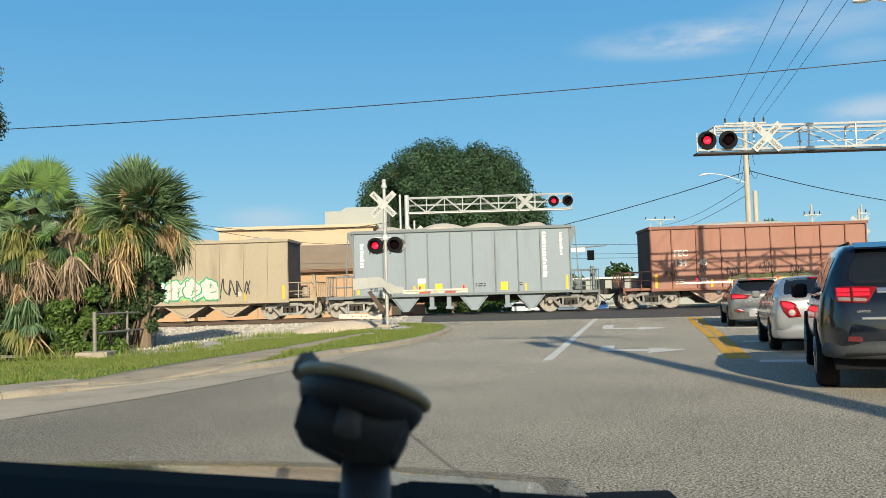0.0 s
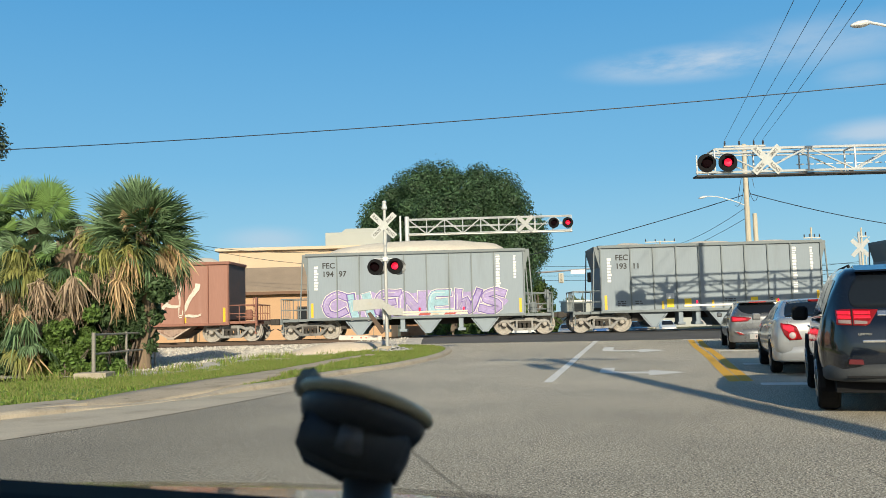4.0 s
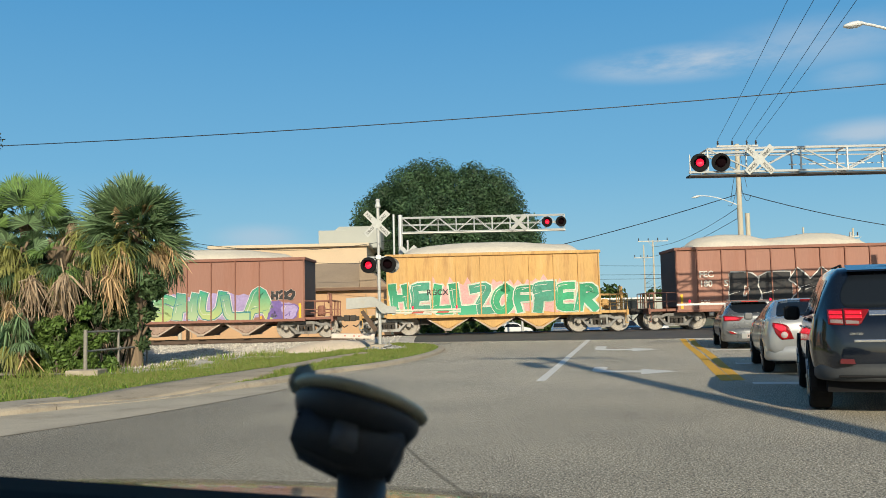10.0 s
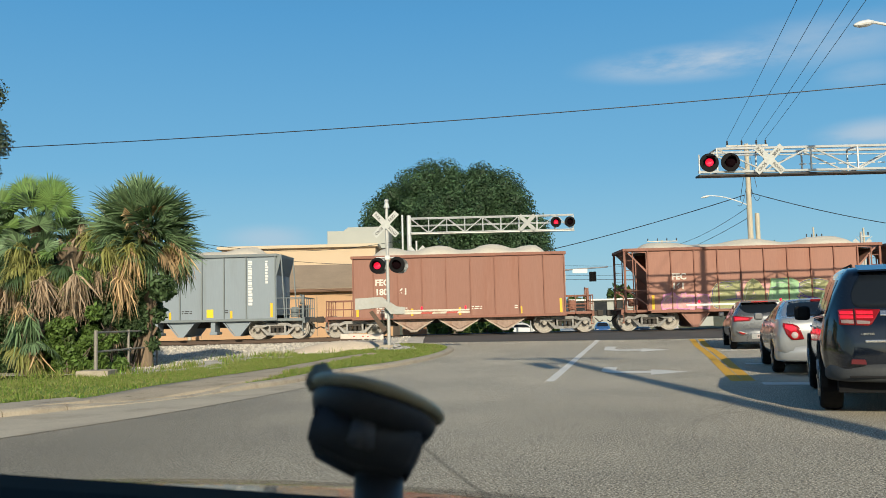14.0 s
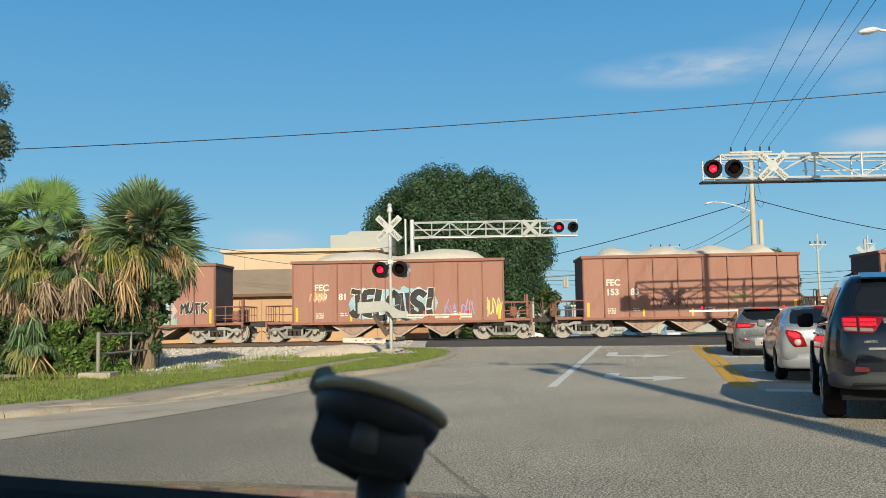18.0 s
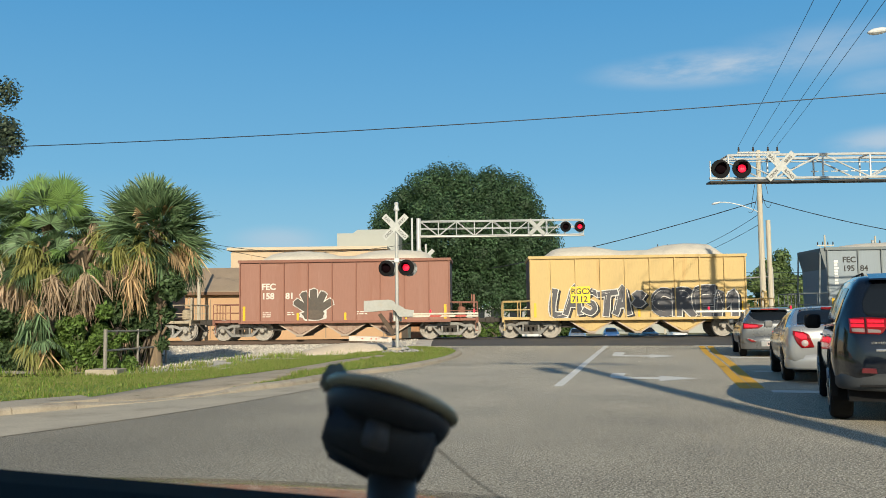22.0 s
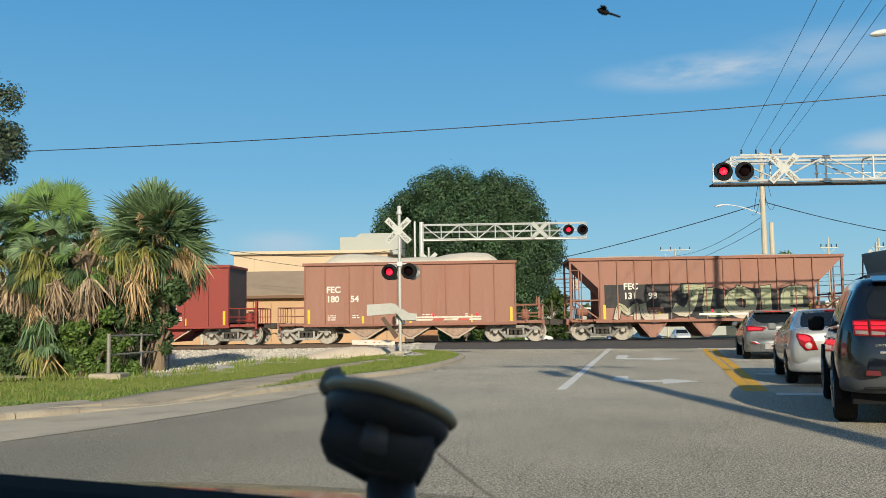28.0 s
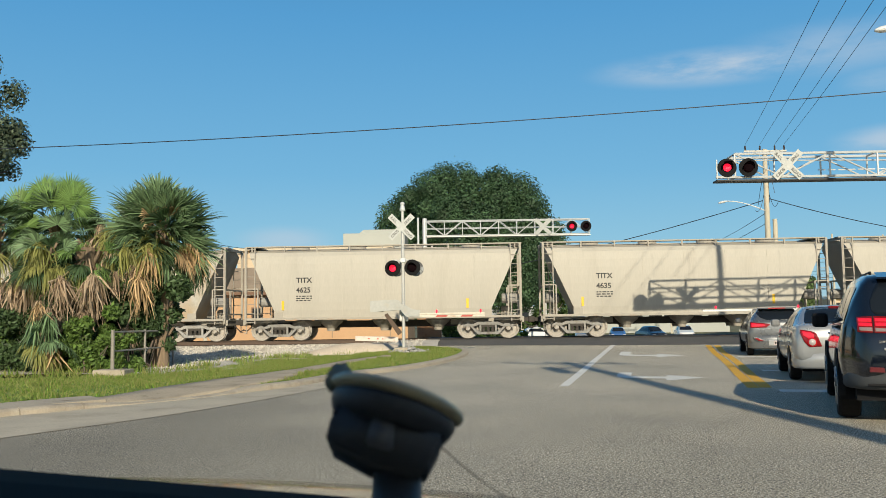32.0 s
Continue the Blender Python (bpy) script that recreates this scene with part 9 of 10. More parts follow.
def section(s):
    """Half outline of a car's cross section: bottom, flank, shoulder, window, roof."""
    x, zb, zs, zr, wb, wm, ws, wr = s
    h = zs - zb
    return [(0, zb), (wb * 0.85, zb), (wb, zb + 0.05), (wm * 0.985, zb + h * 0.22), (wm, zb + h * 0.45), (wm * 0.995, zb + h * 0.68), (ws * 0.995, zs - 0.035), (ws * 0.985, zs),
            (ws + (wr - ws) * 0.55, zs + (zr - zs) * 0.5), (wr, zr - min(0.09, (zr - zs) * 0.35)), (wr * 0.9, zr - min(0.03, (zr - zs) * 0.12)), (wr * 0.55, zr), (0, zr + 0.008)]


def loft(rows, n=4):
    bm = bmesh.new()
    rings = []
    for s in catmull(rows, n):
        half = section(s)
        full = [(s[0], y, z) for y, z in half] + [(s[0], -y, z) for y, z in half[-2:0:-1]]
        rings.append([bm.verts.new(p) for p in full])
    m = len(rings[0])
    for a, b in zip(rings, rings[1:]):
        for k in range(m):
            bm.faces.new((a[k], a[(k + 1) % m], b[(k + 1) % m], b[k]))
    bm.faces.new(rings[0][::-1])
    bm.faces.new(rings[-1])
    bmesh.ops.recalc_face_normals(bm, faces=bm.faces[:])
    return bm


def at_x(rows, x):
    fine = catmull(rows, 4)
    for a, b in zip(fine, fine[1:]):
        if a[0] <= x <= b[0]:
            f = (x - a[0]) / max(1e-6, b[0] - a[0])
            return [p + (q - p) * f for p, q in zip(a, b)]
    return fine[-1]


def side_glass(rows, xa, xb, xa2, xb2, side, lo=0.08, hi=0.86):
    """A pane on the flank of the cabin, from xa to xb at its foot and xa2 to xb2 at its top."""
    bm = bmesh.new()
    g = []
    for i in range(7):
        col = []
        for j in range(4):
            f = lo + (hi - lo) * j / 3
            x = (xa + (xb - xa) * i / 6) * (1 - j / 3) + (xa2 + (xb2 - xa2) * i / 6) * (j / 3)
            s = at_x(rows, x)
            half = section(s)
            zs, zr = half[7], half[9]
            mid = half[8]
            if f < 0.55:
                k = f / 0.55
                y, z = zs[0] + (mid[0] - zs[0]) * k, zs[1] + (mid[1] - zs[1]) * k
            else:
                k = (f - 0.55) / 0.45
                y, z = mid[0] + (zr[0] - mid[0]) * k, mid[1] + (zr[1] - mid[1]) * k
            col.append(bm.verts.new((x, side * (y + 0.007), z)))
        g.append(col)
    for i in range(6):
        for j in range(3):
            bm.faces.new((g[i][j], g[i + 1][j], g[i + 1][j + 1], g[i][j + 1]))
    bmesh.ops.recalc_face_normals(bm, faces=bm.faces[:])
    return bm


def along(line, u):
    for (u0, v0), (u1, v1) in zip(line, line[1:]):
        if u0 <= u <= u1:
            return v0 + (v1 - v0) * (u - u0) / max(1e-6, u1 - u0)
    return line[-1][1]


def skin(tree, lower, upper, side=1, turn=0.0, down=False, e=0.007, nu=16, nv=5):
    """A pane or lens moulded on a car's body between two edge lines, lifted by e, with a rim."""
    bm = bmesh.new()
    a, b = lower[0][0], lower[-1][0]
    d = Vector((0, 0, -1)) if down else Vector((math.cos(radians(turn)), -side * math.sin(radians(turn)), 0))
    grid, deep = [], []
    for i in range(nu + 1):
        u = a + (b - a) * (0.5 - 0.5 * math.cos(math.pi * i / nu))
        lo, hi = along(lower, u), along(upper, u)
        col, back = [], []
        for j in range(nv + 1):
            v = lo + (hi - lo) * j / nv
            q = Vector((v, side * u, 3)) if down else Vector((-2.0, side * u, v)) - d * 3
            at, n = tree.ray_cast(q, d)[:2]
            if at is None:
                at, n = tree.find_nearest(Vector((v, side * u, 1.2)) if down else Vector((-2.1, side * u, v)))[:2]
            if n.dot(d) > 0:
                n = -n
            col.append(bm.verts.new(at + n * e))
            back.append(at - n * 0.012)
        grid.append(col)
        deep.append(back)
    for i in range(nu):
        for j in range(nv):
            bm.faces.new((grid[i][j], grid[i + 1][j], grid[i + 1][j + 1], grid[i][j + 1]))
    ring = [(i, 0) for i in range(nu + 1)] + [(nu, j) for j in range(1, nv + 1)] + [(i, nv) for i in range(nu - 1, -1, -1)] + [(0, j) for j in range(nv - 1, 0, -1)]
    inner = [bm.verts.new(deep[i][j]) for i, j in ring]
    for k in range(len(ring)):
        i0, j0 = ring[k]
        i1, j1 = ring[(k + 1) % len(ring)]
        bm.faces.new((grid[i0][j0], grid[i1][j1], inner[(k + 1) % len(ring)], inner[k]))
    bmesh.ops.recalc_face_normals(bm, faces=bm.faces[:])
    return bm


def bumper_bm(path, profile):
    """A bumper swept round the tail: plan line for one half, profile as height and inset."""
    bm = bmesh.new()
    line = [tuple(q) for q in catmull([list(q) for q in path], 4)]
    line = line + [(x, -y) for x, y in line[-2::-1]]
    rings = []
    for k, (x, y) in enumerate(line):
        (xa, ya), (xb, yb) = line[max(0, k - 1)], line[min(len(line) - 1, k + 1)]
        t = Vector((xb - xa, yb - ya)).normalized()
        nx, ny = -t.y, t.x
        if nx * (x + 1.2) + ny * y < 0:
            nx, ny = -nx, -ny
        rings.append([bm.verts.new((x - nx * c, y - ny * c, z)) for z, c in profile])
    for a, b in zip(rings, rings[1:]):
        for j in range(len(profile) - 1):
            bm.faces.new((a[j], b[j], b[j + 1], a[j + 1]))
    bmesh.ops.recalc_face_normals(bm, faces=bm.faces[:])
    return bm


REAR_GLASS = mat("dark_rear_glass", (0.012, 0.016, 0.022), 0.06, vary=0.05, spec=0.16)
BRAKE_LENS = mat("glowing_brake_lens", (0.62, 0.012, 0.030), 0.15, vary=0.35, grain=40, glow=0.42, coat=0.6)
GLASS = mat("tinted_car_glass", (0.014, 0.016, 0.019), 0.05, vary=0.05, spec=0.3)
TAIL = mat("lit_tail_lamp", (0.40, 0.006, 0.010), 0.2, vary=0.3, grain=60, glow=0.13, coat=0.6)
TAIL_DARK = mat("red_lamp_plastic", (0.22, 0.008, 0.010), 0.15, vary=0.08)
LAMP_CLEAR = mat("clear_lamp_plastic", (0.50, 0.42, 0.40), 0.15, vary=0.05)
CHROME = mat("chrome_trim", (0.75, 0.75, 0.75), 0.15, 0.9, vary=0.04)
TRIM = mat("black_plastic_trim", (0.011, 0.011, 0.012), 0.7, vary=0.15, spec=0.2)
ALLOY = mat("alloy_wheel", (0.42, 0.42, 0.42), 0.3, 0.8, vary=0.1)


def wheel_parts(car, x, y, r, w, side):
    bm = bmesh.new()
    lathe(bm, [(r * 0.62, -w / 2), (r * 0.92, -w / 2), (r * 0.99, -w * 0.36), (r, -w * 0.2), (r, w * 0.2), (r * 0.99, w * 0.36), (r * 0.92, w / 2), (r * 0.62, w / 2)], axis="y", seg=32, cap=False)
    t = part("tyre", bm, RUBBER, car, at=pose(x, y, r))
    bm = bmesh.new()
    o = side * w * 0.46
    lathe(bm, [(r * 0.63, o), (r * 0.60, o + side * 0.015), (r * 0.57, o - side * 0.02), (r * 0.16, o - side * 0.01), (r * 0.14, o + side * 0.01), (0.0001, o + side * 0.012)], axis="y", seg=24, cap=False)
    for k in range(5):
        a = k * 2 * math.pi / 5
        bar(bm, (0, o + side * 0.004, 0), (r * 0.58 * math.cos(a), o + side * 0.004, r * 0.58 * math.sin(a)), r * 0.13)
    part("rim", bm, ALLOY, t)
    return t


def flat(outline, axis, d0, d1, bevel=0.0):
    bm = bmesh.new()
    prism(bm, outline, axis, d0, d1)
    if bevel:
        bmesh.ops.bevel(bm, geom=bm.edges[:], offset=bevel, segments=2, affect="EDGES")
    return bm


def rear_left_pose(wheel_xy, axle_x, half, off=0.0):
    turn = Matrix.Rotation(-radians(off), 3, "Z")
    c = Vector((*wheel_xy, 0)) - turn @ ROAD_DIR * axle_x + turn @ ROAD_N * half
    return pose(c.x, c.y, ground_z(c.x, c.y) + 0.004, 0, 0, math.degrees(math.atan2(ROAD_DIR.y, ROAD_DIR.x)) - off)


def arch_bm(x, r, y0, y1, wide):
    """A flared arch: a half ring standing proud of the flank, dark inside."""
    bm = bmesh.new()
    pts_o, pts_i = [], []
    for k in range(15):
        a = radians(-8 + 196 * k / 14)
        pts_o.append((x + (r + wide) * math.cos(a), r * 0.92 + (r + wide) * math.sin(a)))
        pts_i.append((x + (r + 0.02) * math.cos(a), r * 0.92 + (r + 0.02) * math.sin(a)))
    prism(bm, pts_o + pts_i[::-1], "y", y0, y1)
    return bm


def well_bm(x, r, y0, y1):
    bm = bmesh.new()
    prism(bm, [(x + (r + 0.006) * math.cos(radians(k * 180 / 14)), r * 0.95 + (r + 0.006) * math.sin(radians(k * 180 / 14))) for k in range(15)] + [(x - r - 0.006, 0.25), (x + r + 0.006, 0.25)], "y", y0, y1)
    return bm


def gap_bm(rows, x, side, z0, z1):
    """The dark joint of a door, bent to the flank."""
    flank = section(at_x(rows, x))[2:8]
    line = [(z, y) for y, z in flank]
    bm = bmesh.new()
    prev = None
    for k in range(11):
        z = z0 + (z1 - z0) * k / 10
        y = along(line, max(line[0][0], min(z, line[-1][0])))
        row = [bm.verts.new((x + dx, side * (y + dy), z)) for dx, dy in ((-0.004, -0.01), (-0.004, 0.0012), (0.004, 0.0012), (0.004, -0.01))]
        if prev:
            for a in range(3):
                bm.faces.new((prev[a], prev[a + 1], row[a + 1], row[a]))
        prev = row
    bmesh.ops.recalc_face_normals(bm, faces=bm.faces[:])
    return bm


def suv():
    car = thing("sport_utility_car", "dark blue-black sport utility car waiting with brake lamps lit", "car", rear_left_pose((4.65, 10.96), -1.45, 0.93, 6.8))
    paint = mat("navy_metallic", (0.005, 0.008, 0.015), 0.14, 0.0, vary=0.06, grain=60, coat=1.0, spec=0.4)
    R = [  # x, bottom, shoulder, roof, half widths: bottom, flank, shoulder, roof
        [-2.41, 0.52, 0.80, 0.84, 0.60, 0.66, 0.64, 0.60], [-2.37, 0.42, 0.98, 1.04, 0.68, 0.745, 0.72, 0.66], [-2.28, 0.40, 1.10, 1.20, 0.76, 0.82, 0.79, 0.69], [-2.12, 0.40, 1.13, 1.54, 0.84, 0.90, 0.87, 0.69],
        [-1.98, 0.40, 1.13, 1.705, 0.89, 0.955, 0.92, 0.69], [-1.5, 0.40, 1.12, 1.745, 0.89, 0.96, 0.92, 0.70], [-0.6, 0.38, 1.10, 1.75, 0.89, 0.955, 0.92, 0.71], [0.2, 0.38, 1.08, 1.71, 0.89, 0.955, 0.92, 0.70], [0.62, 0.38, 1.07, 1.66, 0.89, 0.955, 0.92, 0.69],
        [1.25, 0.38, 1.06, 1.16, 0.88, 0.955, 0.90, 0.78], [1.5, 0.38, 1.05, 1.12, 0.88, 0.95, 0.89, 0.78], [2.1, 0.38, 1.0, 1.05, 0.86, 0.93, 0.84, 0.72], [2.35, 0.42, 0.92, 0.96, 0.78, 0.85, 0.76, 0.66], [2.41, 0.5, 0.78, 0.8, 0.7, 0.75, 0.7, 0.6]]
    bm = loft(R)
    tree = BVHTree.FromBMesh(bm)
    part("body", bm, paint, car, smooth=True)
    for side in (1, -1):
        for k, (a, b, c, d) in enumerate(((-2.0, -1.28, -1.86, -1.24), (-1.2, -0.42, -1.16, -0.40), (-0.34, 0.86, -0.32, 0.42))):
            part("side_window", side_glass(R, a, b, c, d, side), GLASS, car)
        bm = bmesh.new()
        for a, b in zip([-2.02 + 0.32 * k for k in range(8)], [-2.02 + 0.32 * (k + 1) for k in range(8)]):
            sa, sb = at_x(R, a), at_x(R, b)
            tube(bm, (a, side * (sa[6] * 0.985 + 0.012), sa[2] + 0.03), (b, side * (sb[6] * 0.985 + 0.012), sb[2] + 0.03), 0.012, seg=6)
        part("window_trim", bm, CHROME, car)
        bm = bmesh.new()
        tube(bm, (-1.32, side * 0.53, 1.766), (0.1, side * 0.54, 1.766), 0.012, seg=8)
        for x in (-1.30, -0.6, 0.05):
            tube(bm, (x, side * 0.53, 1.71), (x, side * 0.53, 1.766), 0.018, seg=6)
        part("roof_rail", bm, TRIM, car)
        bm = bmesh.new()
        box(bm, 0.62, 0.86, min(side * 0.95, side * 1.17), max(side * 0.95, side * 1.17), 1.06, 1.27, 0.05)
        part("door_mirror", bm, TRIM, car, "black door mirror")
        for x in (-1.45, 1.465):
            part("arch_flare", arch_bm(x, 0.40, min(side * 0.90, side * 0.972), max(side * 0.90, side * 0.972), 0.075), TRIM, car)
            part("wheel_well", well_bm(x, 0.40, min(side * 0.60, side * 0.962), max(side * 0.60, side * 0.962)), BLACK, car)
            wheel_parts(car, x, side * 0.85, 0.382, 0.25, side)
        for x in (-0.9, 0.02):
            bm = bmesh.new()
            box(bm, x, x + 0.2, min(side * 0.955, side * 0.985), max(side * 0.955, side * 0.985), 0.97, 1.0, 0.01)
            part("door_handle", bm, CHROME, car)
        for x in (-1.22, -0.38, 0.82):
            part("door_gap", gap_bm(R, x, side, 0.5, 1.05), BLACK, car)
        # tail lamp wraps round the corner
        lamp = part("tail_lamp", skin(tree, [(0.335, 1.205), (0.445, 1.035), (0.765, 1.05)], [(0.335, 1.212), (0.60, 1.225), (0.765, 1.215)], side, 0, e=0.012), TAIL_DARK, car, "lit red tail lamp with a clear strip", smooth=True)
        for z0, z1 in ((1.112, 1.152), (1.160, 1.202)):
            for u0, u1 in ((0.415, 0.59), (0.62, 0.752)):
                part("brake_lens", skin(tree, [(u0, z0), (u1, z0 + 0.002)], [(u0 - 0.02 * (z0 > 1.15), z1 - 0.006), (u1, z1)], side, 0, e=0.017, nu=6, nv=3), BRAKE_LENS, lamp, "glowing red brake lens", smooth=True)
        for lo, hi in (([(0.455, 1.05), (0.59, 1.052)], [(0.455, 1.08), (0.59, 1.092)]), ([(0.62, 1.055), (0.745, 1.064)], [(0.62, 1.095), (0.745, 1.10)])):
            part("reversing_lens", skin(tree, lo, hi, side, 0, e=0.017, nu=8), mat("smoky_lamp_plastic", (0.26, 0.20, 0.19), 0.15, vary=0.2, grain=80), lamp, "clear reversing lens", smooth=True)
        part("lamp_divider", skin(tree, [(0.600, 1.042), (0.610, 1.042)], [(0.600, 1.224), (0.610, 1.224)], side, 0, e=0.020, nu=2), TRIM, lamp)
        part("rear_reflector", flat([(side * 0.52, 0.605), (side * 0.53, 0.66), (side * 0.67, 0.665), (side * 0.68, 0.61)], "x", -2.482, -2.40, 0.004), mat("dull_reflector", (0.10, 0.006, 0.010), 0.3, vary=0.1), car)
    # rear window, spoiler, wiper, bumper, plate recess, badge bars
    part("rear_window", skin(tree, [(-0.62, 1.33), (-0.60, 1.25), (-0.45, 1.235), (0.45, 1.235), (0.60, 1.25), (0.62, 1.33)], [(-0.62, 1.40), (-0.54, 1.61), (0.54, 1.61), (0.62, 1.40)]), REAR_GLASS, car, "dark tinted rear window", smooth=True)
    bm = bmesh.new()
    prism(bm, [(-2.17, 1.655), (-2.155, 1.675), (-1.8, 1.745), (-1.8, 1.66)], "y", -0.53, 0.53)
    part("spoiler", bm, paint, car)
    part("chrome_strip", skin(tree, [(-0.34, 1.145), (0.34, 1.145)], [(-0.325, 1.205), (0.325, 1.205)], e=0.012), CHROME, car, "chrome strip between the tail lamps", smooth=True)
    bm = bmesh.new()
    box(bm, -2.178, -2.16, -0.12, 0.12, 1.657, 1.673)
    part("high_brake_lamp", bm, TAIL, car)
    bm = bmesh.new()
    tube(bm, (-2.345, 0.0, 1.22), (-2.29, -0.42, 1.30), 0.012, seg=6)
    part("rear_wiper", bm, TRIM, car)
    bm = bmesh.new()
    bm.free()
    bm = bumper_bm([(-1.98, 0.93), (-2.2, 0.875), (-2.38, 0.72), (-2.455, 0.40), (-2.47, 0.0)], [(0.40, 0.10), (0.41, 0.03), (0.45, 0.0), (0.55, 0.0), (0.60, 0.03), (0.625, 0.12)])
    part("bumper", bm, mat("grey_bumper", (0.05, 0.053, 0.056), 0.55, vary=0.1, spec=0.25), car, "dark grey rear bumper", smooth=True)
    bm = bmesh.new()
    box(bm, -2.478, -2.44, -0.70, 0.70, 0.455, 0.48, 0.008)
    part("bumper_strip", bm, TRIM, car)
    bm = bmesh.new()
    box(bm, -2.425, -2.385, -0.52, 0.52, 0.845, 0.88, 0.01)
    part("tailgate_trim", bm, CHROME, car, "chrome tailgate bar")
    bm = bmesh.new()
    box(bm, -2.42, -2.40, -0.153, 0.153, 0.68, 0.83, 0.006)
    pl = part("number_plate", bm, LAMP_CLEAR, car)
    for k in range(6):
        bm = bmesh.new()
        box(bm, -2.424, -2.421, -0.12 + 0.042 * k, -0.09 + 0.042 * k, 0.72, 0.79)
        part("plate_bar", bm, TRIM, pl)
    text_part("badge", "LIMITED", 0.036, CHROME, car, pose(-2.413, 0.56, 0.93, 90, 0, -90), 1.1)
    bm = bmesh.new()
    tube(bm, (-2.44, -0.45, 0.36), (-2.2, -0.45, 0.36), 0.04, seg=10)
    part("exhaust", bm, CHROME, car)
    bm = bmesh.new()
    box(bm, -2.2, 2.2, -0.8, 0.8, 0.27, 0.45)
    part("underbody", bm, BLACK, car)


def sedan():
    car = thing("sedan_car", "silver compact sedan waiting with brake lamps lit", "car", rear_left_pose((6.32, 17.05), -1.24, 0.83, 2.0))
    paint = mat("silver_metallic", (0.43, 0.43, 0.425), 0.28, 0.45, vary=0.04, grain=60, coat=0.8)
    R = [[-2.2, 0.42, 0.74, 0.80, 0.62, 0.70, 0.68, 0.60], [-2.15, 0.34, 0.95, 1.0, 0.72, 0.80, 0.76, 0.62], [-2.0, 0.30, 1.02, 1.07, 0.78, 0.85, 0.80, 0.66], [-1.72, 0.30, 1.015, 1.068, 0.80, 0.865, 0.81, 0.69], [-1.5, 0.30, 0.99, 1.105, 0.80, 0.868, 0.815, 0.67], [-0.95, 0.28, 0.97, 1.375, 0.80, 0.868, 0.82, 0.61],
         [-0.4, 0.28, 0.94, 1.395, 0.80, 0.868, 0.82, 0.61], [0.3, 0.28, 0.92, 1.375, 0.80, 0.868, 0.82, 0.60], [0.6, 0.28, 0.93, 1.32, 0.80, 0.868, 0.82, 0.58], [1.3, 0.28, 0.96, 1.04, 0.80, 0.865, 0.80, 0.66], [1.6, 0.28, 0.93, 0.99, 0.79, 0.86, 0.78, 0.64], [2.05, 0.3, 0.82, 0.86, 0.72, 0.80, 0.70, 0.58], [2.2, 0.4, 0.66, 0.68, 0.6, 0.65, 0.6, 0.5]]
    bm = loft(R)
    tree = BVHTree.FromBMesh(bm)
    part("body", bm, paint, car, smooth=True)
    for side in (1, -1):
        for a, b, c, d in ((-1.28, -0.42, -0.95, -0.40), (-0.34, 0.95, -0.32, 0.52)):
            part("side_window", side_glass(R, a, b, c, d, side, 0.1, 0.84), GLASS, car)
        bm = bmesh.new()
        box(bm, 0.62, 0.80, min(side * 0.86, side * 1.03), max(side * 0.86, side * 1.03), 0.98, 1.13, 0.04)
        part("door_mirror", bm, mat("mirror_grey", (0.2, 0.2, 0.2), 0.4), car)
        for x in (-1.24, 1.285):
            part("wheel_well", well_bm(x, 0.33, min(side * 0.52, side * 0.872), max(side * 0.52, side * 0.872)), BLACK, car)
            wheel_parts(car, x, side * 0.765, 0.313, 0.2, side)
        for x in (-0.62, 0.2):
            bm = bmesh.new()
            box(bm, x, x + 0.17, min(side * 0.86, side * 0.89), max(side * 0.86, side * 0.89), 0.86, 0.89, 0.008)
            part("door_handle", bm, paint, car)
        for x in (-0.38, 0.85):
            part("door_gap", gap_bm(R, x, side, 0.4, 0.92), BLACK, car)
        lamp = part("tail_lamp", skin(tree, [(0.385, 0.66), (0.60, 0.645), (0.68, 0.74), (0.735, 0.90)], [(0.385, 0.668), (0.47, 0.895), (0.56, 0.935), (0.735, 0.955)], side, 0, e=0.014), TAIL_DARK, car, "red tail lamp cluster", smooth=True)
        part("brake_lens", skin(tree, [(0.51, 0.81), (0.60, 0.79), (0.70, 0.86)], [(0.51, 0.875), (0.57, 0.915), (0.70, 0.93)], side, 0, e=0.019, nu=8), BRAKE_LENS, lamp, "lit upper brake lens", smooth=True)
        for rr, mt, o in ((0.085, TAIL, 0.0), (0.062, LAMP_CLEAR, 0.012)):
            bm = bmesh.new()
            lathe(bm, [(rr, 0.02), (rr, -o), (rr * 0.8, -0.014 - o), (0.0001, -0.02 - o)], (-2.212, side * 0.545, 0.735), axis="x", seg=20, cap=False)
            part("round_lens", bm, mt, lamp, smooth=True)
    part("rear_window", skin(tree, [(-0.595, -1.56), (-0.55, -1.62), (0, -1.66), (0.55, -1.62), (0.595, -1.56)], [(-0.595, -1.48), (-0.52, -0.99), (0, -0.97), (0.52, -0.99), (0.595, -1.48)], down=True, e=0.008), REAR_GLASS, car, "dark rear window", smooth=True)
    bm = bumper_bm([(-1.72, 0.868), (-2.0, 0.845), (-2.17, 0.70), (-2.235, 0.35), (-2.245, 0.0)], [(0.25, 0.10), (0.26, 0.02), (0.30, 0.0), (0.42, 0.0), (0.52, 0.012), (0.56, 0.06)])
    part("bumper", bm, paint, car, smooth=True)
    bm = bmesh.new()
    box(bm, -2.225, -2.19, -0.153, 0.153, 0.72, 0.87, 0.006)
    pl = part("number_plate", bm, LAMP_CLEAR, car)
    for k in range(6):
        bm = bmesh.new()
        box(bm, -2.229, -2.226, -0.12 + 0.042 * k, -0.09 + 0.042 * k, 0.76, 0.83)
        part("plate_bar", bm, TRIM, pl)
    bm = bmesh.new()
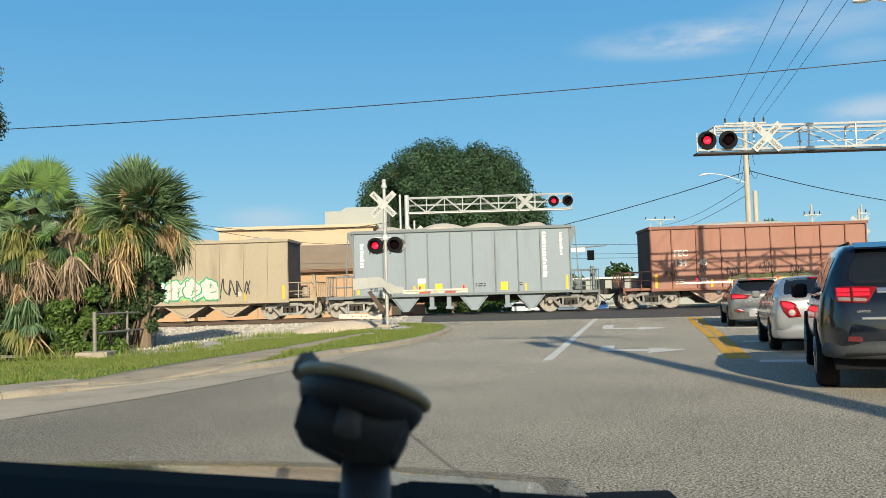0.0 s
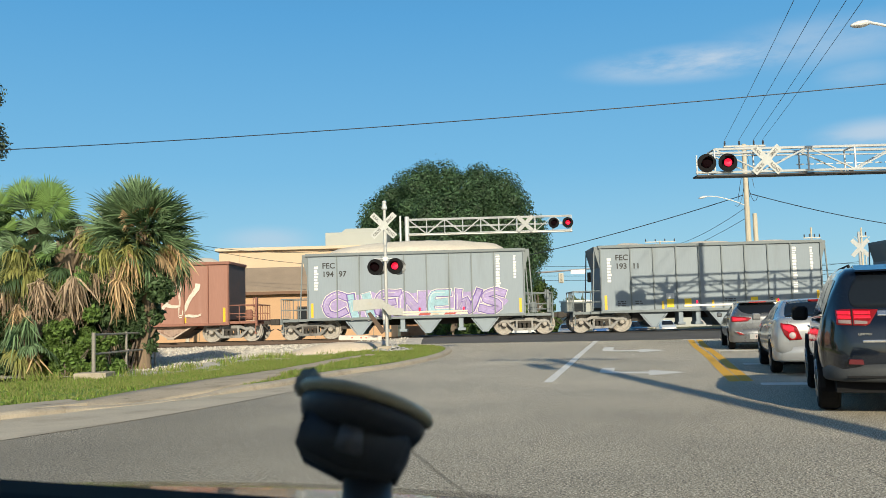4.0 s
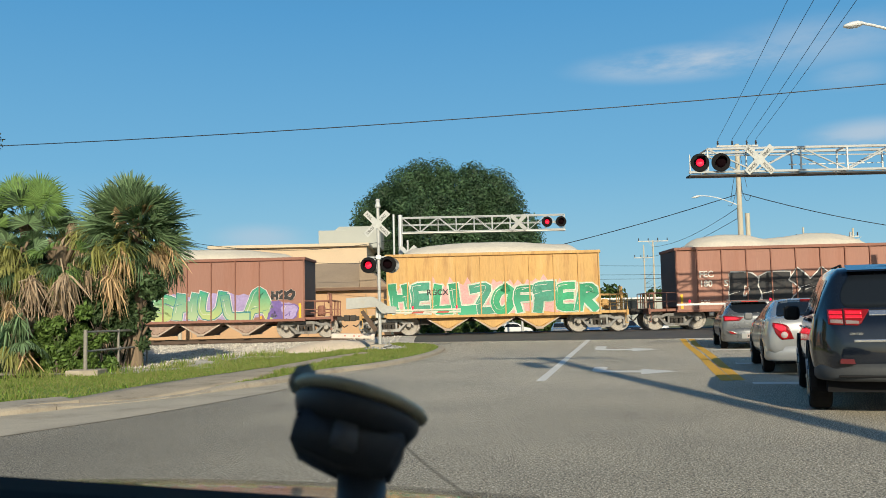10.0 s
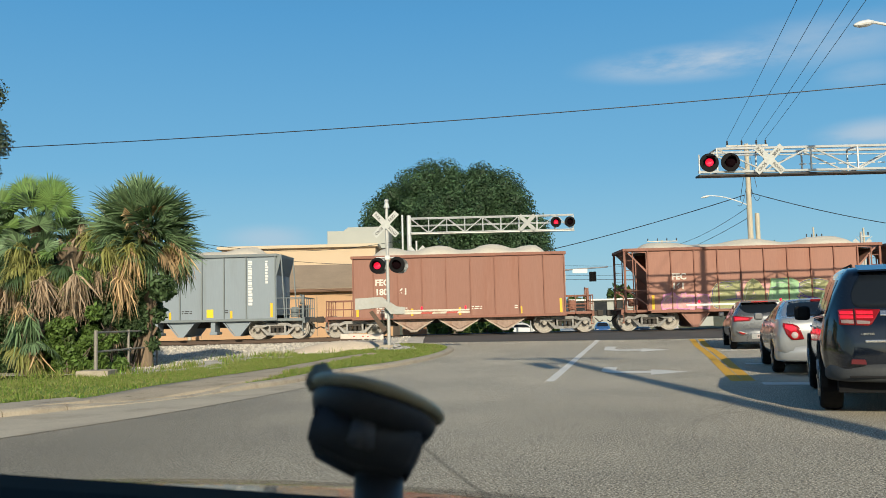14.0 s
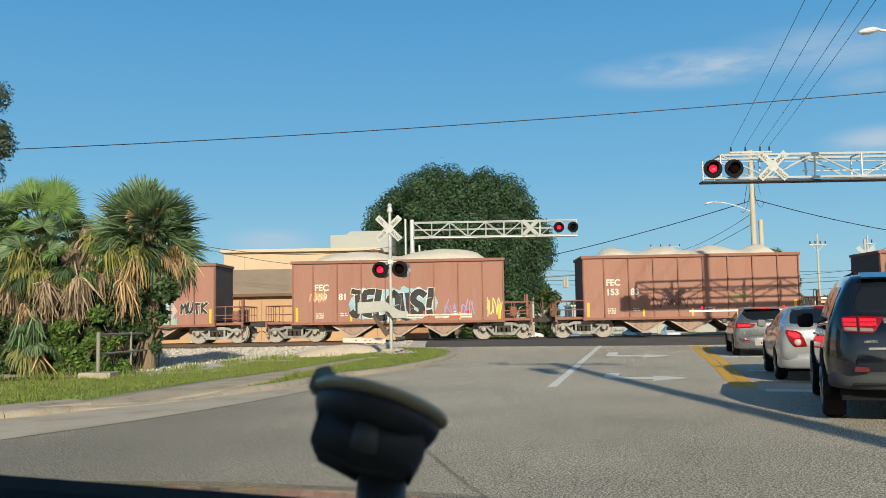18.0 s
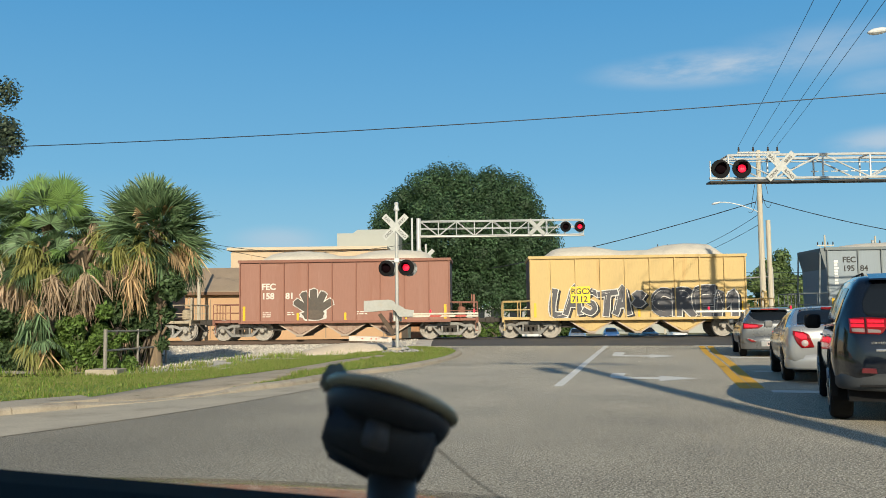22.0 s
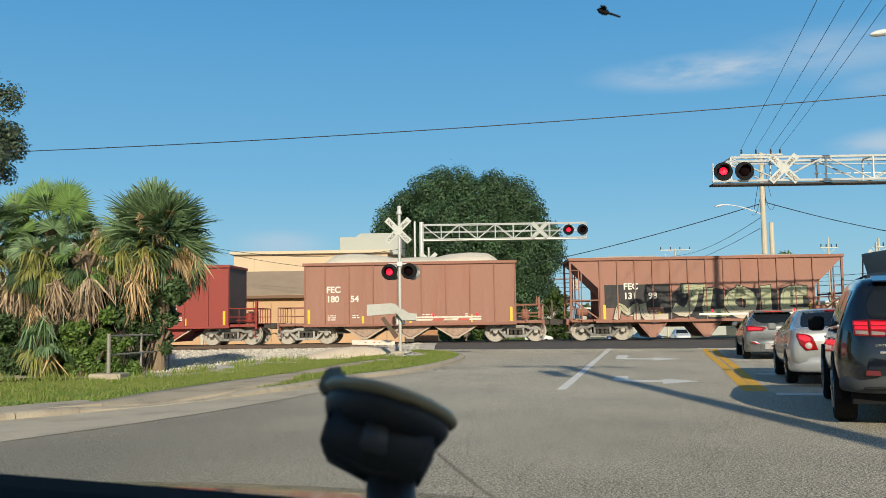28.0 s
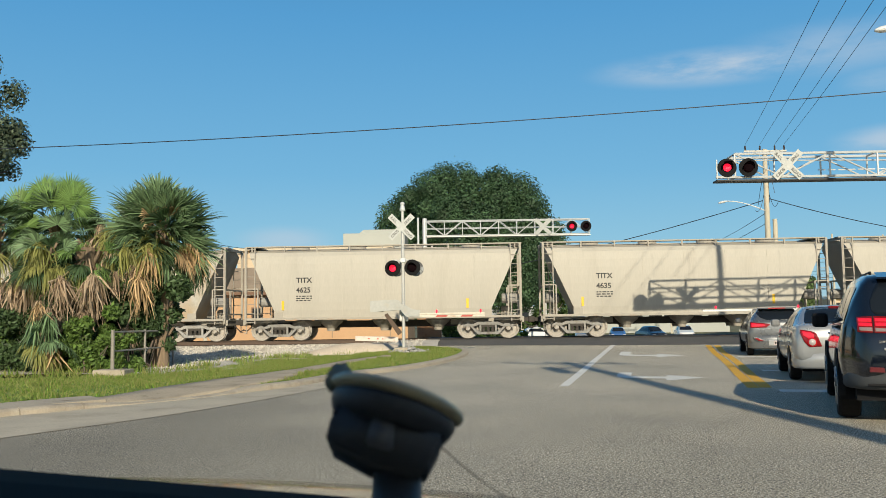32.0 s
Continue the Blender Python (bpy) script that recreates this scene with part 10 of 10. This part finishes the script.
    box(bm, -1.03, -0.98, -0.1, 0.1, 1.36, 1.388)
    part("high_brake_lamp", bm, TAIL_DARK, car)
    bm = bmesh.new()
    box(bm, -2.0, 2.0, -0.7, 0.7, 0.2, 0.34)
    part("underbody", bm, BLACK, car)


def hatchback():
    car = thing("hatchback_car", "grey hatchback first in the queue with brake lamps lit", "car", rear_left_pose((8.62, 26.7), -1.36, 0.82, 0.0))
    paint = mat("grey_metallic", (0.15, 0.155, 0.16), 0.28, 0.45, vary=0.04, grain=60, coat=0.8)
    R = [[-2.05, 0.42, 0.70, 0.76, 0.62, 0.72, 0.70, 0.62], [-2.02, 0.34, 0.90, 0.98, 0.74, 0.81, 0.76, 0.64], [-1.92, 0.30, 0.98, 1.08, 0.78, 0.84, 0.79, 0.62], [-1.72, 0.30, 0.99, 1.26, 0.79, 0.85, 0.80, 0.58], [-1.5, 0.30, 0.99, 1.39, 0.80, 0.852, 0.80, 0.56], [-0.9, 0.28, 0.97, 1.44, 0.80, 0.852, 0.80, 0.56],
         [-0.2, 0.28, 0.95, 1.45, 0.80, 0.852, 0.80, 0.56], [0.3, 0.28, 0.94, 1.42, 0.80, 0.852, 0.80, 0.56], [0.6, 0.28, 0.93, 1.32, 0.80, 0.852, 0.80, 0.56], [1.25, 0.28, 0.92, 1.0, 0.79, 0.85, 0.78, 0.64], [1.6, 0.28, 0.88, 0.93, 0.78, 0.84, 0.75, 0.62], [1.95, 0.3, 0.78, 0.8, 0.7, 0.77, 0.68, 0.56], [2.07, 0.4, 0.62, 0.64, 0.6, 0.65, 0.6, 0.5]]
    bm = loft(R)
    tree = BVHTree.FromBMesh(bm)
    part("body", bm, paint, car, smooth=True)
    for side in (1, -1):
        for a, b, c, d in ((-1.35, -0.5, -1.2, -0.48), (-0.42, 0.9, -0.40, 0.45)):
            part("side_window", side_glass(R, a, b, c, d, side, 0.1, 0.84), GLASS, car)
        bm = bmesh.new()
        box(bm, 0.58, 0.75, min(side * 0.85, side * 1.01), max(side * 0.85, side * 1.01), 0.95, 1.1, 0.04)
        part("door_mirror", bm, paint, car)
        for x in (-1.36, 1.21):
            part("wheel_well", well_bm(x, 0.33, min(side * 0.5, side * 0.857), max(side * 0.5, side * 0.857)), BLACK, car)
            wheel_parts(car, x, side * 0.755, 0.308, 0.19, side)
        lamp = part("tail_lamp", skin(tree, [(0.22, 0.925), (0.34, 0.835), (0.775, 0.825)], [(0.22, 0.935), (0.45, 0.965), (0.775, 0.985)], side, 0, e=0.012), TAIL_DARK, car, "lit red tail lamp", smooth=True)
        part("brake_lens", skin(tree, [(0.36, 0.895), (0.44, 0.865), (0.745, 0.86)], [(0.36, 0.915), (0.45, 0.935), (0.745, 0.955)], side, 0, e=0.018, nu=10), BRAKE_LENS, lamp, "glowing red brake lens", smooth=True)
        bezel = part("reflector_bezel", skin(tree, [(0.40, 0.445), (0.56, 0.425), (0.70, 0.52)], [(0.40, 0.46), (0.58, 0.545), (0.70, 0.56)], side, 0, e=0.060), paint, car, smooth=True)
        part("rear_reflector", skin(tree, [(0.45, 0.455), (0.57, 0.442), (0.66, 0.51)], [(0.45, 0.465), (0.58, 0.525), (0.66, 0.535)], side, 0, e=0.068, nu=8), TAIL_DARK, bezel, "dark red reflector", smooth=True)
    part("rear_window", skin(tree, [(-0.57, 1.26), (-0.50, 1.13), (-0.34, 1.06), (0, 1.045), (0.34, 1.06), (0.50, 1.13), (0.57, 1.26)], [(-0.57, 1.285), (-0.46, 1.335), (0.46, 1.335), (0.57, 1.285)]), REAR_GLASS, car, "dark rounded rear window", smooth=True)
    bm = bmesh.new()
    prism(bm, [(-1.78, 1.38), (-1.76, 1.42), (-1.4, 1.445), (-1.4, 1.38)], "y", -0.54, 0.54)
    part("spoiler", bm, paint, car)
    bm = bmesh.new()
    box(bm, -1.785, -1.77, -0.24, 0.24, 1.385, 1.41)
    part("high_brake_lamp", bm, TAIL, car, "lit high brake lamp")
    bm = bmesh.new()
    bm.free()
    bm = bumper_bm([(-1.74, 0.85), (-1.92, 0.82), (-2.04, 0.68), (-2.095, 0.35), (-2.10, 0.0)], [(0.22, 0.10), (0.23, 0.02), (0.28, 0.0), (0.45, 0.0), (0.58, 0.012), (0.63, 0.06)])
    part("bumper", bm, paint, car, smooth=True)
    bm = bmesh.new()
    box(bm, -2.112, -2.06, -0.30, 0.30, 0.31, 0.47, 0.012)
    part("plate_recess", bm, MATS["silver_metallic"], car, "pale silver panel round the number plate")
    bm = bmesh.new()
    box(bm, -2.122, -2.10, -0.153, 0.153, 0.325, 0.455, 0.006)
    pl = part("number_plate", bm, LAMP_CLEAR, car)
    for k in range(6):
        bm = bmesh.new()
        box(bm, -2.126, -2.123, -0.12 + 0.042 * k, -0.09 + 0.042 * k, 0.36, 0.42)
        part("plate_bar", bm, TRIM, pl)
    bm = bmesh.new()
    box(bm, -1.9, 1.9, -0.7, 0.7, 0.2, 0.34)
    part("underbody", bm, BLACK, car)


def parked_car(x, y, turn, paint, label, length=4.4, high=1.45):
    car = thing("parked_car", label, "car", pose(x, y, ground_z(x, y) + 0.004, 0, 0, turn), "cars beyond the crossing")
    k, h = length / 4.4, high / 1.5
    R = [[-2.2 * k, 0.42, 0.70 * h, 0.76 * h, 0.62, 0.70, 0.68, 0.60], [-2.1 * k, 0.30, 0.95 * h, 1.0 * h, 0.74, 0.82, 0.76, 0.62], [-1.6 * k, 0.28, 1.0 * h, 1.08 * h, 0.80, 0.86, 0.80, 0.64], [-0.95 * k, 0.28, 1.0 * h, 1.45 * h, 0.80, 0.868, 0.82, 0.56],
         [-0.2 * k, 0.28, 0.98 * h, 1.5 * h, 0.80, 0.868, 0.82, 0.57], [0.5 * k, 0.28, 0.96 * h, 1.42 * h, 0.80, 0.868, 0.82, 0.57], [1.25 * k, 0.28, 0.95 * h, 1.03 * h, 0.80, 0.865, 0.80, 0.66], [2.0 * k, 0.3, 0.82 * h, 0.86 * h, 0.72, 0.80, 0.70, 0.58], [2.2 * k, 0.4, 0.62 * h, 0.64 * h, 0.6, 0.65, 0.6, 0.5]]
    part("body", loft(R, 3), paint, car, smooth=True)
    for side in (1, -1):
        part("side_window", side_glass(R, -1.2 * k, 0.85 * k, -0.9 * k, 0.45 * k, side, 0.1, 0.84), GLASS, car)
        for wx in (-1.3 * k, 1.32 * k):
            wheel_parts(car, wx, side * 0.79, 0.32, 0.2, side)
        bm = bmesh.new()
        box(bm, 2.02 * k, 2.16 * k, min(side * 0.45, side * 0.74), max(side * 0.45, side * 0.74), 0.62 * h, 0.76 * h, 0.03)
        part("headlamp", bm, LAMP_CLEAR, car)
    bm = bmesh.new()
    vs = [bm.verts.new(p) for p in ((1.2 * k, -0.6, 1.06 * h), (1.2 * k, 0.6, 1.06 * h), (0.6 * k, 0.5, 1.40 * h), (0.6 * k, -0.5, 1.40 * h))]
    f = bm.faces.new(vs)
    bmesh.ops.translate(bm, verts=vs, vec=(0.03, 0, 0.03))
    bmesh.ops.solidify(bm, geom=[f], thickness=0.015)
    part("windscreen", bm, GLASS, car)
    return car


suv()
sedan()
hatchback()
P_WHITE = mat("white_car_paint", (0.72, 0.72, 0.70), 0.25, vary=0.04, coat=0.8)
P_BLUE = mat("blue_car_paint", (0.05, 0.12, 0.30), 0.25, vary=0.04, coat=0.8)
P_BLACK = mat("black_car_paint", (0.015, 0.015, 0.017), 0.25, vary=0.04, coat=0.8)
parked_car(8.4, 98, 8, P_WHITE, "white car crossing the road beyond the tracks", 4.2, 1.55)
parked_car(11.8, 85, -97, MATS["silver_metallic"], "silver car waiting beyond the crossing", 4.4, 1.45)
parked_car(17.0, 96, -97, P_BLUE, "blue car waiting beyond the crossing", 4.3, 1.45)
parked_car(18.9, 88, -80, P_BLACK, "black car waiting beyond the crossing", 4.7, 1.55)
parked_car(23.2, 92, -97, P_WHITE, "white car waiting beyond the crossing", 4.7, 1.6)


# ---- inside the camera's own car ----
def windscreen_mount():
    n = Vector((0.275, 0.335, 0.90)).normalized()
    ax = Vector((0.965, 0.0, -0.235))
    ax = (ax - n * ax.dot(n)).normalized()
    ay = n.cross(ax)
    m = Matrix.Translation((-0.0425, 0.5, 1.2500)) @ Matrix((ax, ay, n)).transposed().to_4x4()
    m = thing("suction_mount", "black suction-cup mount with a cloudy rim on the windscreen", "phone mount", m)
    bm = bmesh.new()
    lathe(bm, [(0.0001, 0.0035), (0.034, 0.004), (0.0382, 0.003), (0.0394, 0.0012), (0.0388, -0.0008), (0.036, -0.0022), (0.030, -0.003), (0.0001, -0.003)], seg=64, cap=False)
    part("cup_rim", bm, mat("cloudy_rubber", (0.66, 0.60, 0.43), 0.35, vary=0.15, grain=60), m, "cloudy olive rubber rim", smooth=True)
    bm = bmesh.new()
    prism(bm, [(-0.041, -0.004), (-0.0415, 0.006), (-0.037, 0.0125), (-0.030, 0.0115), (-0.026, 0.004), (-0.029, -0.004)], "y", -0.010, 0.004)
    bmesh.ops.bevel(bm, geom=bm.edges[:], offset=0.002, segments=2, affect="EDGES")
    part("pull_tab", bm, mat("cloudy_tab", (0.34, 0.34, 0.29), 0.4, vary=0.1), m, "pale cloudy pull tab", smooth=True)
    body = mat("mount_plastic", (0.062, 0.066, 0.080), 0.5, vary=0.12, grain=200)
    bm = bmesh.new()
    lathe(bm, [(0.0001, -0.0028), (0.0355, -0.0035), (0.0362, -0.006), (0.0350, -0.010), (0.0325, -0.0145), (0.029, -0.017), (0.0001, -0.018)], seg=64, cap=False)
    b = part("housing", bm, body, m, smooth=True)
    bm = bmesh.new()
    prism(bm, [(-0.029, -0.0165), (-0.030, -0.019), (-0.029, -0.0355), (0.000, -0.0415), (0.027, -0.038), (0.0295, -0.029), (0.032, -0.016), (0.030, -0.012), (-0.028, -0.012)], "y", -0.022, 0.022)
    bmesh.ops.bevel(bm, geom=bm.edges[:], offset=0.003, segments=3, affect="EDGES")
    part("lever", bm, body, b, "black locking lever", smooth=True)
    bm = bmesh.new()
    prism(bm, [(-0.008, -0.013), (0.0035, -0.013), (0.0075, -0.031), (-0.008, -0.031)], "y", -0.0265, -0.020)
    bmesh.ops.bevel(bm, geom=bm.edges[:], offset=0.0015, segments=2, affect="EDGES")
    part("lever_tongue", bm, mat("pale_plastic", (0.16, 0.165, 0.19), 0.4, vary=0.12, grain=150), b, "paler tongue of the lever", smooth=True)
    bm = bmesh.new()
    tube(bm, (0.0125, 0, -0.038), (0.026, 0.0, -0.090), 0.0135, 0.0140, 24)
    part("stem", bm, body, m, smooth=True)


def own_car():
    hood = thing("car_bonnet", "glossy black bonnet reflecting the sky", "bonnet", pose(0, 0, 0))
    bm = bmesh.new()
    g = []
    for j in range(9):
        y = 1.05 + 1.3 * j / 8
        row = []
        for i in range(17):
            x = -1.15 + 1.45 * i / 16
            z = 0.963 - 0.078 * ((y - 1.05) / 1.3) ** 1.6 - 0.04 * ((x + 0.45) / 0.9) ** 2 - 0.05 * (x + 0.45)
            if j == 8:
                z -= 0.03
            row.append(bm.verts.new((x, y, z)))
        g.append(row)
    for j in range(8):
        for i in range(16):
            bm.faces.new((g[j][i], g[j][i + 1], g[j + 1][i + 1], g[j + 1][i]))
    bmesh.ops.solidify(bm, geom=bm.faces[:], thickness=0.01)
    part("panel", bm, mat("black_gloss_paint", (0.012, 0.012, 0.013), 0.08, vary=0.05, coat=1.0), hood, smooth=True)
    bm = bmesh.new()
    hose(bm, [Vector((-1.0 + 1.4 * k / 12, 0.985 + 0.03 * math.sin(k / 12 * math.pi), 0.948 - 0.03 * ((k / 12 - 0.4) * 1.5) ** 2)) for k in range(13)], 0.010, 6)
    part("rear_seal", bm, RUBBER, hood, "black rubber seal along the rear edge")
    for x, dx in ((-0.62, 0.42), (0.02, 0.36)):
        bm = bmesh.new()
        bar(bm, (x, 0.93, 0.958), (x + dx, 0.96, 0.962), 0.012)
        bar(bm, (x + 0.02, 0.93, 0.952), (x + dx + 0.03, 0.95, 0.950), 0.008)
        part("wiper", bm, TRIM, hood, "black wiper arm and blade")
        bm = bmesh.new()
        lathe(bm, [(0.012, 0), (0.012, 0.008), (0.006, 0.013), (0.0001, 0.014)], (x + 0.2, 1.12, 0.95), seg=8, cap=False)
        part("washer_jet", bm, TRIM, hood)
    dash = thing("dashboard", "black moulded dashboard top under the windscreen", "dashboard", pose(0, 0, 0))
    bm = bmesh.new()
    prism(bm, [(0.30, 1.05), (0.34, 1.128), (0.40, 1.148), (0.72, 1.146), (0.80, 1.139), (0.82, 1.10), (0.82, 0.9), (0.30, 0.9)], "x", -1.05, 0.5)
    part("dash_top", bm, mat("dash_plastic", (0.006, 0.006, 0.0065), 0.85, vary=0.15, grain=150, bump=0.0005, spec=0.1), dash, at=pose(0, 0, -0.0155, 0, 5.1, 0))
    for x0, x1, z, h in ((-0.245, -0.06, 1.1455, 0.02), (-0.045, 0.045, 1.1425, 0.012)):
        bm = bmesh.new()
        prism(bm, [(x0 + 0.012, z), (x1, z - 0.006), (x1 + 0.02, z - h - 0.03), (x0 - 0.012, z - h)], "y", 0.70, 0.77)
        bmesh.ops.bevel(bm, geom=bm.edges[:], offset=0.003, segments=2, affect="EDGES")
        part("vent_surround", bm, MATS["dash_plastic"], dash)
    bm = bmesh.new()
    lathe(bm, [(0.0001, 0.158), (0.022, 0.156), (0.028, 0.148), (0.030, 0.10), (0.0001, 0.10)], (0.062, 0.46, 1.0), seg=20, cap=False)
    bmesh.ops.scale(bm, vec=(1.3, 1, 1), space=Matrix.Translation((-0.062, -0.46, -1.15)), verts=bm.verts[:])
    part("sensor_cover", bm, MATS["dash_plastic"], dash)
    # unseen shell with a closed tail, added to keep sun off mount and dash
    cabin = thing("car_cabin", "unseen cabin shell of the camera car, added for shade", "car cabin", pose(0, 0, 0))
    lining = mat("grey_headlining", (0.10, 0.10, 0.10), 0.9, vary=0.1)
    for nm, q in (("roof", (-1.06, 0.51, -1.6, 0.30, 1.50, 1.54)), ("tailgate", (-1.06, 0.51, -1.66, -1.6, 0.5, 1.54)), ("side_door", (-1.10, -1.06, -1.66, 0.9, 0.3, 1.02)), ("side_door", (0.51, 0.55, -1.66, 0.9, 0.3, 1.02)), ("pillar", (-1.10, -1.06, -0.35, -0.15, 1.02, 1.54)), ("pillar", (0.51, 0.55, -0.35, -0.15, 1.02, 1.54)), ("floor_pan", (-1.10, 0.55, -1.66, 2.2, 0.18, 0.24)), ("nose", (-1.1, 0.55, 0.95, 2.2, 0.24, 0.80))):
        bm = bmesh.new()
        box(bm, *q, 0.01)
        part(nm, bm, lining if nm != "nose" else BLACK, cabin)
    for x in (-0.97, 0.42):
        for y in (-1.1, 1.6):
            wheel_parts(cabin, x, y, 0.32, 0.2, 1 if x > 0 else -1)
    cord = thing("mount_cord", "thin grey cord hanging from the mount", "cord", pose(0, 0, 0))
    bm = bmesh.new()
    hose(bm, [Vector((-0.018 + 0.046 * k / 9, 0.5, 1.226 - 0.035 * k / 9 - 0.002 * math.sin(k / 9 * 3.14))) for k in range(10)], 0.0004, 6)
    part("cord", bm, mat("grey_cord", (0.34, 0.30, 0.24), 0.6), cord)


windscreen_mount()
own_car()

# ---- an insect that flies past once ----
insect = thing("flying_insect", "dark flying insect with a long thin body", "insect", pose(6, 3, 1.2))
bm = bmesh.new()
lathe(bm, [(0.0001, -0.012), (0.0045, -0.008), (0.0062, 0.0), (0.0048, 0.007), (0.0022, 0.011), (0.0016, 0.031), (0.0001, 0.032)], axis="x", seg=10, cap=False)
part("insect_body", bm, BLACK, insect)
for s in (-1, 1):
    bm = bmesh.new()
    prism(bm, [(-0.005, 0), (-0.009, s * 0.012), (-0.0013, s * 0.017), (0.0037, s * 0.010), (0.003, 0)], "z", 0.004, 0.0046)
    part("wing", bm, mat("insect_wing", (0.08, 0.08, 0.08), 0.4), insect)


# ---- what moves ----
def motions():
    """The train rolls by at a steady pace; wheels turn; added lens covers flip; an insect passes."""
    for car in CARS:
        m0 = car.matrix_basis.copy()
        rows = []
        for k in range(9):
            t = 4.0 * k
            rows.append((t, Matrix.Translation(-EX * SPEED * t) @ m0))
        walk(car, rows)
    spin = SPEED / 0.457
    for w, dx, u in WHEELSETS:
        a, b = (u - 24) / SPEED, (u + 17) / SPEED
        a, b = max(0.0, a), min(32.0, b)
        if b <= a:
            continue
        rows = []
        f0, f1 = int(a * FPS), int(b * FPS)
        at = lambda f: pose(dx, 0, 0.457, 0, -math.degrees(spin * f / FPS) % 360, 0)
        if f0 > 0:
            rows.append((0, at(f0)))
        rows += [(f / FPS, at(f)) for f in range(f0, f1 + 1)]
        if f1 < 960:
            rows.append((32.0, at(f1)))
        walk(w, rows)
    # flashers wink in turn: an added shutter swings off each always-lit lens and back
    period, first, on = 1.28, 0.1, 0.56      # the second lamp of a pair lights first, then for a little less time
    for s, side in LENS_COVERS:
        shut, free = s.matrix_basis.copy(), s.matrix_basis @ pose(0, 0, 0, -86, 0, 0)
        state = lambda t: (((t - first) % period) < on) == (side == 1)
        rows = [(0.0, free if state(0.0) else shut)]
        flips = sorted([first + period * k for k in range(25)] + [first + on + period * k for k in range(25)])
        for t in flips:
            if 0.07 < t < 31.95:
                rows.append((t - 0.02, free if state(t - 0.05) else shut))
                rows.append((t + 0.02, free if state(t + 0.05) else shut))
        rows.append((32.0, free if state(32.0) else shut))
        walk(s, rows)
    # the insect comes up from the side of the waiting car and is gone overhead
    a, b = Vector((0.468, 1.5, 1.631)), Vector((0.260, 1.5, 1.833))
    v = (b - a) * 10
    rows = [(t, Matrix.Translation(a + v * (t - 27.9)) @ pose(0, 0, 0, 0, 20, 0)) for t in (27.5, 27.7, 27.9, 28.0, 28.2, 28.6)]
    rows = [(0.0, Matrix.Translation(a - v * 0.6) @ pose(0, 0, 0, 0, 20, 0)), (27.3, Matrix.Translation(a - v * 0.6) @ pose(0, 0, 0, 0, 20, 0))] + rows + [(32.0, Matrix.Translation(a + v * 4) @ pose(0, 0, 0, 0, 20, 0))]
    walk(insect, rows)


motions()
